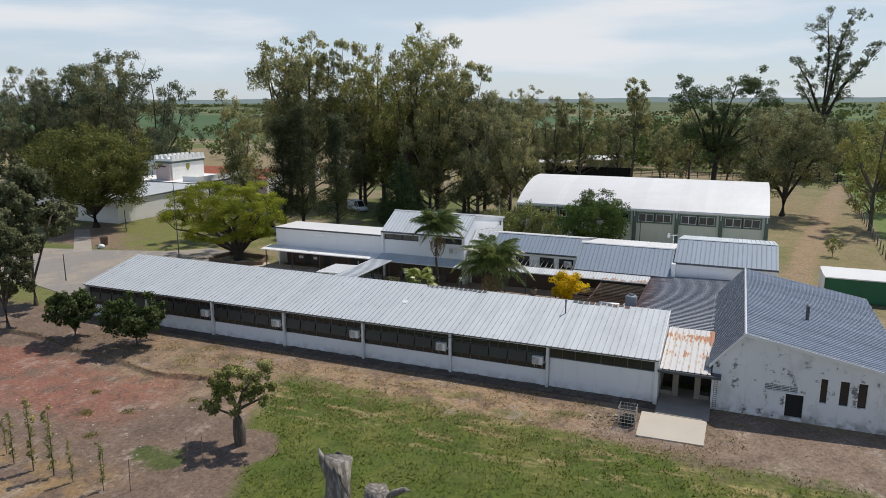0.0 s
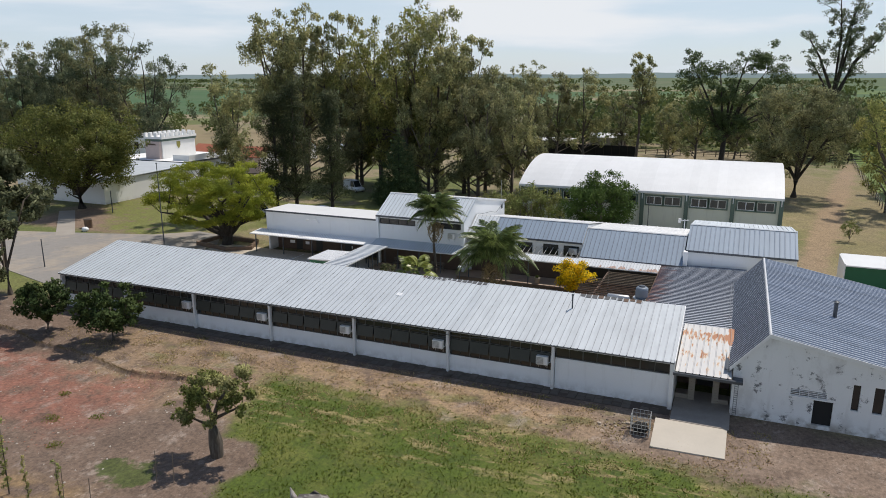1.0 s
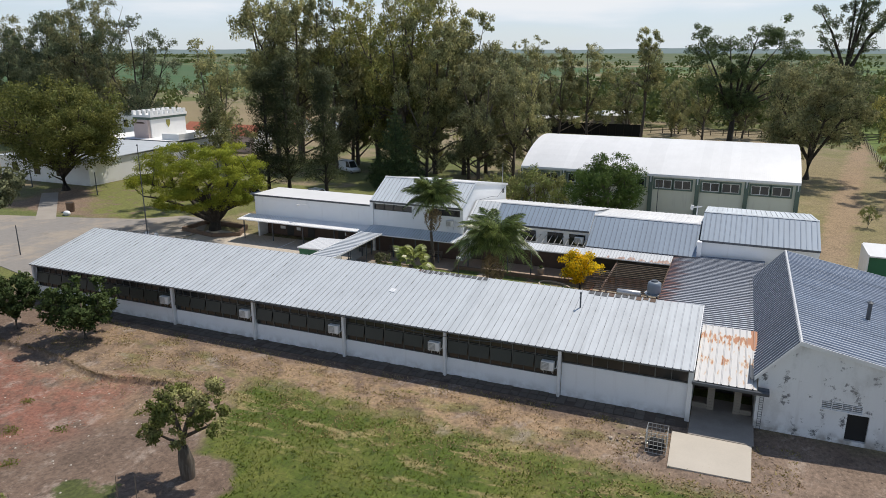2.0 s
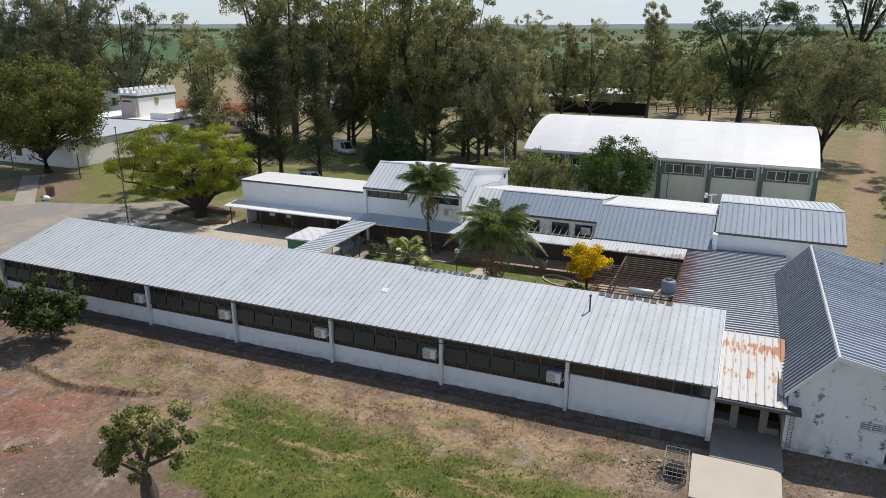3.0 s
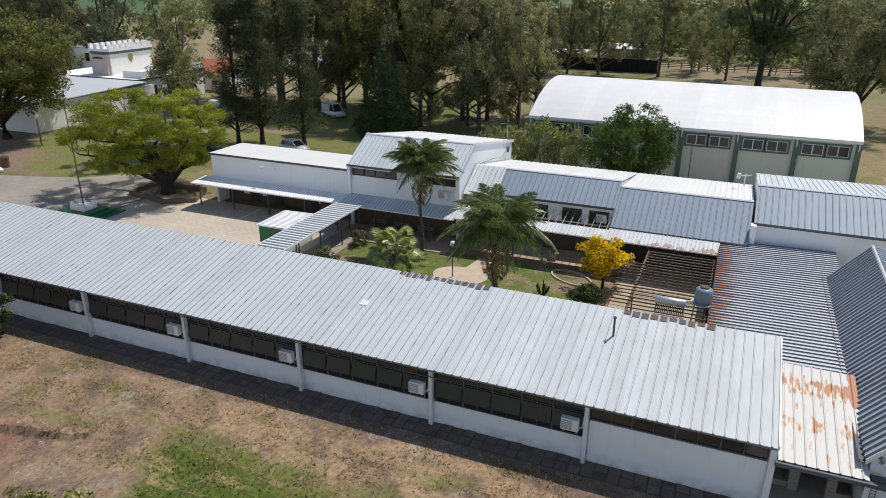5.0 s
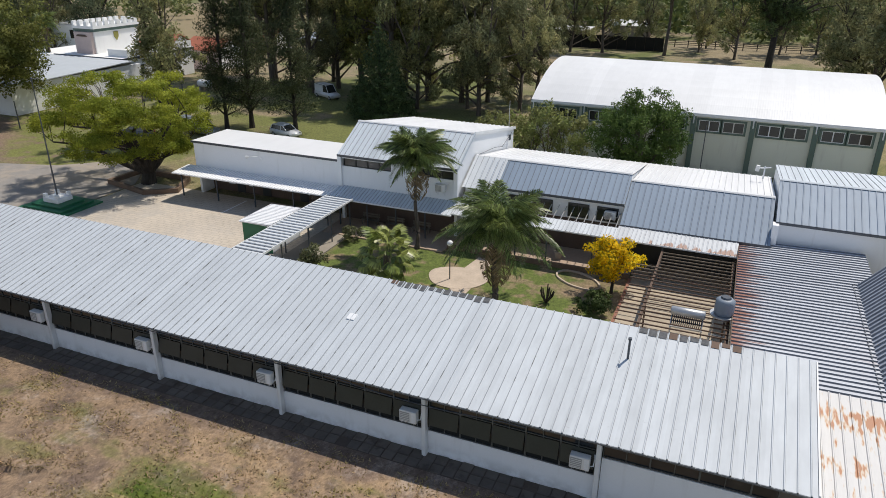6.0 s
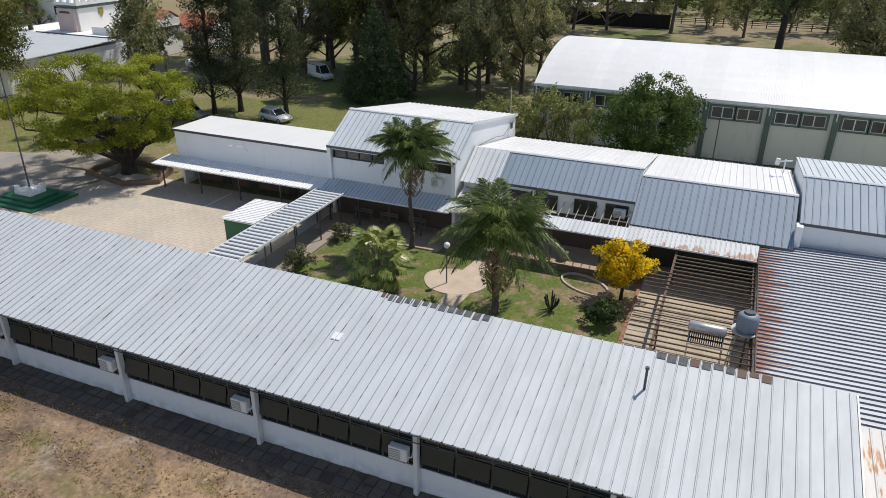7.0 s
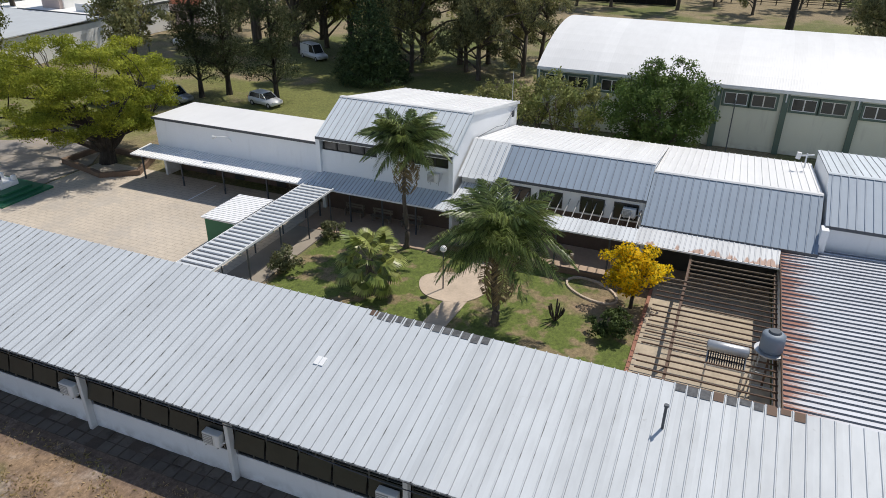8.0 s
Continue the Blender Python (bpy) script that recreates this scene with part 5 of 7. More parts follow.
def round_tree(seed, h, radius, low, count, leaf, size, stem=0.3, clumps_n=34, flat=0.8, lumps=0.34, bark=None, hang=0.1):
    rng = np.random.default_rng(seed)
    mid = (h + low) / 2
    half = (h - low) / 2
    lobes = []
    for k in range(clumps_n):
        d = rng.normal(size=3)
        d /= np.linalg.norm(d)
        f = rng.uniform(0.5, 0.88)
        r = radius * lumps * rng.uniform(0.6, 1.15)
        lobes.append(((d[0] * radius * f, d[1] * radius * f, mid + d[2] * half * f * 0.95), r))
    clumps = lobe_clumps(rng, lobes, 5, 0.5, flat)
    stems = [[((0, 0, 0), stem), ((0.1 * rng.normal(), 0.1 * rng.normal(), low), stem * 0.75), ((0, 0, mid), stem * 0.4)]]
    for k in range(4):
        a = k * 1.57 + rng.uniform(-0.4, 0.4)
        stems.append([(stems[0][1][0], stem * 0.5), ((math.cos(a) * radius * 0.5, math.sin(a) * radius * 0.5, mid), stem * 0.28)])
    return grow(rng, clumps, count, size, leaf, bark or M["bark"], stems, clumps_n, hang, 0.5, 0.5)


def casuarina(seed, h, wide, count):
    """A dark, loosely conical tree whose short branches reach out in uneven tiers."""
    rng = np.random.default_rng(seed)
    clumps = []
    for k in range(90):
        z = h * rng.uniform(0.14, 0.99)
        q = wide * (1.04 - z / h) ** 0.62 * rng.uniform(0.15, 0.9)
        a = rng.uniform(0, math.tau)
        r = h * rng.uniform(0.04, 0.075)
        clumps.append(((math.cos(a) * q, math.sin(a) * q, z), (r * 1.3, r * 1.3, r * 0.7)))
    stems = [[((0, 0, 0), 0.017 * h), ((0.1, 0.05, h * 0.5), 0.011 * h), ((0, 0, h * 0.95), 0.003 * h)]]
    return grow(rng, clumps, count, 0.27, M["leaf_casuarina"], M["bark_dark"], stems, 60, 0.5, 0.32)


def conifer(seed, h, wide, count):
    """A dense cone of overlapping tiers, each of many drooping sprays."""
    rng = np.random.default_rng(seed)
    clumps = []
    for tier in range(20):
        f = tier / 19
        z = h * (0.06 + 0.90 * f)
        reach = wide * (1.0 - f) ** 0.8 + 0.12
        n = max(3, int(15 * (1 - f) + 3))
        for k in range(n):
            a = math.tau * k / n + tier * 0.7 + rng.uniform(-0.15, 0.15)
            q = reach * rng.uniform(0.7, 1.02)
            r = 0.16 * reach + 0.24
            clumps.append(((math.cos(a) * q, math.sin(a) * q, z - 0.10 * q), (r * 1.1, r * 1.1, r * 0.62)))
        clumps.append(((0, 0, z), (reach * 0.6, reach * 0.6, h * 0.05)))
    stems = [[((0, 0, 0), 0.24), ((0, 0, h * 0.6), 0.12), ((0, 0, h * 0.97), 0.02)]]
    return grow(rng, clumps, count, 0.30, M["leaf_conifer"], M["bark_dark"], stems, 30, 0.2, 0.36)


# big wood behind the school
EUC = [eucalyptus(11, 30, 13.0, 4, 0.15, 16500, M["leaf_euc"], 0.47, 0.075),
       eucalyptus(12, 30, 11.0, 4, 0.34, 13000, M["leaf_euc"], 0.47, 0.064),
       eucalyptus(13, 30, 14.0, 5, 0.13, 17500, M["leaf_euc_dark"], 0.49, 0.078),
       eucalyptus(14, 30, 14.5, 5, 0.24, 16500, M["leaf_olive"], 0.47, 0.075),
       eucalyptus(15, 30, 9.5, 3, 0.44, 11500, M["leaf_euc"], 0.47, 0.056)]
EUC_WEST = eucalyptus(16, 30, 13.5, 5, 0.18, 16000, M["leaf_west"], 0.49, 0.075, M["bark_dark"])
WOOD = [(-83.5, 121, 34, 1), (-77.5, 120, 35, 1), (-71.0, 121, 33, 4), (-66.0, 122, 26, 0), (-61.0, 121, 31.5, 3),
        (-55.0, 120, 35, 3), (-48.5, 119, 33.5, 0), (-43.5, 120, 28, 4), (-38.0, 112.5, 21.5, 2), (-33.5, 117, 20, 0), (-47.6, 112.9, 21, 0),
        (-79.0, 123, 24, 2), (-86.0, 127, 22, 2), (-70.0, 127, 24, 2), (-56.5, 128, 25, 2), (-51.5, 125, 23, 0), (-40.0, 121.8, 23, 2), (-34.0, 127, 20, 2), (-62.0, 129, 23, 0), (-41.0, 116, 20, 2), (-67.5, 117, 20, 2)]
for k, (x, y, h, kind) in enumerate(WOOD):
    tree("eucalyptus", EUC[kind], x, y, h / 30, 67 * k, "tall eucalyptus with pale trunks and hanging grey-green foliage", group="eucalyptus wood behind the school")
for k, (x, y, h, kind) in enumerate([(-170, 132, 30, 2), (-158, 131, 31, 2), (-147.5, 130, 34.5, 0), (-140, 129, 33, 2), (-128.5, 131, 30, 3), (-150, 124, 20, 2), (-164, 118, 17, 0), (-185, 128, 27, 2), (-153, 128, 29, 2), (-132, 124, 20, 2), (-165, 125, 25, 2)]):
    tree("eucalyptus", EUC_WEST if k % 3 else EUC[2], x, y, h / 30, 41 * k + 20, "tall dark eucalyptus beyond the white buildings", group="western eucalyptus group")
for k, (x, y, h, kind) in enumerate([(-47.5, 177, 25, 1), (-41.5, 181, 22, 2), (-34.7, 183, 23.5, 0), (-21.5, 184, 26.5, 4), (-7.3, 184, 19.5, 0), (24.8, 127.5, 22, 3), (31, 150, 19, 0), (-14, 200, 14, 2), (1.5, 196, 17, 2), (9, 199, 16, 0), (-52.5, 172, 20, 2), (16, 196, 15, 0), (28, 210, 17, 2), (-27, 196, 17, 2), (-15, 192, 15, 0)]):
    tree("eucalyptus", EUC[kind], x, y, h / 30, 53 * k + 7, "eucalyptus with a light loose crown behind the gym", group="eucalyptus behind the gym")
GUM = limbed_tree(31, 50, [(-1.5, 0, 48), (5.5, 1, 49.5), (2.5, -1, 41), (13.5, 2, 38), (9, 3, 34), (-9.5, -1, 36), (-7.5, 2, 29), (1, -3, 31)], 2.0, 15000, M["leaf_west"], 0.55, M["bark_dark"], 1.0, 0.9, 0.36, 0.42)
tree("gum_tree", GUM, 24.0, 213, 0.89, 0, "very tall gum tree with bare forking limbs")
PINE = limbed_tree(32, 29, [(-2, 0, 25.5), (-9, 1, 27), (-7, 3, 21), (4, -1, 27.5), (9, 1, 25), (13, 2, 20.5), (10, -3, 16), (5, 3, 21), (-4, -3, 17), (2, 2, 23)], 3.0, 26000, M["leaf_pine"], 0.50, M["bark_dark"], 0.75, 0.7, 0.3, 0.25)
tree("stone_pine", PINE, -1.0, 168, 0.92, 0, "wide dark pine with spreading limbs")
BIG = round_tree(33, 20.5, 10.0, 3.0, 34000, M["leaf_euc_dark"], 0.36, 0.55, 70, 0.8, 0.28, M["bark_dark"], 0.5)
tree("spreading_tree", BIG, 12.2, 138, 1.0, 0, "broad olive-green tree with a thick dark trunk")
CAS = [casuarina(41, 18.5, 3.4, 18000), casuarina(42, 18.5, 3.9, 18000)]
for k, (x, y, h) in enumerate([(-64.3, 91.6, 1.0), (-62.2, 93.9, 1.12), (-55.4, 93.7, 1.02)]):
    tree("casuarina", CAS[k % 2], x, y, h, 71 * k, "dark slender casuarina with a bare lower trunk", group="casuarinas behind the flat block")
LEAN = limbed_tree(46, 22.5, [(-3.5, 0, 22), (-0.5, 1, 20.5), (2.5, -1, 18), (-4, 1.5, 17), (0.5, -1.5, 14.5), (2, 1, 11)], 1.7, 11000, M["leaf_euc"], 0.40, M["bark"], 0.32, 1.1, 0.30, 0.25)
tree("eucalyptus", LEAN, -67.0, 85.4, 1.0, 0, "slim leaning eucalyptus before the white buildings")
tree("conifer", conifer(45, 13.0, 4.4, 22000), -50.0, 106.3, 1.0, 0, "dense dark green conical conifer")
DARK = round_tree(51, 17.3, 11.3, 2.6, 52000, M["leaf_brown"], 0.35, 0.65, 120, 0.75, 0.27, M["bark_dark"], 0.3)
tree("spreading_tree", DARK, -96.2, 82.2, 1.0, 0, "huge dark green tree beside the white buildings")
GREY = round_tree(52, 15.0, 4.4, 2.4, 20000, M["leaf_grey"], 0.34, 0.24, 44, 1.0, 0.30, M["bark"], 0.2)
tree("silver_tree", GREY, -58.9, 39.1, 0.80, 0, "grey-green leafy tree with a bare dark trunk", group="grey-green trees at the drive")
tree("silver_tree", GREY, -63.3, 45.4, 1.08, 140, "tall grey-green tree behind the other at the drive", group="grey-green trees at the drive")
tree("silver_tree", GREY, -69.0, 43.0, 1.0, 250, "tall grey-green tree behind the other at the drive", group="grey-green trees at the drive")
GYMTREE = round_tree(57, 9.4, 4.8, 0.3, 30000, M["leaf_bright"], 0.24, 0.22, 110, 0.85, 0.29)
tree("round_tree", GYMTREE, -13.1, 90.0, 1.0, 0, "dense round bright green tree before the gym")
SHRUB = round_tree(54, 7.0, 2.8, 0.8, 2600, M["leaf_dry"], 0.27, 0.12, 26, 1.1, 0.34)
for k, (x, y, s) in enumerate([(-26.3, 90.5, 0.95), (-22.8, 92.0, 1.1), (-20.3, 91.5, 1.0), (-24.6, 93.0, 0.9), (-28.8, 92.5, 0.85)]):
    tree("shrub", SHRUB, x, y, s, 80 * k, "thin brownish-green shrub between hall and gym", "shrub", "shrubs before the gym")
tree("sapling", SHRUB, 16.9, 103.1, 0.45, 0, "small lone sapling on dry ground", "sapling")


def umbrella_tree():
    """The spreading yellow-green tree: long low crooked limbs under a dome of layered pads of leaves."""
    rng = np.random.default_rng(61)
    pads, stems = [], [[((0, 0, 0), 0.75), ((0.2, 0, 1.2), 0.6)]]
    for k in range(10):
        a = math.tau * k / 10 + rng.uniform(-0.25, 0.25)
        reach = rng.uniform(4.5, 7.0) * (1.35 if math.cos(a) < -0.3 else 0.75)
        top = rng.uniform(4.2, 8.2)
        s, bend = [((0.2, 0, 1.1), 0.34)], rng.normal() * 0.3
        for f in (0.25, 0.5, 0.75, 1.0):
            b = a + bend * math.sin(f * 3)
            s.append(((math.cos(b) * reach * f, math.sin(b) * reach * f * 0.85, 1.1 + (top - 1.1) * f ** 0.9 + rng.normal() * 0.3), 0.34 * (1.05 - f * 0.85)))
        stems.append(s)
    for k in range(185):
        d = rng.normal(size=3)
        d /= np.linalg.norm(d)
        f = rng.uniform(0.45, 1.0) ** 0.6
        wide = 10.8 if d[0] < 0 else 5.7
        z = 6.0 + d[2] * f * (4.9 if d[2] > 0 else 3.2)
        pads.append(((d[0] * f * wide, d[1] * f * 7.4, z), rng.uniform(0.9, 1.5)))
    clumps = []
    for c, r in pads:
        for _ in range(5):
            a, q = rng.uniform(0, math.tau), r * rng.uniform(0.1, 0.8)
            k = r * rng.uniform(0.42, 0.68)
            clumps.append(((c[0] + math.cos(a) * q, c[1] + math.sin(a) * q, c[2] + rng.normal() * 0.12), (k, k, k * 0.60)))
    return grow(rng, clumps, 100000, 0.165, M["leaf_tipa"], M["bark_dark"], stems, 150, 0.0, 0.55, 0.42, 0.03)


tree("umbrella_tree", umbrella_tree(), -57.2, 70.8, 1.0, 0, "wide yellow-green spreading tree with low crooked limbs")

CITRUS = [round_tree(71, 4.9, 2.7, 0.9, 9500, M["leaf_citrus"], 0.26, 0.14, 40, 0.8, 0.36), round_tree(72, 4.8, 2.5, 0.8, 9000, M["leaf_citrus"], 0.26, 0.14, 40, 0.8, 0.36)]
tree("citrus_tree", CITRUS[0], -43.6, 40.0, 1.0, 0, "small dense dark green tree on bare earth", group="small trees before the block")
tree("citrus_tree", CITRUS[1], -50.4, 39.3, 0.95, 60, "small dense dark green tree on bare earth", group="small trees before the block")


def bottle_tree():
    """The tree on the lawn's edge: a swollen trunk and an open, uneven crown."""
    rng = np.random.default_rng(81)
    spots = [(1.3, 0.5, 5.0, 0.85), (0.6, -0.6, 4.9, 0.8), (1.9, 0.2, 4.5, 0.6), (-0.6, 0.4, 4.4, 0.95), (-1.3, -0.2, 3.9, 0.85), (-0.2, -0.8, 3.9, 0.8), (1.9, 0.6, 3.5, 0.7), (2.4, -0.1, 3.3, 0.55), (0.9, 0.4, 3.4, 0.7), (0.2, 0.3, 3.3, 0.7), (-1.0, 0.6, 3.0, 0.65), (-1.9, 0.1, 2.4, 0.6), (-2.5, -0.2, 2.3, 0.5), (-1.2, -0.6, 2.4, 0.6), (0.5, -1.0, 2.9, 0.6), (-2.0, 0.5, 3.3, 0.5)]
    clumps = lobe_clumps(rng, [((x, y, z), r * 0.95) for x, y, z, r in spots], 5, 0.5, 0.8)
    stems = [[((0, 0, 0), 0.36), ((-0.02, 0, 0.9), 0.40), ((-0.12, 0, 1.7), 0.27), ((-0.1, 0, 2.4), 0.18)],
             [((-0.1, 0, 2.2), 0.15), ((0.3, 0.1, 3.4), 0.10), ((1.1, 0.3, 4.6), 0.05)], [((-0.1, 0, 2.2), 0.13), ((-0.5, 0.1, 3.2), 0.09), ((-0.8, 0.1, 4.2), 0.04)],
             [((-0.1, 0, 2.3), 0.11), ((0.9, 0.1, 2.9), 0.08), ((2.0, 0.2, 3.5), 0.035)], [((-0.12, 0, 1.9), 0.11), ((-1.0, 0, 2.0), 0.07), ((-2.2, -0.1, 2.3), 0.03)]]
    return grow(rng, clumps, 8500, 0.165, M["leaf_bottle"], M["bark"], stems, 16, 0.0, 0.55, 0.5, 0.02, 1.1)


tree("bottle_tree", bottle_tree(), -23.45, 28.75, 1.0, 0, "small open-crowned tree with a swollen grey trunk")


def poplar(seed):
    rng = np.random.default_rng(seed)
    clumps = [((rng.normal() * 0.12, rng.normal() * 0.12, z), (0.22, 0.22, 0.26)) for z in np.linspace(0.7, 4.6, 13)]
    return grow(rng, clumps, 420, 0.17, M["leaf_olive"], M["bark"], [[((0, 0, 0), 0.04), ((0.05, 0, 2.5), 0.03), ((0.12, 0, 4.7), 0.01)]], 8, 0.0, 0.5, 0.6, 0.01)


POPLAR = [poplar(91), poplar(92)]
for k, (x, y, s) in enumerate([(-32.6, 21.5, 0.95), (-31.05, 21.6, 0.92), (-29.4, 21.5, 0.55), (-27.05, 21.5, 0.62), (-34.4, 21.6, 0.7), (-36.0, 22.3, 0.5)]):
    tree("poplar_sapling", POPLAR[k % 2], x, y, s, 100 * k, "thin young poplar in a planted row", "sapling", "row of young poplars")


def dead_tree():
    """A pollarded dead trunk: two sawn stems from one base."""
    r = root("dead_tree", (-8.9, 17.6, 0), "bleached dead tree trunk sawn off into two stumps", "dead tree")
    bm = bmesh.new()
    limb(bm, [(-8.9, 17.6, -0.3), (-8.9, 17.6, 0.6), (-8.95, 17.6, 2.2)], [1.0, 0.78, 0.7], 14)
    part("trunk", bm, M["bark_dead"], r, "", True)
    for pts, rad, tip in (([(-9.0, 17.6, 1.7), (-9.35, 17.6, 3.8), (-9.42, 17.62, 5.9), (-9.36, 17.65, 7.55)], [0.6, 0.58, 0.53, 0.56], 1), ([(-8.8, 17.55, 1.8), (-8.05, 17.4, 3.7), (-7.65, 17.3, 5.3), (-7.5, 17.3, 6.85)], [0.55, 0.50, 0.44, 0.47], 0)):
        bm = bmesh.new()
        limb(bm, pts, rad, 16)
        bm.verts.ensure_lookup_table()
        for v in bm.verts:
            k = noise.noise((v.co.x * 2.2, v.co.y * 2.2, v.co.z * 0.5)) * 0.07
            v.co.x += k
            v.co.y += k * 0.6
            if v.co.z > pts[-1][2] - 0.05:
                v.co.z += 0.16 * noise.noise((v.co.x * 3, v.co.y * 3, 1)) - 0.12 * (v.co.y - pts[-1][1])
        part("stump", bm, M["bark_dead"], r, "", True)
        bm = bmesh.new()
        if tip:
            limb(bm, [(-9.71, 17.5, 6.85), (-9.96, 17.5, 7.35), (-10.16, 17.5, 7.9)], [0.20, 0.17, 0.02], 7)
        else:
            limb(bm, [(-7.2, 17.3, 6.5), (-6.8, 17.3, 6.82), (-6.35, 17.35, 7.05), (-6.1, 17.35, 7.02)], [0.14, 0.15, 0.10, 0.02], 7)
        part("broken_branch", bm, M["bark_dead"], r, "", True)


dead_tree()


# ---- courtyard plants ----
def frond_mesh(seed, length, droop, leaflets, leaf_len, material, spread=1.0):
    """A feather palm frond along +x with hanging leaflets."""
    rng = np.random.default_rng(seed)
    out = []
    f = np.linspace(0, 1, 14)
    path = np.stack([length * f * (1 - 0.22 * droop * f), 0 * f, length * (0.42 * f - 0.80 * droop * f ** 2)], axis=1)
    for a, b, w in zip(path, path[1:], np.linspace(0.035, 0.006, 13)):
        s = np.array([0, w, 0])
        out.append([a - s, a + s, b + s, b - s])
    for k in range(leaflets):
        t = rng.uniform(0.12, 1.0)
        p = np.array([np.interp(t, f, path[:, i]) for i in range(3)])
        side = 1 if k % 2 else -1
        turn = rng.normal() * 0.30 - 0.12
        d = np.array([0.4 + 0.45 * t, side * spread * math.cos(turn), math.sin(turn)])
        d /= np.linalg.norm(d)
        n = leaf_len * math.sin(math.pi * (0.12 + 0.82 * t)) * rng.uniform(0.8, 1.15)
        w = np.cross(d, [0, 0, 1.0])
        w = w / np.linalg.norm(w) * 0.030
        mid = p + d * n * 0.5 + np.array([0, 0, -0.05 * n])
        end = p + d * n * 0.85 + np.array([0, 0, -rng.uniform(0.35, 0.85) * n])
        out.append([p - w * 0.6, p + w * 0.6, mid + w, mid - w])
        out.append([mid - w, mid + w, end + w * 0.15, end - w * 0.15])
    return quads_mesh("frond", np.array(out), material)


def feather_palm(x, y, tall, trunk_r, fronds, length, seed, label, skirt=4, rise=-74, fall=72, group="courtyard palms"):
    r = root("palm", (x, y, 0), label, "palm", group)
    rng = np.random.default_rng(seed)
    bm = bmesh.new()
    rings = 26
    pts = [(x + 0.10 * math.sin(k * 0.3), y, -0.2 + (tall + 0.2) * k / rings) for k in range(rings + 1)]
    limb(bm, pts, [trunk_r * (1.35 - 0.5 * k / rings) * (1.07 if k % 2 else 0.97) * (1.4 if k < 2 else 1) for k in range(rings + 1)], 10)
    part("trunk", bm, M["bark"], r, "", True)
    top = Vector(pts[-1])
    kinds = [frond_mesh(seed + k, length, d, 250, 0.25 * length, M["leaf_palm"]) for k, d in enumerate((0.8, 1.0, 1.2))]
    for k in range(fronds):
        f = k / fronds
        me = kinds[0 if f < 0.25 else 1 if f < 0.6 else 2]
        m = Matrix.Translation(top + Vector((0, 0, 0.25 - 0.3 * f))) @ pose(0, 0, 0, rng.uniform(-14, 14), 0, k * 137.5 + rng.uniform(-12, 12)) @ pose(0, 0, 0, 0, rise + fall * f + rng.uniform(-8, 8), 0)
        piece("frond", me, m @ Matrix.Scale(rng.uniform(0.85, 1.08), 4), r)
    dead = frond_mesh(seed + 9, length * 0.75, 1.2, 80, 0.2 * length, M["leaf_dead"])
    for k in range(skirt):
        m = Matrix.Translation(top + Vector((0, 0, -0.25))) @ pose(0, 0, 0, 0, 0, 360 * k / skirt + 20) @ pose(0, 0, 0, 0, 48, 0)
        piece("dead_frond", dead, m, r, "dry brown hanging frond")


feather_palm(-26.26, 66.7, 6.7, 0.12, 30, 3.6, 101, "slender feather palm taller than the canopy", 4, -76, 62)
feather_palm(-17.7, 60.2, 4.75, 0.17, 36, 4.5, 121, "broad feather palm with a dense drooping crown", 5, -70, 50)


feather_palm(-119.0, 112.0, 8.6, 0.35, 26, 3.2, 111, "stout palm beside the battlemented house", 3, -56, 52, "")


def fan_palm(x, y):
    r = root("fan_palm", (x, y, 0), "low fan palm with bright green pleated leaves", "palm", "courtyard palms")
    rng = np.random.default_rng(131)
    bm = bmesh.new()
    limb(bm, [(x, y, -0.2), (x, y, 1.2), (x, y, 2.3)], [0.34, 0.28, 0.22], 10)
    part("trunk", bm, M["bark"], r, "", True)
    out = []
    for k in range(26):
        a = math.radians(-115 + 230 * k / 25)
        d = np.array([math.cos(a), math.sin(a), 0.0])
        w = np.array([-d[1], d[0], 0.0]) * 0.10
        n = 0.95 * (0.72 + 0.28 * math.cos(a))
        z = 0.03 if k % 2 else -0.03
        mid, end = d * n * 0.6 + np.array([0, 0, z]), d * n * (1.0) + np.array([0, 0, -0.36])
        out.append([d * 0.02 - w * 0.1, d * 0.02 + w * 0.1, mid + w, mid - w])
        out.append([mid - w, mid + w, end + w * 0.1, end - w * 0.1])
    out = [[p + np.array([1.35, 0, 0.0]) for p in q] for q in out]
    out.append([np.array(p) for p in ((0, -0.02, 0), (0, 0.02, 0), (1.37, 0.015, 0), (1.37, -0.015, 0))])
    me = quads_mesh("fan_leaf", np.array(out), M["leaf_fan"])
    for k in range(27):
        f = k / 26
        m = Matrix.Translation((x, y, 2.3 - 0.35 * f)) @ pose(0, 0, 0, 0, 0, k * 137.5) @ pose(0, 0, 0, rng.uniform(-25, 25), -72 + 112 * f, 0)
        piece("fan_leaf", me, m @ Matrix.Scale(rng.uniform(0.78, 1.12), 4), r)


fan_palm(-25.6, 60.4)


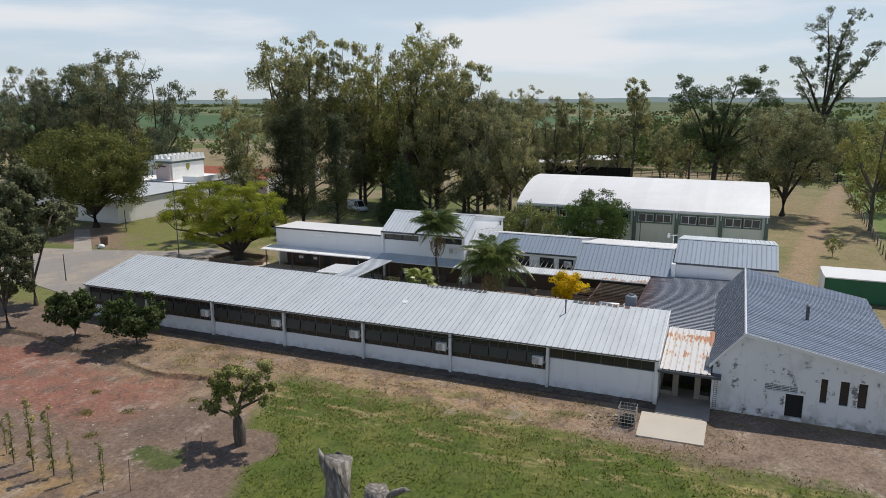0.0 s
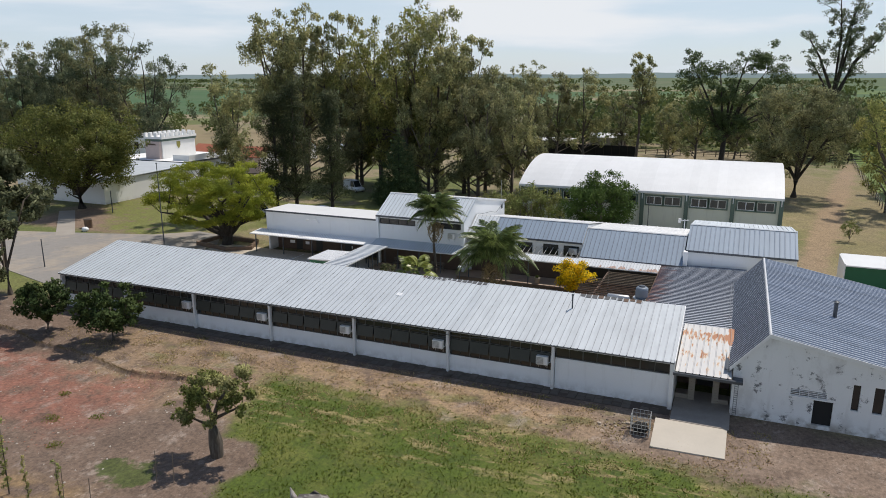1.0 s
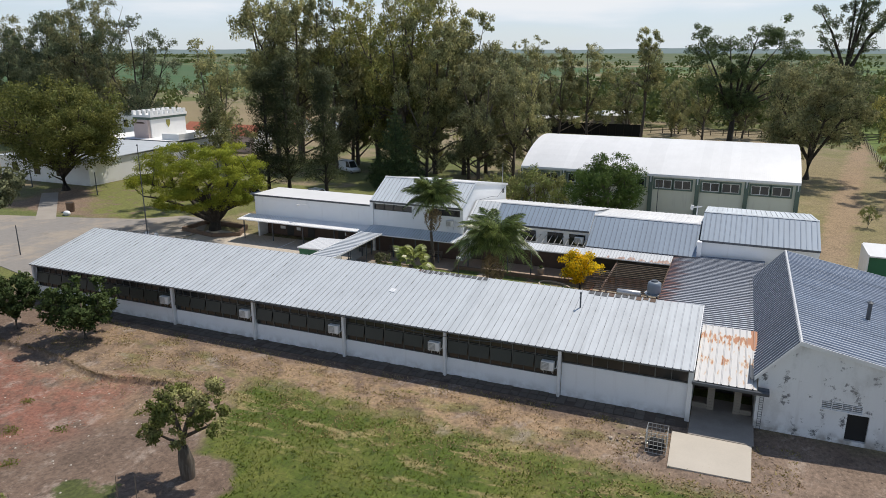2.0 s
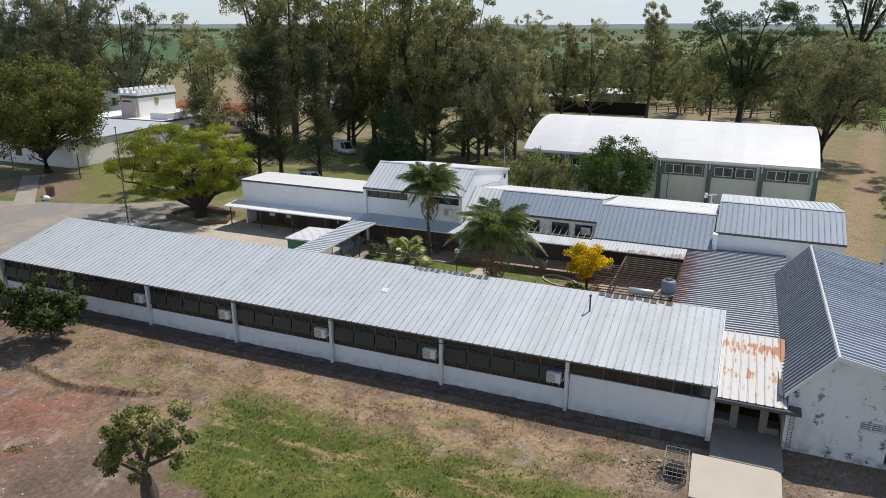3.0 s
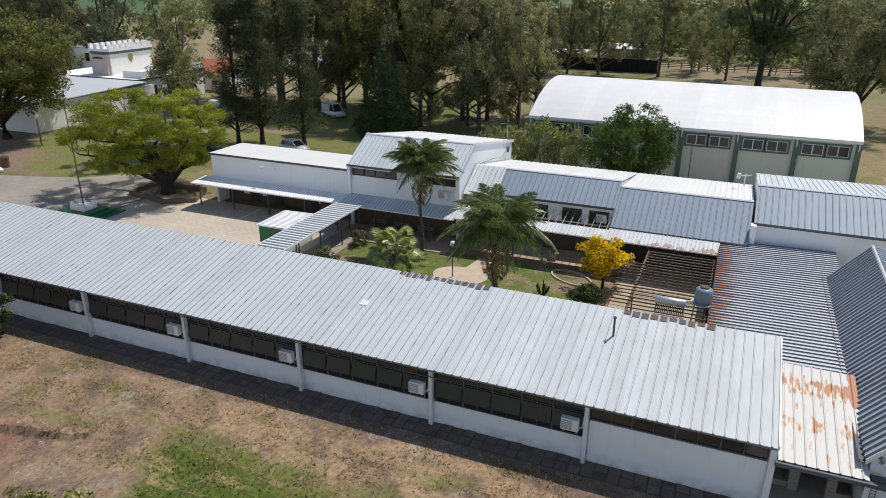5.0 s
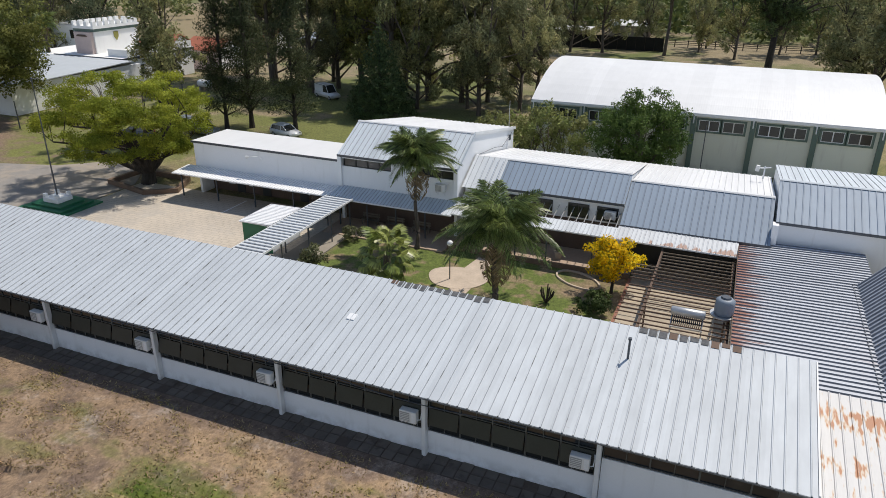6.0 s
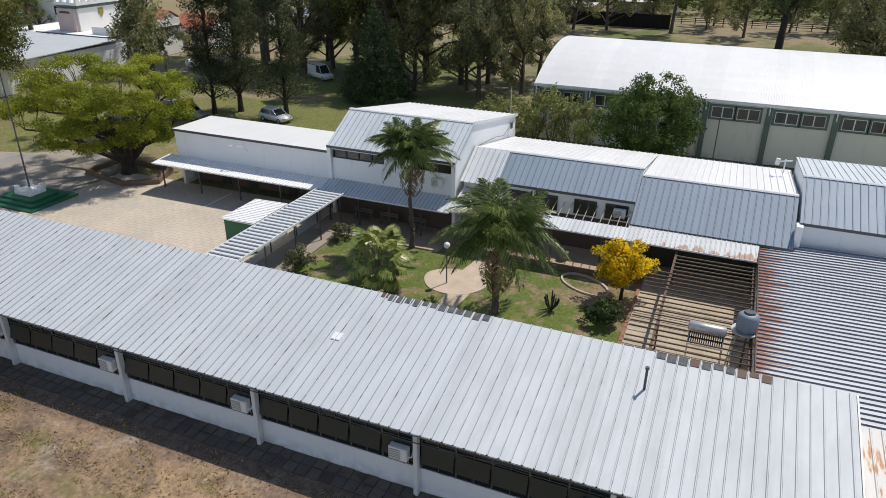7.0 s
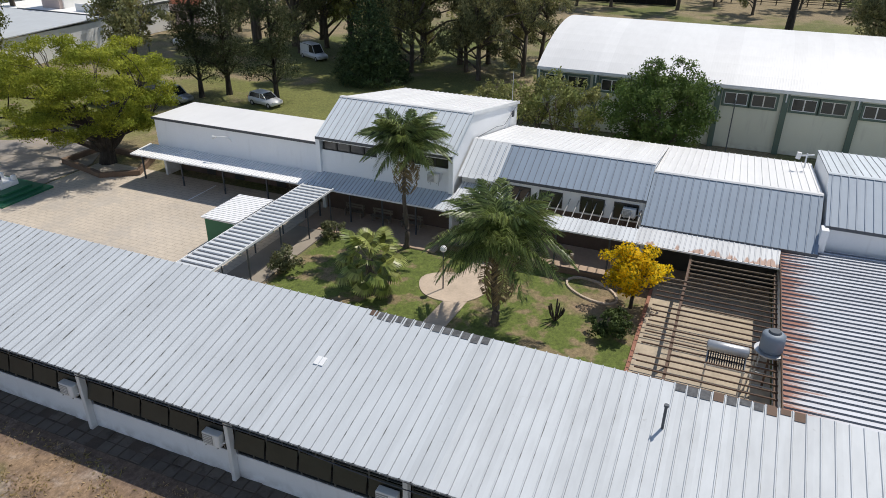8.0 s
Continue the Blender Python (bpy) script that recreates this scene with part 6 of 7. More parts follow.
def yellow_tree(x, y):
    rng = np.random.default_rng(141)
    r = root("flowering_tree", (x, y, 0), "small tree covered in bright yellow blossom", "tree")
    clumps = []
    for k in range(48):
        d = rng.normal(size=3)
        d *= rng.uniform(0.45, 1.05) / np.linalg.norm(d)
        s = rng.uniform(0.35, 0.62)
        clumps.append(((d[0] * 1.85, d[1] * 1.6, 2.55 + d[2] * 1.3), (s * 1.15, s * 1.15, s * 0.85)))
    stems = [[((0, 0, 0), 0.12), ((0.05, 0, 1.3), 0.09)], [((0.05, 0, 1.2), 0.07), ((0.6, 0.1, 2.4), 0.04)], [((0.05, 0, 1.2), 0.07), ((-0.5, 0, 2.5), 0.04)]]
    trunk, crown = grow(rng, clumps, 5200, 0.17, M["petal_yellow"], M["bark_dark"], stems, 32, 0.0, 0.7, 0.35, 0.02)
    inner = quads_mesh("foliage", leaves(rng, clump_points(rng, [(c, tuple(0.8 * v for v in q)) for c, q in clumps], 1800), 0.16), M["leaf_tipa"])
    for kind, me in (("trunk", trunk), ("blossom", crown), ("foliage", inner)):
        ob = new(kind, me)
        ob.parent = r


yellow_tree(-10.9, 65.0)

BUSH = round_tree(151, 1.5, 1.15, 0.1, 3200, M["leaf_citrus"], 0.14, 0.05, 26, 0.8, 0.36)
BUSH_GREY = round_tree(152, 1.3, 1.0, 0.1, 1600, M["leaf_grey"], 0.15, 0.05, 24, 0.8, 0.38)
tree("bush", BUSH, -11.4, 61.6, 1.05, 0, "round dark green garden bush", "bush")
tree("bush", BUSH_GREY, -31.5, 66.0, 1.0, 0, "grey-green garden bush at the path", "bush", "grey-green garden bushes")
tree("bush", BUSH_GREY, -31.9, 60.6, 1.25, 90, "grey-green garden bush at the path", "bush", "grey-green garden bushes")


def cactus(x, y):
    r = root("cactus", (x, y, 0), "dark branching cactus in the lawn", "cactus")
    rng = np.random.default_rng(161)
    for k in range(11):
        a, s = k * 0.57 + rng.uniform(-0.2, 0.2), rng.uniform(0.25, 0.6)
        bm = bmesh.new()
        limb(bm, [(x, y, -0.1), (x + math.cos(a) * s * 0.8, y + math.sin(a) * s * 0.8, 0.5), (x + math.cos(a) * s, y + math.sin(a) * s, rng.uniform(0.7, 1.25))], [0.045, 0.055, 0.035], 6)
        part("stem", bm, M["bark_dark"], r)


cactus(-14.6, 61.9)


def far_woods():
    """Hedges, groves and scrub towards the horizon."""
    rng = np.random.default_rng(171)
    pts, sizes = [], []

    def grove(n, x0, x1, y0, y1, h, w, leaf):
        for _ in range(n):
            x, y = rng.uniform(x0, x1), rng.uniform(y0, y1)
            hh = h * rng.uniform(0.6, 1.3)
            k = 46
            d = rng.normal(size=(k, 3))
            d /= np.linalg.norm(d, axis=1)[:, None]
            p = d * np.array([w, w, hh * 0.5]) * (rng.uniform(0, 1, k) ** 0.4)[:, None] + np.array([x, y, hh * 0.52])
            pts.append(leaves(rng, p, leaf, 0.0, 0.6))

    grove(520, -60, 330, 240, 420, 7, 4.0, 1.5)
    grove(260, 10, 120, 205, 330, 6, 3.5, 1.5)
    grove(260, -100, 500, 420, 700, 8, 5.0, 2.2)
    grove(150, -70, 20, 232, 300, 8, 4.0, 1.6)
    grove(330, -60, 70, 214, 300, 9, 4.5, 1.5)
    grove(300, -80, 140, 300, 380, 9, 5.5, 1.9)
    grove(45, -330, -180, 300, 420, 7, 4.0, 1.7)
    grove(60, -330, -150, 190, 300, 6, 3.5, 1.5)
    grove(160, -1500, 1200, 880, 1000, 9, 12.0, 4.0)
    grove(150, -2600, 1900, 1500, 1900, 9, 22.0, 7.0)
    tagged(new("far_woods", quads_mesh("far_woods", np.concatenate(pts), M["far_leaf"])), "hedges and groves across the plain", "woods", kind="stuff")


far_woods()


def lawn_grass():
    """Blades over the mown lawn, rooted in the ground."""
    rng = np.random.default_rng(181)
    n = 90000
    x, y = rng.uniform(-27, 18, n), rng.uniform(17, 40, n)
    keep = (x + 0.27 * y > -16.6 + rng.normal(size=n) * 0.5) & (y + 0.07 * x < 37.2 + rng.normal(size=n)) & (x + 0.63 * y > -4.6 + rng.normal(size=n) * 0.5) & ((x + 23.4) ** 2 + (y - 28.3) ** 2 > 7.0 + rng.normal(size=n)) & (y > 17 + np.abs(rng.normal(size=n)) * 2.5) & (x < 18 - np.abs(rng.normal(size=n)) * 3)
    keep &= np.array([noise.noise((a * 0.6, b * 0.6, 5.0)) for a, b in zip(x, y)]) > rng.uniform(-0.55, 0.35, n)
    p = np.stack([x[keep], y[keep], [ground_height(a, b) - 0.01 for a, b in zip(x[keep], y[keep])]], axis=1)
    k = len(p)
    a = rng.uniform(0, math.tau, k)
    tall = rng.uniform(0.04, 0.13, k) * rng.uniform(0.5, 1.3, k)
    s = np.stack([np.cos(a), np.sin(a), 0 * a], axis=1) * (tall * rng.uniform(0.2, 0.5, k))[:, None]
    up = np.stack([rng.normal(size=k) * 0.7 * tall, rng.normal(size=k) * 0.7 * tall, tall], axis=1)
    q = np.stack([p - s, p + s, p + s * 0.3 + up, p - s * 0.3 + up], axis=1)
    tagged(new("lawn_grass", quads_mesh("lawn_grass", q, M["grass"])), "short green lawn grass", "grass", kind="stuff")


def far_ridge():
    """The blue line of land at the horizon: a glowing strip with the haze put into its colour."""
    m = bpy.data.materials.new("haze_coloured_glow")
    m.use_nodes = True
    nt = m.node_tree
    nt.nodes.clear()
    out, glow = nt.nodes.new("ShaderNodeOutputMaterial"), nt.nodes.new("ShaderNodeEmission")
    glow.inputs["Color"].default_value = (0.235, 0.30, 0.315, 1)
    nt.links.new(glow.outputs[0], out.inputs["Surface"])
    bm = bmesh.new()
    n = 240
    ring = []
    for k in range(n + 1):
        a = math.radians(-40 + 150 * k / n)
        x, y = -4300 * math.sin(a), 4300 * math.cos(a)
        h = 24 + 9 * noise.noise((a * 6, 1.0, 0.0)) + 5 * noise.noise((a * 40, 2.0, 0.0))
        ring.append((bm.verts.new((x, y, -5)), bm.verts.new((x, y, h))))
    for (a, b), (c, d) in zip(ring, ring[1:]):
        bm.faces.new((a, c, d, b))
    tagged(part("backdrop", bm, m), "glowing blue backdrop strip for distant land, haze put into its colour", "backdrop", kind="structure")


far_ridge()

M["grass"] = leaf_material("grass_blades", (0.130, 0.172, 0.027), (0.185, 0.20, 0.040), 0.4, 0.5)
lawn_grass()


def dry_grass():
    """Tufts of bleached grass over the straw-coloured strip before the block."""
    rng = np.random.default_rng(191)
    n = 60000
    x, y = rng.uniform(-50, 6, n), rng.uniform(34.5, 43.6, n)
    keep = np.array([noise.noise((a * 0.5, b * 0.7, 9.0)) + 0.6 * noise.noise((a * 2.0, b * 2.0, 4.0)) for a, b in zip(x, y)]) > rng.uniform(-0.25, 0.5, n)
    keep &= y - 34.5 + 1.5 * rng.normal(size=n) > np.maximum(0.0, (-28 - x) * 0.25) + np.maximum(0.0, (x + 2) * 0.4)
    x, y = x[keep], y[keep]
    k = len(x)
    p = np.stack([x, y, [ground_height(a, b) - 0.01 for a, b in zip(x, y)]], axis=1)
    a = rng.uniform(0, math.tau, k)
    tall = rng.uniform(0.03, 0.10, k)
    side = np.stack([np.cos(a), np.sin(a), 0 * a], axis=1) * (tall * rng.uniform(0.3, 0.7, k))[:, None]
    up = np.stack([rng.normal(size=k) * tall, rng.normal(size=k) * tall, tall], axis=1)
    q = np.stack([p - side, p + side, p + side * 0.3 + up, p - side * 0.3 + up], axis=1)
    tagged(new("dry_grass", quads_mesh("dry_grass", q, M["dry_blade"])), "bleached dry grass tufts before the classrooms", "grass", kind="stuff")


M["dry_blade"] = leaf_material("dry_grass_blades", (0.47, 0.35, 0.21), (0.33, 0.275, 0.11), 0.6, 0.5)
dry_grass()

# ---- things on and round the school ----
def air_conditioner(x, y, z, label="white outdoor air-conditioning unit on a wall bracket"):
    """A wall unit facing -y; x, y, z is the middle of its back, at its foot."""
    r = root("air_conditioner", (x, y, z), label, "air conditioner", "air conditioners on the walls")
    part("case", soft_bx(x - 0.42, x + 0.42, y - 0.40, y - 0.06, z, z + 0.62, 0.03, 2), M["white_plastic"], r)
    fan = part("fan_grille", soft_bx(x - 0.38, x + 0.10, y - 0.415, y - 0.401, z + 0.07, z + 0.55, 0.005, 1), M["grille_grey"], r, "grey square fan grille")
    for k in range(5):
        part("bar", bx(x - 0.36, x + 0.08, y - 0.424, y - 0.416, z + 0.11 + 0.09 * k, z + 0.135 + 0.09 * k), M["white_plastic"], fan)
    part("vent_panel", bx(x + 0.20, x + 0.38, y - 0.408, y - 0.401, z + 0.06, z + 0.56), M["trim_white"], r)
    for s in (-0.3, 0.3):
        part("bracket", prism([(y, z - 0.02), (y - 0.42, z - 0.02), (y - 0.42, z - 0.05), (y - 0.05, z - 0.06), (y, z - 0.35)], x + s - 0.02, x + s + 0.02), M["steel"], r)
    pipe = bmesh.new()
    limb(pipe, [(x + 0.41, y - 0.22, z + 0.15), (x + 0.56, y - 0.22, z + 0.2), (x + 0.58, y - 0.12, z + 0.45), (x + 0.55, y + 0.02, z + 0.62)], [0.03, 0.03, 0.03, 0.03], 6)
    part("pipe", pipe, M["trim_white"], r, "white lagged pipe", True)


for x in BAYS[:5]:
    air_conditioner(x - 0.72, 45.04, 1.72)
air_conditioner(-25.6, 70.04, 3.72)
air_conditioner(-12.4, 71.24, 3.0)


def kiosk():
    r = root("kiosk", (-37.1, 63.1, 0), "small green kiosk with a white ribbed roof", "kiosk")
    part("wall", bx(-38.35, -35.8, 61.2, 61.28, 0.03, 2.28), M["green_paint"], r)
    part("wall", bx(-38.35, -35.8, 64.9, 64.98, 0.03, 2.28), M["green_paint"], r)
    part("wall", bx(-38.35, -38.27, 61.28, 64.9, 0.03, 2.28), M["green_paint"], r)
    part("wall", bx(-35.88, -35.8, 61.28, 64.9, 0.03, 2.28), M["white_wall"], r, "white end wall")
    roof = part("roof", bx(-38.5, -35.65, 61.05, 65.15, 2.285, 2.36), M["trim_white"], r)
    roof_sheets(roof, (-38.52, 61.03, 2.37), (0, 1, 0), (2.9, 0, 0.06), 4.14, M["roof_bright"], 0.83, 3, 0.03, 0.04)


kiosk()


def flag_platform():
    r = root("flag_platform", (-59.6, 62.4, 0), "green stepped flag platform with a white pedestal", "platform")
    for k in range(3):
        part("step", soft_bx(-62.4 + 0.55 * k, -56.7 - 0.55 * k, 60.1 + 0.5 * k, 64.7 - 0.5 * k, 0.005 + 0.18 * k, 0.18 + 0.18 * k, 0.02, 1), M["green_paint"], r, "green painted step")
    part("pedestal", soft_bx(-60.5, -58.7, 61.7, 63.3, 0.545, 0.95, 0.05, 2), M["trim_white"], r)
    for a in range(4):
        x, y = (-60.3, -58.9, -60.3, -58.9)[a], (61.9, 61.9, 63.1, 63.1)[a]
        part("corner_block", soft_bx(x - 0.16, x + 0.16, y - 0.16, y + 0.16, 0.955, 1.3, 0.03, 1), M["trim_white"], r)
    p = root("flagpole", (-59.6, 62.5, 0.95), "tall thin dark flagpole on its pedestal", "flagpole")
    part("pole", tube((-59.6, 62.5, 0.955), (-59.6, 62.5, 11.2), 0.075, 0.04, 10), M["dark_metal"], p)
    bm = bmesh.new()
    bmesh.ops.create_uvsphere(bm, u_segments=10, v_segments=6, radius=0.1, matrix=Matrix.Translation((-59.6, 62.5, 11.28)))
    part("finial", bm, M["dark_metal"], p, "", True)


flag_platform()


def garden_lamp(x, y):
    r = root("garden_lamp", (x, y, 0), "white globe lamp on a thin dark post", "lamp")
    part("post", tube((x, y, -0.1), (x, y, 2.5), 0.045, 0.04, 10), M["dark_metal"], r)
    bm = bmesh.new()
    bmesh.ops.create_uvsphere(bm, u_segments=18, v_segments=12, radius=0.21, matrix=Matrix.Translation((x, y, 2.72)))
    part("globe", bm, M["trim_white"], r, "white glass globe", True)
    part("collar", tube((x, y, 2.46), (x, y, 2.55), 0.09, 0.11, 12), M["dark_metal"], r)


garden_lamp(-21.8, 62.6)


# bench tone darkened: the shade below the canopy is part of it
M["bench_wood"] = plain("shaded_bench_wood", (0.17, 0.145, 0.115), 0.7)


def bench(x, y):
    r = root("bench", (x, y, 0), "pale slatted bench, its colour darkened for the canopy's shade", "bench", "benches under the canopy")
    for k in range(3):
        part("slat", bx(x - 0.8, x + 0.8, y - 0.22 + 0.15 * k, y - 0.10 + 0.15 * k, 0.45, 0.48), M["bench_wood"], r)
    for k in range(2):
        part("back_slat", bx(x - 0.8, x + 0.8, y + 0.24, y + 0.27, 0.62 + 0.2 * k, 0.75 + 0.2 * k), M["bench_wood"], r)
    for s in (-0.65, 0.65):
        part("leg", bx(x + s - 0.04, x + s + 0.04, y - 0.22, y - 0.16, 0.05, 0.445), M["bench_wood"], r)
        part("leg", bx(x + s - 0.04, x + s + 0.04, y + 0.17, y + 0.235, 0.05, 0.98), M["bench_wood"], r)


for x, y in ((-38.2, 71.4), (-29.6, 69.55), (-27.2, 69.5), (-31.9, 69.6)):
    bench(x, y)


def water_tank(x, y):
    r = root("water_tank", (x, y, 0), "grey plastic water tank on a steel stand", "water tank")
    for dx in (-0.55, 0.55):
        for dy in (-0.55, 0.55):
            part("leg", tube((x + dx * 1.15, y + dy * 1.15, 0.04), (x + dx * 0.8, y + dy * 0.8, 2.86), 0.045, 0.045, 6), M["steel"], r)
    for z in (1.2, 2.2):
        bm = bmesh.new()
        s = 0.55 * (1.15 - 0.35 * z / 2.86)
        for a, b in (((-s, -s), (s, -s)), ((s, -s), (s, s)), ((s, s), (-s, s)), ((-s, s), (-s, -s))):
            tube((x + a[0], y + a[1], z), (x + b[0], y + b[1], z), 0.025, 0.025, 6, bm)
        part("brace", bm, M["steel"], r)
    part("platform", tube((x, y, 2.865), (x, y, 2.94), 0.72, 0.72, 20), M["steel"], r)
    bm = bmesh.new()
    limb(bm, [(x, y, z) for z in (2.945, 3.0, 3.15, 3.4, 3.6, 3.78, 3.90)], [0.48, 0.53, 0.52, 0.535, 0.52, 0.51, 0.36], 24)
    part("tank", bm, M["tank_grey"], r, "", True)
    part("lid", tube((x, y, 3.902), (x, y, 4.0), 0.29, 0.24, 16), M["dark_metal"], r, "dark round lid")
    part("overflow_pipe", tube((x + 0.4, y - 0.2, 2.95), (x + 1.3, y - 0.35, 2.9), 0.03, 0.03, 6), M["steel"], r)


water_tank(-3.86, 58.9)


def solar_heater():
    x0, x1, y, z = -6.6, -4.75, 58.2, 2.95
    r = root("solar_heater", ((x0 + x1) / 2, y, 0), "solar water heater with a shiny cylinder and glass tubes", "solar heater")
    bm = bmesh.new()
    limb(bm, [(x0, y, z), (x0 + 0.06, y, z), (x1 - 0.06, y, z), (x1, y, z)], [0.18, 0.25, 0.25, 0.18], 20)
    bm.faces.new([v for v in bm.verts[:20]][::-1])
    part("cylinder", bm, M["steel"], r, "", True)
    for k in range(16):
        x = x0 + 0.14 + k * (x1 - x0 - 0.28) / 15
        part("glass_tube", tube((x, y - 0.12, z - 0.2), (x, y - 0.62, z - 0.62), 0.028, 0.028, 6), M["glass"], r)
    part("manifold", bx(x0 + 0.05, x1 - 0.05, y - 0.70, y - 0.61, z - 0.71, z - 0.62), M["steel"], r)
    for x in (x0 + 0.1, x1 - 0.1):
        for a, b in (((y + 0.05, 0.04), (y + 0.02, z - 0.24)), ((y - 0.66, 0.04), (y - 0.66, z - 0.72)), ((y - 0.66, z - 0.72), (y - 0.05, z - 0.24))):
            part("leg", tube((x, a[0], a[1]), (x, b[0], b[1]), 0.03, 0.03, 6), M["steel"], r)


solar_heater()


def wire_cage():
    x0, x1, y0, y1, h = -1.95, -0.85, 40.3, 41.4, 1.25
    r = root("wire_cage", (-1.4, 40.85, 0), "wire cage holding a crumpled black plastic tank", "cage")
    for k in range(6):
        z = 0.05 + k * (h - 0.05) / 5
        bm = bmesh.new()
        for a, b in (((x0, y0), (x1, y0)), ((x1, y0), (x1, y1)), ((x1, y1), (x0, y1)), ((x0, y1), (x0, y0))):
            tube((*a, z), (*b, z), 0.016, 0.016, 5, bm)
        part("hoop", bm, M["grille_grey"], r)
    for k in range(6):
        f = k / 5
        for p in ((x0 + (x1 - x0) * f, y0), (x0 + (x1 - x0) * f, y1), (x0, y0 + (y1 - y0) * f), (x1, y0 + (y1 - y0) * f)):
            part("wire", tube((*p, 0.0), (*p, h), 0.013, 0.013, 5), M["grille_grey"], r)
    bm = bmesh.new()
    bmesh.ops.create_icosphere(bm, subdivisions=3, radius=0.5, matrix=Matrix.Translation((-1.4, 40.85, 0.33)) @ Matrix.Diagonal((1.0, 1.0, 0.62, 1)))
    for v in bm.verts:
        v.co += Vector((1, 1, 1)) * 0.12 * noise.noise(v.co * 4)
    part("tank", bm, M["net_black"], r, "crumpled black plastic tank", True)


wire_cage()


def plant_pot(x, y):
    r = root("plant_pot", (x, y, 0.05), "grey concrete pot with a small plant", "pot")
    bm = bmesh.new()
    limb(bm, [(x, y, 0.055), (x, y, 0.1), (x, y, 0.58), (x, y, 0.64)], [0.24, 0.26, 0.32, 0.35], 16)
    part("pot", bm, M["concrete"], r, "", True)
    rng = np.random.default_rng(3)
    ob = new("plant", quads_mesh("plant", leaves(rng, clump_points(rng, [((0, 0, 0.72), (0.24, 0.24, 0.16))], 120), 0.13), M["leaf_dark"]))
    ob.parent = r


plant_pot(-15.6, 69.0)


def car(x, y, turn, paint, label, long=3.9, tall=1.5, boxy=False):
    """A parked car; its nose points along its own +x."""
    r = tagged(new("car"), label, "car", "cars parked on the grass")
    r.location, r.rotation_euler = (x, y, -0.03), (0, 0, radians(turn))
    ORIGIN[r] = Vector((0, 0, 0))
    h, w = long / 2, 0.83
    bonnet = 0.92 if not boxy else 1.0
    body = [(-h, 0.28), (h - 0.05, 0.28), (h, 0.55), (h - 0.08, bonnet - 0.2), (h - 0.95, bonnet), (-h + 0.1, bonnet + 0.03), (-h - 0.02, 0.6)]
    bm = prism(body, -w, w, "y")
    bmesh.ops.bevel(bm, geom=bm.edges[:], offset=0.07, segments=2, affect="EDGES")
    part("body", bm, paint, r, "", True)
    back = -h + (0.12 if boxy else 0.35)
    cabin = [(-h + 0.12, bonnet), (h - 1.0, bonnet), (h - 1.75, tall - 0.06), (back + 0.05, tall - 0.04)]
    bm = prism(cabin, -w + 0.07, w - 0.07, "y")
    for v in bm.verts:
        if v.co.z > bonnet + 0.1:
            v.co.y *= 0.86
    part("window_glass", bm, M["glass"], r, "dark car windows")
    bm = prism([(back + 0.0, tall - 0.05), (h - 1.72, tall - 0.07), (h - 1.95, tall + 0.01), (back + 0.3, tall + 0.02)], -w * 0.83, w * 0.83, "y")
    bmesh.ops.bevel(bm, geom=bm.edges[:], offset=0.02, segments=1, affect="EDGES")
    part("roof", bm, paint, r)
    for px in ((h - 1.02, h - 1.72), (-0.05, -0.1), (-h + 0.22, back + 0.1)):
        for s in (-1, 1):
            part("pillar", tube((px[0], s * (w - 0.06), bonnet), (px[1], s * (w - 0.06) * 0.86, tall - 0.03), 0.045, 0.04, 6), paint, r)
    if boxy:
        for s in (-1, 1):
            part("side_panel", bx(-h + 0.15, -0.1, s * (w - 0.075), s * (w - 0.04), bonnet, tall - 0.1), paint, r)
    for px in (h - 0.72, -h + 0.68):
        for s in (-1, 1):
            tyre = part("tyre", tube((px, s * (w - 0.19), 0.30), (px, s * (w + 0.015), 0.30), 0.30, 0.30, 18), M["frame_dark"], r)
            part("rim", tube((px, s * (w + 0.0), 0.30), (px, s * (w + 0.025), 0.30), 0.18, 0.17, 12), M["steel"], tyre)
    for s in (-1, 1):
        part("headlight", soft_bx(h - 0.16, h - 0.02, s * 0.6 - 0.16, s * 0.6 + 0.16, 0.60, 0.73, 0.02, 1), M["steel"], r)
        part("tail_light", soft_bx(-h - 0.035, -h + 0.06, s * 0.66 - 0.1, s * 0.66 + 0.1, 0.70, 0.95, 0.02, 1), M["tail_red"], r)
    return r


M["car_white"] = plain("white_car_paint", (0.72, 0.73, 0.74), 0.25, 0.0, 0.03, 1.0, 5.0, 0.0)
M["car_silver"] = plain("silver_car_paint", (0.36, 0.38, 0.41), 0.3, 0.5, 0.03, 1.0, 5.0, 0.0)
M["car_grey"] = plain("dark_grey_car_paint", (0.12, 0.13, 0.14), 0.3, 0.3, 0.03, 1.0, 5.0, 0.0)
M["tail_red"] = plain("red_lens", (0.25, 0.01, 0.01), 0.3, 0, 0.05, 1, 5, 0)
car(-65.6, 88.7, -4, M["car_silver"], "silver small van parked behind the flat block", 4.2, 1.8, True)
car(-55.6, 91.8, -12, M["car_white"], "white hatchback parked under the casuarinas", 4.0, 1.5)
car(-70.5, 90.5, 172, M["car_grey"], "dark grey car half hidden by the spreading tree", 4.3, 1.45)
car(-63.5, 114.4, -25, M["car_white"], "white van parked deep in the wood", 4.8, 2.1, True)
car(-72.0, 84.6, 172, M["car_grey"], "dark grey car beside the flat block", 4.3, 1.45)


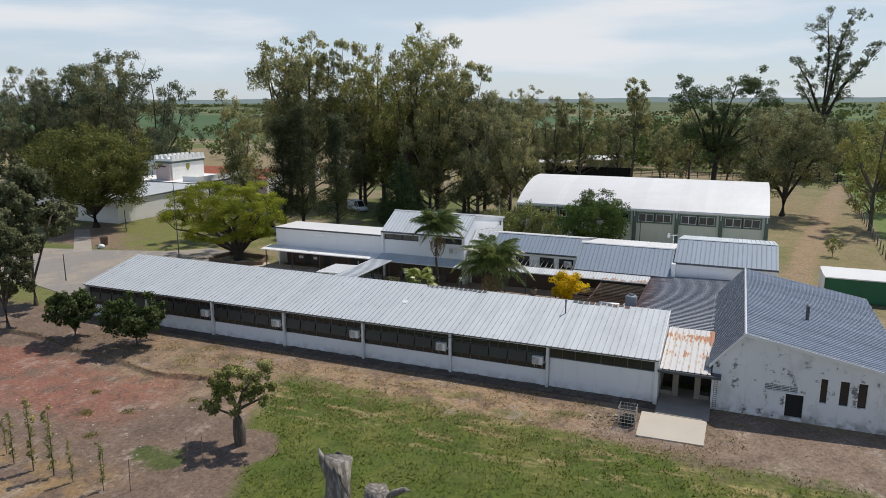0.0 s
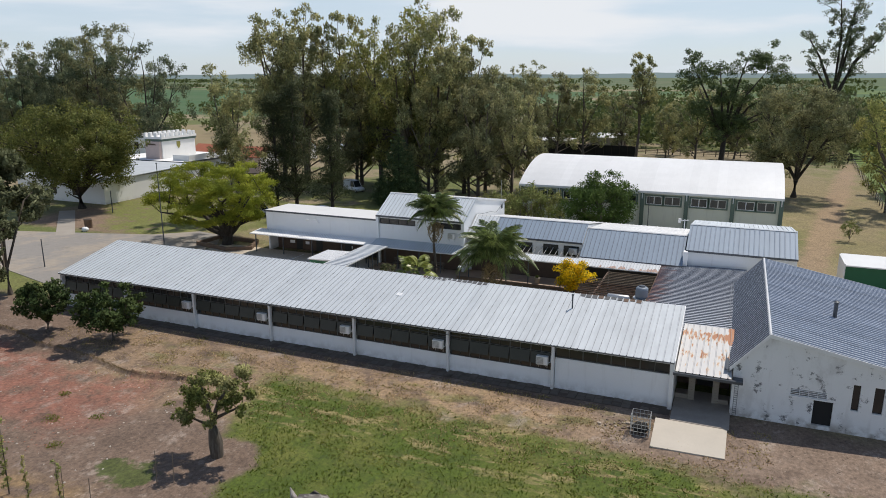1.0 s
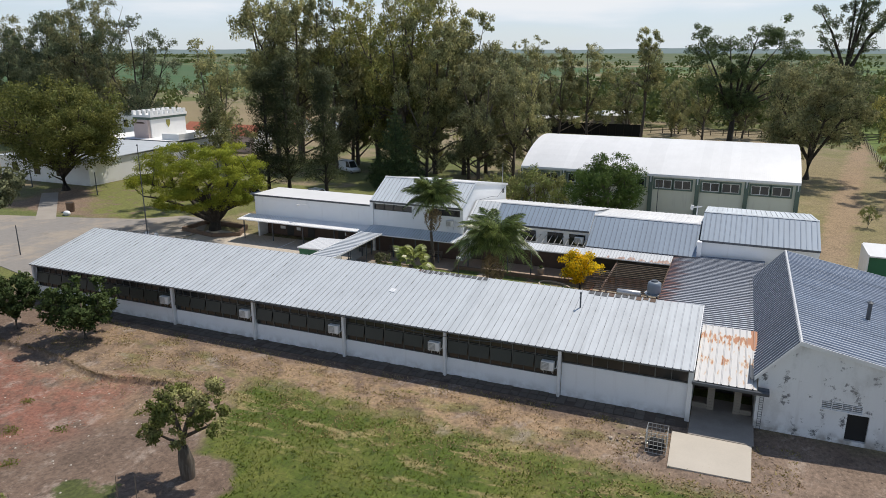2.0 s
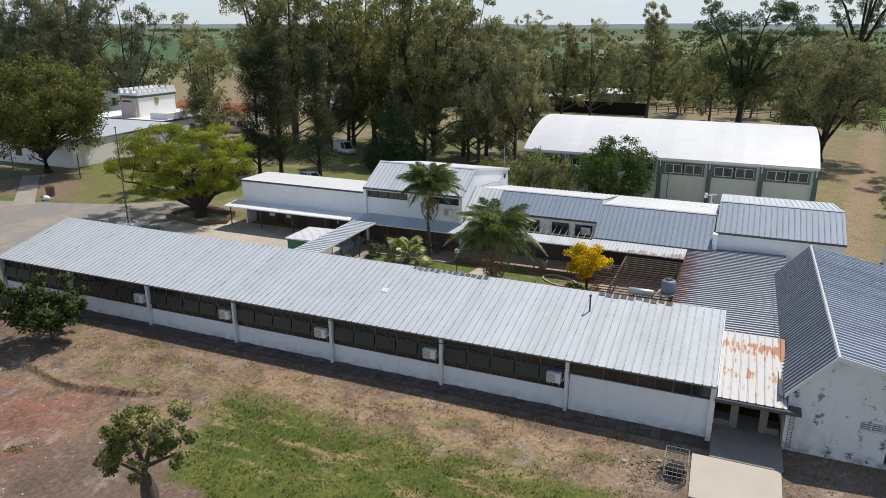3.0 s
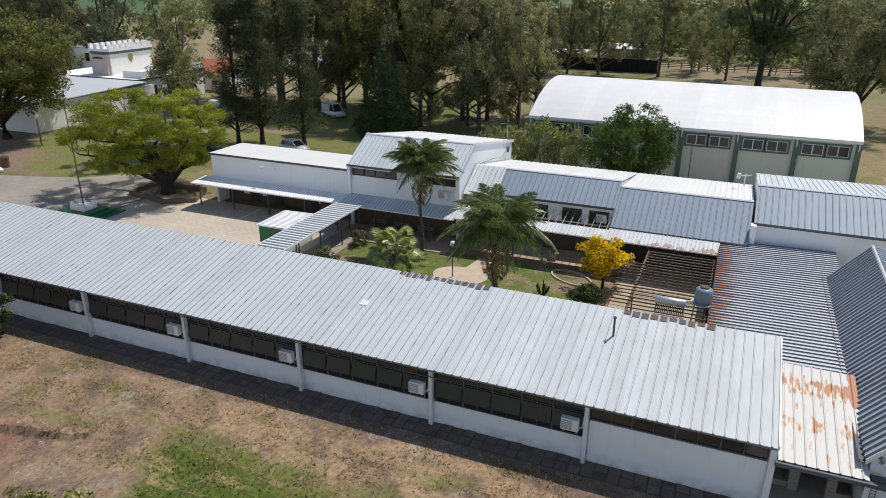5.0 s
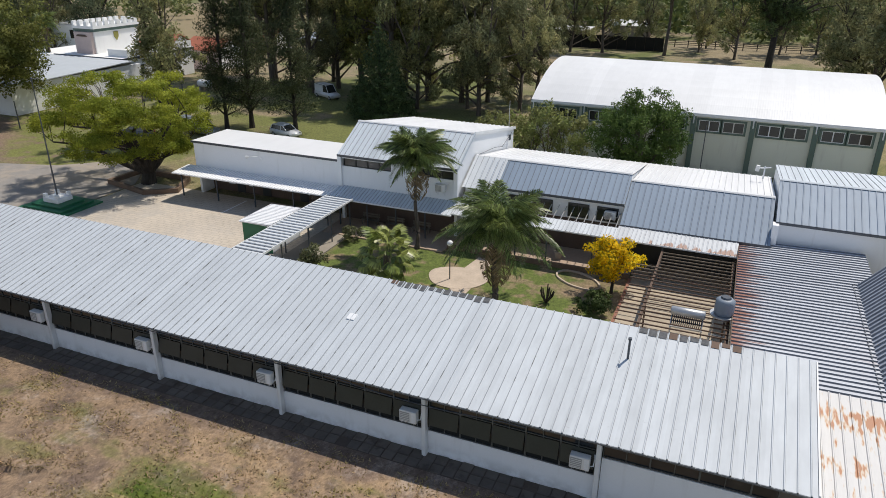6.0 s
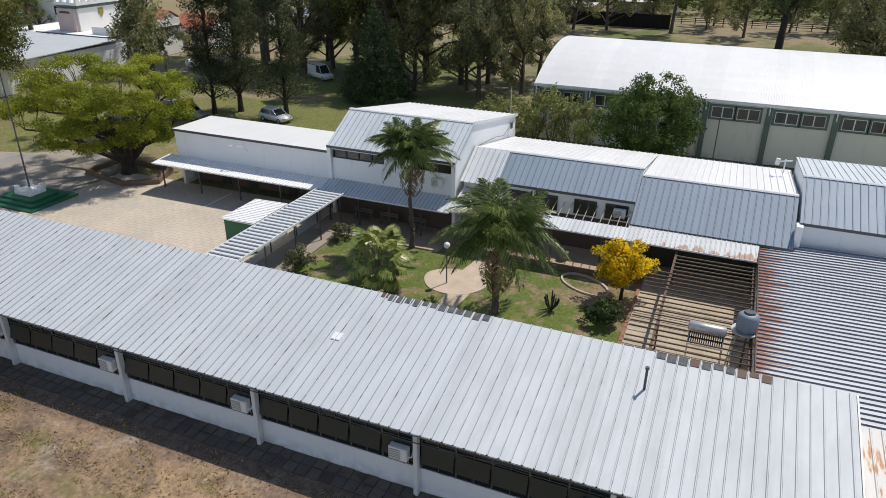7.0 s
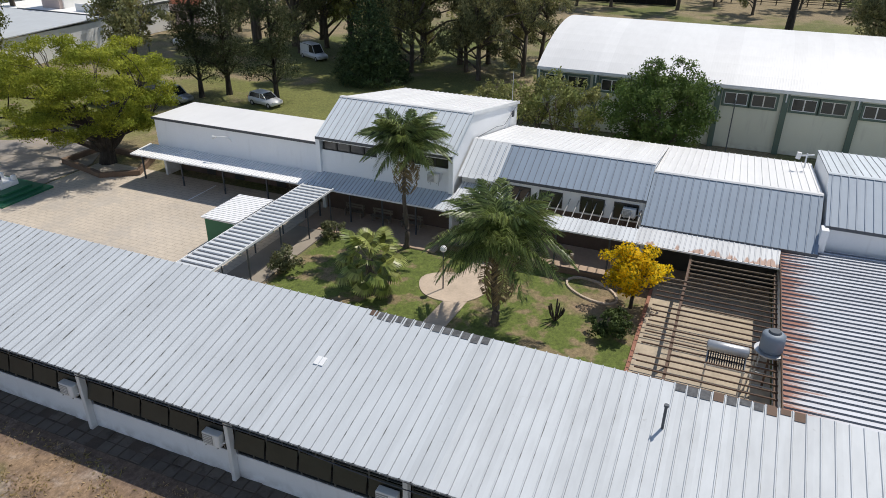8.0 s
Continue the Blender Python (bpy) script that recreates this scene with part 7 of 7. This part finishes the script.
def post(name, x, y, h, label, r=0.09, material="dark_metal"):
    t = root(name, (x, y, 0), label, "post", "posts round the grounds")
    part("shaft", tube((x, y, -0.2), (x, y, h), r, r * 0.7, 8), M[material], t)
    part("cap", tube((x, y, h + 0.002), (x, y, h + 0.08), r * 0.9, r * 0.5, 8), M[material], t)


post("post", -88.6, 81.4, 3.4, "dark post on the western lawn")
post("post", -103.5, 82.0, 3.4, "dark post on the western lawn")
post("post", -66.6, 87.2, 6.4, "dark pole beside the parked cars", 0.12)
post("post", -7.4, 92.0, 5.9, "thin dark pole before the gym", 0.06)
post("post", -21.6, 94.0, 5.9, "thin dark pole before the gym", 0.06)
post("post", -69.3, 54.0, 3.2, "dark post beside the drive", 0.07)


def wall_lamp():
    r = root("wall_lamp", (-43.3, 70.35, 4.4), "white floodlight on a bent wall arm", "lamp")
    bm = bmesh.new()
    limb(bm, [(-43.0, 70.39, 4.0), (-43.0, 70.1, 4.45), (-43.3, 69.8, 4.55), (-43.9, 69.7, 4.5)], [0.035] * 4, 6)
    part("arm", bm, M["trim_white"], r, "", True)
    part("head", tube((-44.15, 69.68, 4.44), (-43.9, 69.7, 4.5), 0.14, 0.07, 10), M["white_plastic"], r)


wall_lamp()


def antenna():
    r = root("roof_antenna", (-2.2, 80.4, 4.75), "small white antenna mast on the office roof", "antenna")
    part("mast", tube((-2.2, 80.4, 4.7), (-2.2, 80.4, 5.75), 0.06, 0.05, 8), M["trim_white"], r)
    part("arm", tube((-2.75, 80.3, 5.55), (-1.75, 80.45, 5.68), 0.05, 0.05, 8), M["trim_white"], r)
    part("dish", tube((-2.75, 80.25, 5.35), (-2.7, 80.25, 5.8), 0.16, 0.16, 10), M["white_plastic"], r)
    a = root("hall_antenna", (-24.6, 84.0, 5.8), "thin antenna rod on the hall roof", "antenna")
    part("rod", tube((-24.6, 84.0, 5.85), (-24.6, 84.0, 8.4), 0.03, 0.02, 6), M["steel"], a)
    part("box", soft_bx(-24.145, -24.02, 82.6, 82.95, 5.0, 5.5, 0.02, 1), M["dark_metal"], a)
    bm = bmesh.new()
    limb(bm, [(-24.1, 83.4, 5.6), (-24.09, 80.6, 4.9), (-24.08, 78.5, 5.35), (-24.08, 74.5, 5.75), (-24.08, 71.2, 4.3)], [0.022] * 5, 5)
    part("cable", bm, M["dark_metal"], a)


antenna()


def green_shed():
    r = root("green_shed", (19.5, 81, 0), "low shed with green front and white roof", "shed")
    x0, x1, y0, y1, h = 13.4, 27.0, 78.8, 83.0, 2.75
    part("front_wall", bx(x0 + 0.12, x1, y0, y0 + 0.12, 0, h - 0.25), M["green_paint"], r, "dark green front wall")
    part("end_wall", bx(x0, x0 + 0.118, y0 - 0.3, y1, 0, h), M["trim_white"], r, "white end wall")
    part("end_wall", bx(x1 - 0.12, x1, y0 + 0.12, y1, 0, h - 0.3), M["trim_white"], r)
    part("back_wall", bx(x0 + 0.12, x1 - 0.12, y1 - 0.12, y1, 0, h - 0.3), M["trim_white"], r)
    part("roof", prism([(y0 - 0.35, h - 0.24), (y1 + 0.1, h - 0.05), (y1 + 0.1, h + 0.05), (y0 - 0.35, h - 0.12)], x0 + 0.12, x1 + 0.1), M["roof_white"], r)


green_shed()


# ---- white buildings in the west ----
def castle():
    r = root("castle_house", (-103, 100, 0), "white flat-roofed house with a battlemented tower", "building")
    part("low_wall", bx(-116, -95.2, 86.0, 86.3, 0, 3.9), M["far_wall"], r)
    part("low_wall", bx(-95.5, -95.2, 86.3, 109.2, 0, 3.9), M["far_wall"], r)
    part("low_wall", bx(-116, -115.7, 86.3, 109.2, 0, 3.9), M["far_wall"], r)
    part("roof", prism([(85.7, 4.02), (107.5, 4.5), (107.5, 4.38), (85.7, 3.9)], -116.3, -94.9), M["roof_light"], r, "pale grey low roof")
    part("upper_wall", bx(-112, -97.5, 109.6, 124.0, 0, 4.5), M["far_wall"], r)
    part("upper_wall", bx(-140, -123, 124.2, 136.0, 0, 7.0), M["far_wall"], r)
    part("upper_wall", bx(-122.98, -112.02, 110.6, 124.0, 0, 3.9), M["far_wall"], r)
    part("terrace_slab", bx(-112.3, -97.3, 107.6, 124.2, 4.505, 4.66), M["far_wall"], r, "white flat roof slab")
    part("parapet", bx(-101.5, -97.4, 108.9, 109.15, 4.665, 5.8), M["far_wall"], r)
    part("parapet", bx(-97.65, -97.4, 109.16, 123.9, 4.665, 5.8), M["far_wall"], r)
    part("roof_edge", bx(-112.3, -97.3, 107.5, 107.595, 4.3, 4.66), M["dark_metal"], r)
    part("roof_edge", bx(-97.29, -97.2, 107.6, 124.2, 4.3, 4.66), M["dark_metal"], r)
    tower = part("tower", bx(-109.2, -105.05, 110.0, 119.4, 4.665, 8.2), M["far_wall"], r)
    part("band", bx(-109.4, -104.85, 109.8, 119.6, 8.205, 8.65), M["gym_green"], tower, "dark cornice band")
    part("tower_top", bx(-109.5, -104.75, 109.7, 119.7, 8.655, 9.1), M["far_wall"], tower)
    for k in range(8):
        y = 109.75 + k * 1.28
        part("merlon", bx(-105.2, -104.77, y, y + 0.7, 9.105, 9.85), M["far_wall"], tower)
        part("merlon", bx(-109.48, -109.05, y, y + 0.7, 9.105, 9.85), M["far_wall"], tower)
    for k in range(2):
        x = -108.3 + k * 1.5
        part("merlon", bx(x, x + 0.7, 109.72, 110.15, 9.105, 9.85), M["far_wall"], tower)
        part("merlon", bx(x, x + 0.7, 119.25, 119.68, 9.105, 9.85), M["far_wall"], tower)
    shield = prism([(114.0, 7.9), (115.0, 7.9), (115.0, 7.1), (114.5, 6.4), (114.0, 7.1)], -105.045, -104.97)
    part("shield", shield, M["shield"], tower, "olive wall shield")
    part("chimney_hood", prism([(-108.5, 7.45), (-106.0, 7.45), (-106.4, 7.75), (-108.1, 7.75)], 109.30, 109.395, "y"), M["brick_dark"], tower)
    part("chimney_breast", bx(-109.0, -105.3, 109.4, 109.99, 4.67, 8.15), M["blush"], tower, "pinkish chimney breast")
    for k in range(3):
        part("window", bx(-97.49, -97.45, 111.0 + 3.6 * k, 112.2 + 3.6 * k, 1.6, 3.2), M["glass"], r)
        part("window", bx(-138.5 + 5.6 * k, -137.3 + 5.6 * k, 124.13, 124.17, 4.6, 6.2), M["glass"], r)
        part("window", bx(-113.0 + 5.2 * k, -111.6 + 5.2 * k, 85.94, 85.98, 1.2, 2.8), M["glass"], r)


M["shield"] = plain("olive_paint", (0.28, 0.26, 0.06), 0.6)
M["blush"] = plain("pinkish_plaster", (0.56, 0.45, 0.42), 0.8)
castle()


def red_house(x0, x1, y0, y1, h, label):
    r = root("red_roofed_house", ((x0 + x1) / 2, (y0 + y1) / 2, 0), label, "house", "red-roofed houses")
    ym = (y0 + y1) / 2
    part("wall", bx(x0, x1, y0, y0 + 0.25, 0, h), M["blush"], r)
    part("wall", bx(x0, x1, y1 - 0.25, y1, 0, h), M["blush"], r)
    gable = [(y0 + 0.25, 0), (y1 - 0.25, 0), (y1 - 0.25, h), (ym, h + 1.6), (y0 + 0.25, h)]
    part("gable", prism(gable, x0, x0 + 0.25), M["far_wall"], r)
    part("gable", prism(gable, x1 - 0.25, x1), M["far_wall"], r)
    roof = part("roof", prism([(y0 - 0.4, h - 0.1), (ym, h + 1.75), (y1 + 0.4, h - 0.1), (y1 + 0.4, h + 0.02), (ym, h + 1.9), (y0 - 0.4, h + 0.02)], x0 - 0.3, x1 + 0.3), M["terracotta"], r, "red tiled roof")
    n = round((x1 - x0 + 0.6) / 0.55)
    for k in range(n):
        x = x0 - 0.3 + 0.55 * k
        part("tile_course", tube((x + 0.2, y0 - 0.38, h + 0.03), (x + 0.2, ym, h + 1.9), 0.08, 0.08, 5), M["terracotta"], roof)
    for x in (x0 + 1.2, (x0 + x1) / 2, x1 - 2.2):
        w = part("window", bx(x, x + 1.2, y0 - 0.03, y0 - 0.005, 1.1, 2.3), M["glass"], r)
        part("window_frame", bx(x - 0.06, x + 1.26, y0 - 0.06, y0 - 0.035, 1.02, 1.1), M["trim_white"], w)


red_house(-102.7, -94.7, 127.6, 134.5, 3.6, "small pink house with a red tiled roof")
red_house(-117.0, -109.0, 131.0, 137.0, 3.4, "house with a red tiled roof behind the tower")
red_house(-107.0, -99.5, 152.0, 158.0, 3.2, "house with a red roof among the trees")


def gas_tank(x, y):
    r = root("gas_tank", (x, y, 0), "white horizontal gas tank on two cradles", "tank")
    bm = bmesh.new()
    limb(bm, [(x + f, y, 1.0) for f in (-1.35, -1.25, -1.0, 1.0, 1.25, 1.35)], [0.1, 0.42, 0.6, 0.6, 0.42, 0.1], 16)
    part("vessel", bm, M["trim_white"], r, "", True)
    for f in (-0.7, 0.7):
        part("cradle", prism([(y - 0.45, -0.1), (y + 0.45, -0.1), (y + 0.5, 0.62), (y - 0.5, 0.62)], x + f - 0.1, x + f + 0.1), M["concrete"], r)


gas_tank(-84.8, 111.8)


def wood_shelter():
    r = root("shelter", (-90, 156, 0), "open shelter with a dark sloping metal roof", "shelter")
    part("roof", prism([(152.5, 3.0), (159, 3.8), (159, 3.9), (152.5, 3.12)], -95, -85.5), M["roof_slate"], r)
    for x in (-94.7, -85.9):
        for y in (152.8, 158.6):
            part("post", tube((x, y, -0.1), (x, y, 3.0 + 0.12 * (y - 152.5)), 0.1, 0.1, 6), M["bark_dark"], r)
    part("back_wall", bx(-94.9, -85.6, 158.7, 158.9, 0, 3.7), M["far_wall"], r)


wood_shelter()


def far_sheds():
    r = root("far_shed", (-34, 218, 0), "pale barrel-roofed shed far behind the gym", "shed")
    arc = [(214 + 8 * k / 10, 2.9 + 1.1 * (1 - (2 * k / 10 - 1) ** 2)) for k in range(11)]
    part("roof", prism(arc + [(y, z - 0.15) for y, z in arc[::-1]], -39.5, -29), M["roof_white"], r)
    part("wall", bx(-39.3, -29.2, 214.3, 214.6, 0, 2.95), M["concrete"], r)
    part("end_wall", prism([(214.6, 0), (221.5, 0)] + [(y, z - 0.2) for y, z in arc[::-1] if 214.6 <= y <= 221.5], -29.5, -29.2), M["brick_dark"], r)
    f = root("dark_fence", (-38, 189, 0), "long dark screen fence before the shed", "fence")
    for k in range(14):
        part("panel", bx(-51 + k * 2.05, -51 + k * 2.05 + 2.0, 189.0, 189.1, 0.0, 3.0), M["net_black"], f)
        part("post", bx(-51 + k * 2.05 - 0.06, -51 + k * 2.05 + 0.06, 189.11, 189.25, -0.1, 3.2), M["iron_brown"], f)
    s = root("low_shed", (-47, 199, 0), "low shed with a pinkish flat roof", "shed")
    part("roof", prism([(196, 3.0), (202, 3.4), (202, 3.5), (196, 3.12)], -54, -40.5), M["roof_porch"], s)
    part("wall", bx(-53.8, -40.7, 196.4, 196.6, 0, 3.0), M["brick_dark"], s)


far_sheds()


def track_fence():
    r = root("farm_gate", (27.5, 198, 0), "dark wooden farm gate across the track", "gate")
    for k in range(5):
        part("rail", bx(23.5, 31.5, 198.0, 198.1, 0.4 + 0.38 * k, 0.55 + 0.38 * k), M["bark_dark"], r)
    for x in (23.4, 27.5, 31.6):
        part("post", bx(x - 0.15, x + 0.15, 198.11, 198.4, -0.2, 2.5), M["bark_dark"], r)
    f = root("rail_fence", (-5, 205, 0), "long dark rail fence beyond the gym", "fence")
    for k in range(16):
        part("post", bx(-24.1 + 3 * k, -23.9 + 3 * k, 200.11, 200.3, -0.2, 1.5), M["bark_dark"], f)
    for z in (0.5, 0.9, 1.3):
        part("rail", bx(-24, 22, 200.0, 200.1, z, z + 0.12), M["bark_dark"], f)


track_fence()


def west_path():
    path = tagged(part("path", prism([(-97.6, 79.0), (-95.7, 80.4), (-80.6, 67.6), (-82.4, 66.0)], -0.3, 0.004, "z"), M["path_pale"]), "pale paved footpath across the bare earth", "path", kind="structure")
    return path


M["path_pale"] = plain("pale_footpath", (0.34, 0.305, 0.265), 0.9, 0, 0.14, 0.6, 8.0, 0.2)
west_path()


def drum_planter(x, y):
    r = root("drum_planter", (x, y, 0), "brown round concrete planter beside the drive", "planter")
    bm = bmesh.new()
    limb(bm, [(x, y, -0.1), (x, y, 0.1), (x, y, 1.1), (x, y, 1.2)], [0.50, 0.52, 0.56, 0.60], 18)
    part("drum", bm, M["planter"], r, "", True)
    part("soil", tube((x, y, 1.205), (x, y, 1.24), 0.50, 0.44, 16), M["clod_dark"], r, "dark soil")


M["clod_dark"] = plain("dark_soil", (0.06, 0.045, 0.035), 0.95, 0, 0.3)
drum_planter(-82.6, 71.6)


def painted_stone(x, y):
    r = root("painted_stone", (x, y, 0), "white painted stone at the drive's edge", "stone")
    bm = bmesh.new()
    bmesh.ops.create_icosphere(bm, subdivisions=2, radius=0.5, matrix=Matrix.Translation((x, y, 0.2)) @ Matrix.Diagonal((1.1, 0.8, 0.8, 1)))
    for v in bm.verts:
        v.co += Vector((1, 0.6, 0.8)) * 0.14 * noise.noise(v.co * 2.5)
    part("stone", bm, M["trim_white"], r, "", True)


painted_stone(-81.1, 69.7)


def track_wire_fence():
    r = root("wire_fence", (25, 140, 0), "wooden post and wire fence along the dirt track", "fence")
    for k in range(30):
        x, y = 22.9 + 0.185 * k, 97 + 3.4 * k
        part("post", tube((x, y, -0.2), (x + 0.04 * math.sin(k * 2.1), y, 1.35), 0.09, 0.075, 6), M["wood_weathered"], r)
    for z in (0.45, 0.85, 1.25):
        part("wire", tube((22.9, 97, z), (22.9 + 0.185 * 29, 97 + 3.4 * 29, z), 0.012, 0.012, 4), M["steel"], r)


track_wire_fence()


def notice_boards():
    for x, w in ((-48.1, 0.7), (-45.9, 0.55), (-44.2, 0.6), (-39.8, 0.7)):
        r = root("notice_board", (x, 72.19, 0.8), "small white notice board on the brick wall", "notice board", "notice boards under the canopy")
        part("board", bx(x - w / 2, x + w / 2, 72.165, 72.195, 0.75, 1.10), M["trim_white"], r)
        part("frame", bx(x - w / 2 - 0.03, x + w / 2 + 0.03, 72.15, 72.164, 0.72, 0.75), M["dark_metal"], r)


notice_boards()
tagged(part("court_line", prism([(-45.19, 66.8), (-45.07, 66.8), (-45.07, 70.3), (-45.19, 70.3)], 0.0, 0.036, "z"), M["trim_white"]), "white painted line on the yard", "line", kind="structure")


# ---- scattered bits ----
def rubble():
    """Stones and broken tile on the bare ground."""
    rng = np.random.default_rng(201)
    base = np.array([(-1, -1, -0.4), (1, -0.8, -0.5), (0.9, 1, -0.4), (-0.8, 0.9, -0.5), (-0.6, -0.5, 0.6), (0.5, -0.6, 0.7), (0.6, 0.5, 0.5), (-0.5, 0.6, 0.65)])
    faces = [(0, 3, 2, 1), (4, 5, 6, 7), (0, 1, 5, 4), (1, 2, 6, 5), (2, 3, 7, 6), (3, 0, 4, 7)]
    for name, mat_name, n, x0, x1, y0, y1, big, label in (("red_rubble", "brick_red", 800, -60, -33, 25, 36, 0.05, "broken red brick scattered over the earth"), ("pale_rubble", "concrete_pale", 150, -60, -28, 23, 37, 0.045, "pale stones and mortar scattered over the earth"), ("clods", "clod", 90, -9, 16, 39.5, 43.6, 0.05, "dark clods of earth along the path")):
        verts, polys = [], []
        for k in range(n):
            s = big * rng.uniform(0.35, 1.5)
            a = rng.uniform(0, math.tau)
            c, t = math.cos(a), math.sin(a)
            x, y = rng.uniform(x0, x1), rng.uniform(y0, y1)
            p = base * s * rng.uniform(0.6, 1.3, (8, 3))
            g = ground_height(x, y) + 0.01
            verts += [(x + v[0] * c - v[1] * t, y + v[0] * t + v[1] * c, v[2] * 0.6 + g) for v in p]
            polys += [tuple(8 * k + j for j in f) for f in faces]
        me = bpy.data.meshes.new(name)
        me.from_pydata(verts, [], polys)
        me.materials.append(M[mat_name])
        tagged(new(name, me), label, "rubble", kind="stuff")


M["clod"] = plain("dark_earth", (0.20, 0.145, 0.11), 0.95, 0, 0.3)
rubble()


def weeds():
    rng = np.random.default_rng(211)
    spots = [((-36.5, 28.5), 0.8), ((-34.0, 29.8), 0.6), ((-31.0, 33.0), 0.5), ((-33.2, 26.0), 0.6), ((-39.0, 31.5), 0.5)]
    pts = np.concatenate([clump_points(rng, [((x, y, ground_height(x, y) + 0.05), (s, s * 0.8, 0.22))], int(260 * s)) for (x, y), s in spots])
    tagged(new("weeds", quads_mesh("weeds", leaves(rng, pts, 0.16, -0.6, 0.3), M["grass"])), "low green weeds on bare earth", "weeds", kind="stuff")


weeds()


def stakes():
    for k, (x, y) in enumerate([(-24.6, 25.3), (-23.7, 25.6), (-27.9, 22.3), (-25.6, 22.0)]):
        r = root("stake", (x, y, 0), "thin grey stake in the bare earth", "stake", "stakes by the young poplars")
        part("rod", tube((x, y, -0.2), (x + 0.1, y, 1.9), 0.025, 0.02, 6), M["wood_weathered"], r)
        part("tip", tube((x + 0.1, y, 1.901), (x + 0.102, y, 1.95), 0.022, 0.004, 6), M["wood_weathered"], r)


stakes()


def earth_heap():
    """A low heap of broken earth beside the cage."""
    r = root("earth_heap", (-2.9, 41.6, 0), "low heap of broken earth and stones", "heap")
    rnd = random.Random(4)
    for k in range(26):
        bm = bmesh.new()
        s = rnd.uniform(0.06, 0.17)
        bmesh.ops.create_icosphere(bm, subdivisions=1, radius=s, matrix=Matrix.Translation((-2.9 + rnd.gauss(0, 0.55), 41.5 + rnd.gauss(0, 0.45), rnd.uniform(-0.06, 0.02))) @ Matrix.Diagonal((1, 0.8, 0.6, 1)))
        for v in bm.verts:
            v.co += Vector((1, 0.5, 0.6)) * 0.25 * s * noise.noise(v.co * 6)
        part("clod", bm, M["clod"] if k % 3 else M["path_earth"], r)


earth_heap()


def bank_fringe():
    """Dry grass hanging over the broken bank, added in a dark tone to draw the bank's shade line."""
    rng = np.random.default_rng(221)
    pts = []
    for x in np.arange(-58.0, -31.0, 0.035):
        ys = np.arange(35.2, 40.2, 0.12)
        drop = [ground_height(x, y + 0.12) - ground_height(x, y) for y in ys]
        if max(drop) > 0.08:
            y = ys[int(np.argmax(drop))] + 0.1
            pts.append((x + rng.normal() * 0.05, y + rng.normal() * 0.1, ground_height(x, y + 0.15) + 0.02))
    tagged(new("bank_grass", quads_mesh("bank_grass", leaves(rng, np.array(pts), 0.22, 0.3, 0.18), M["straw"])), "dark dry grass added for the shade line of the broken bank", "grass", kind="stuff")


M["straw"] = leaf_material("dark_bank_straw", (0.20, 0.15, 0.07), (0.12, 0.085, 0.045), 0.5, 0.1)
bank_fringe()
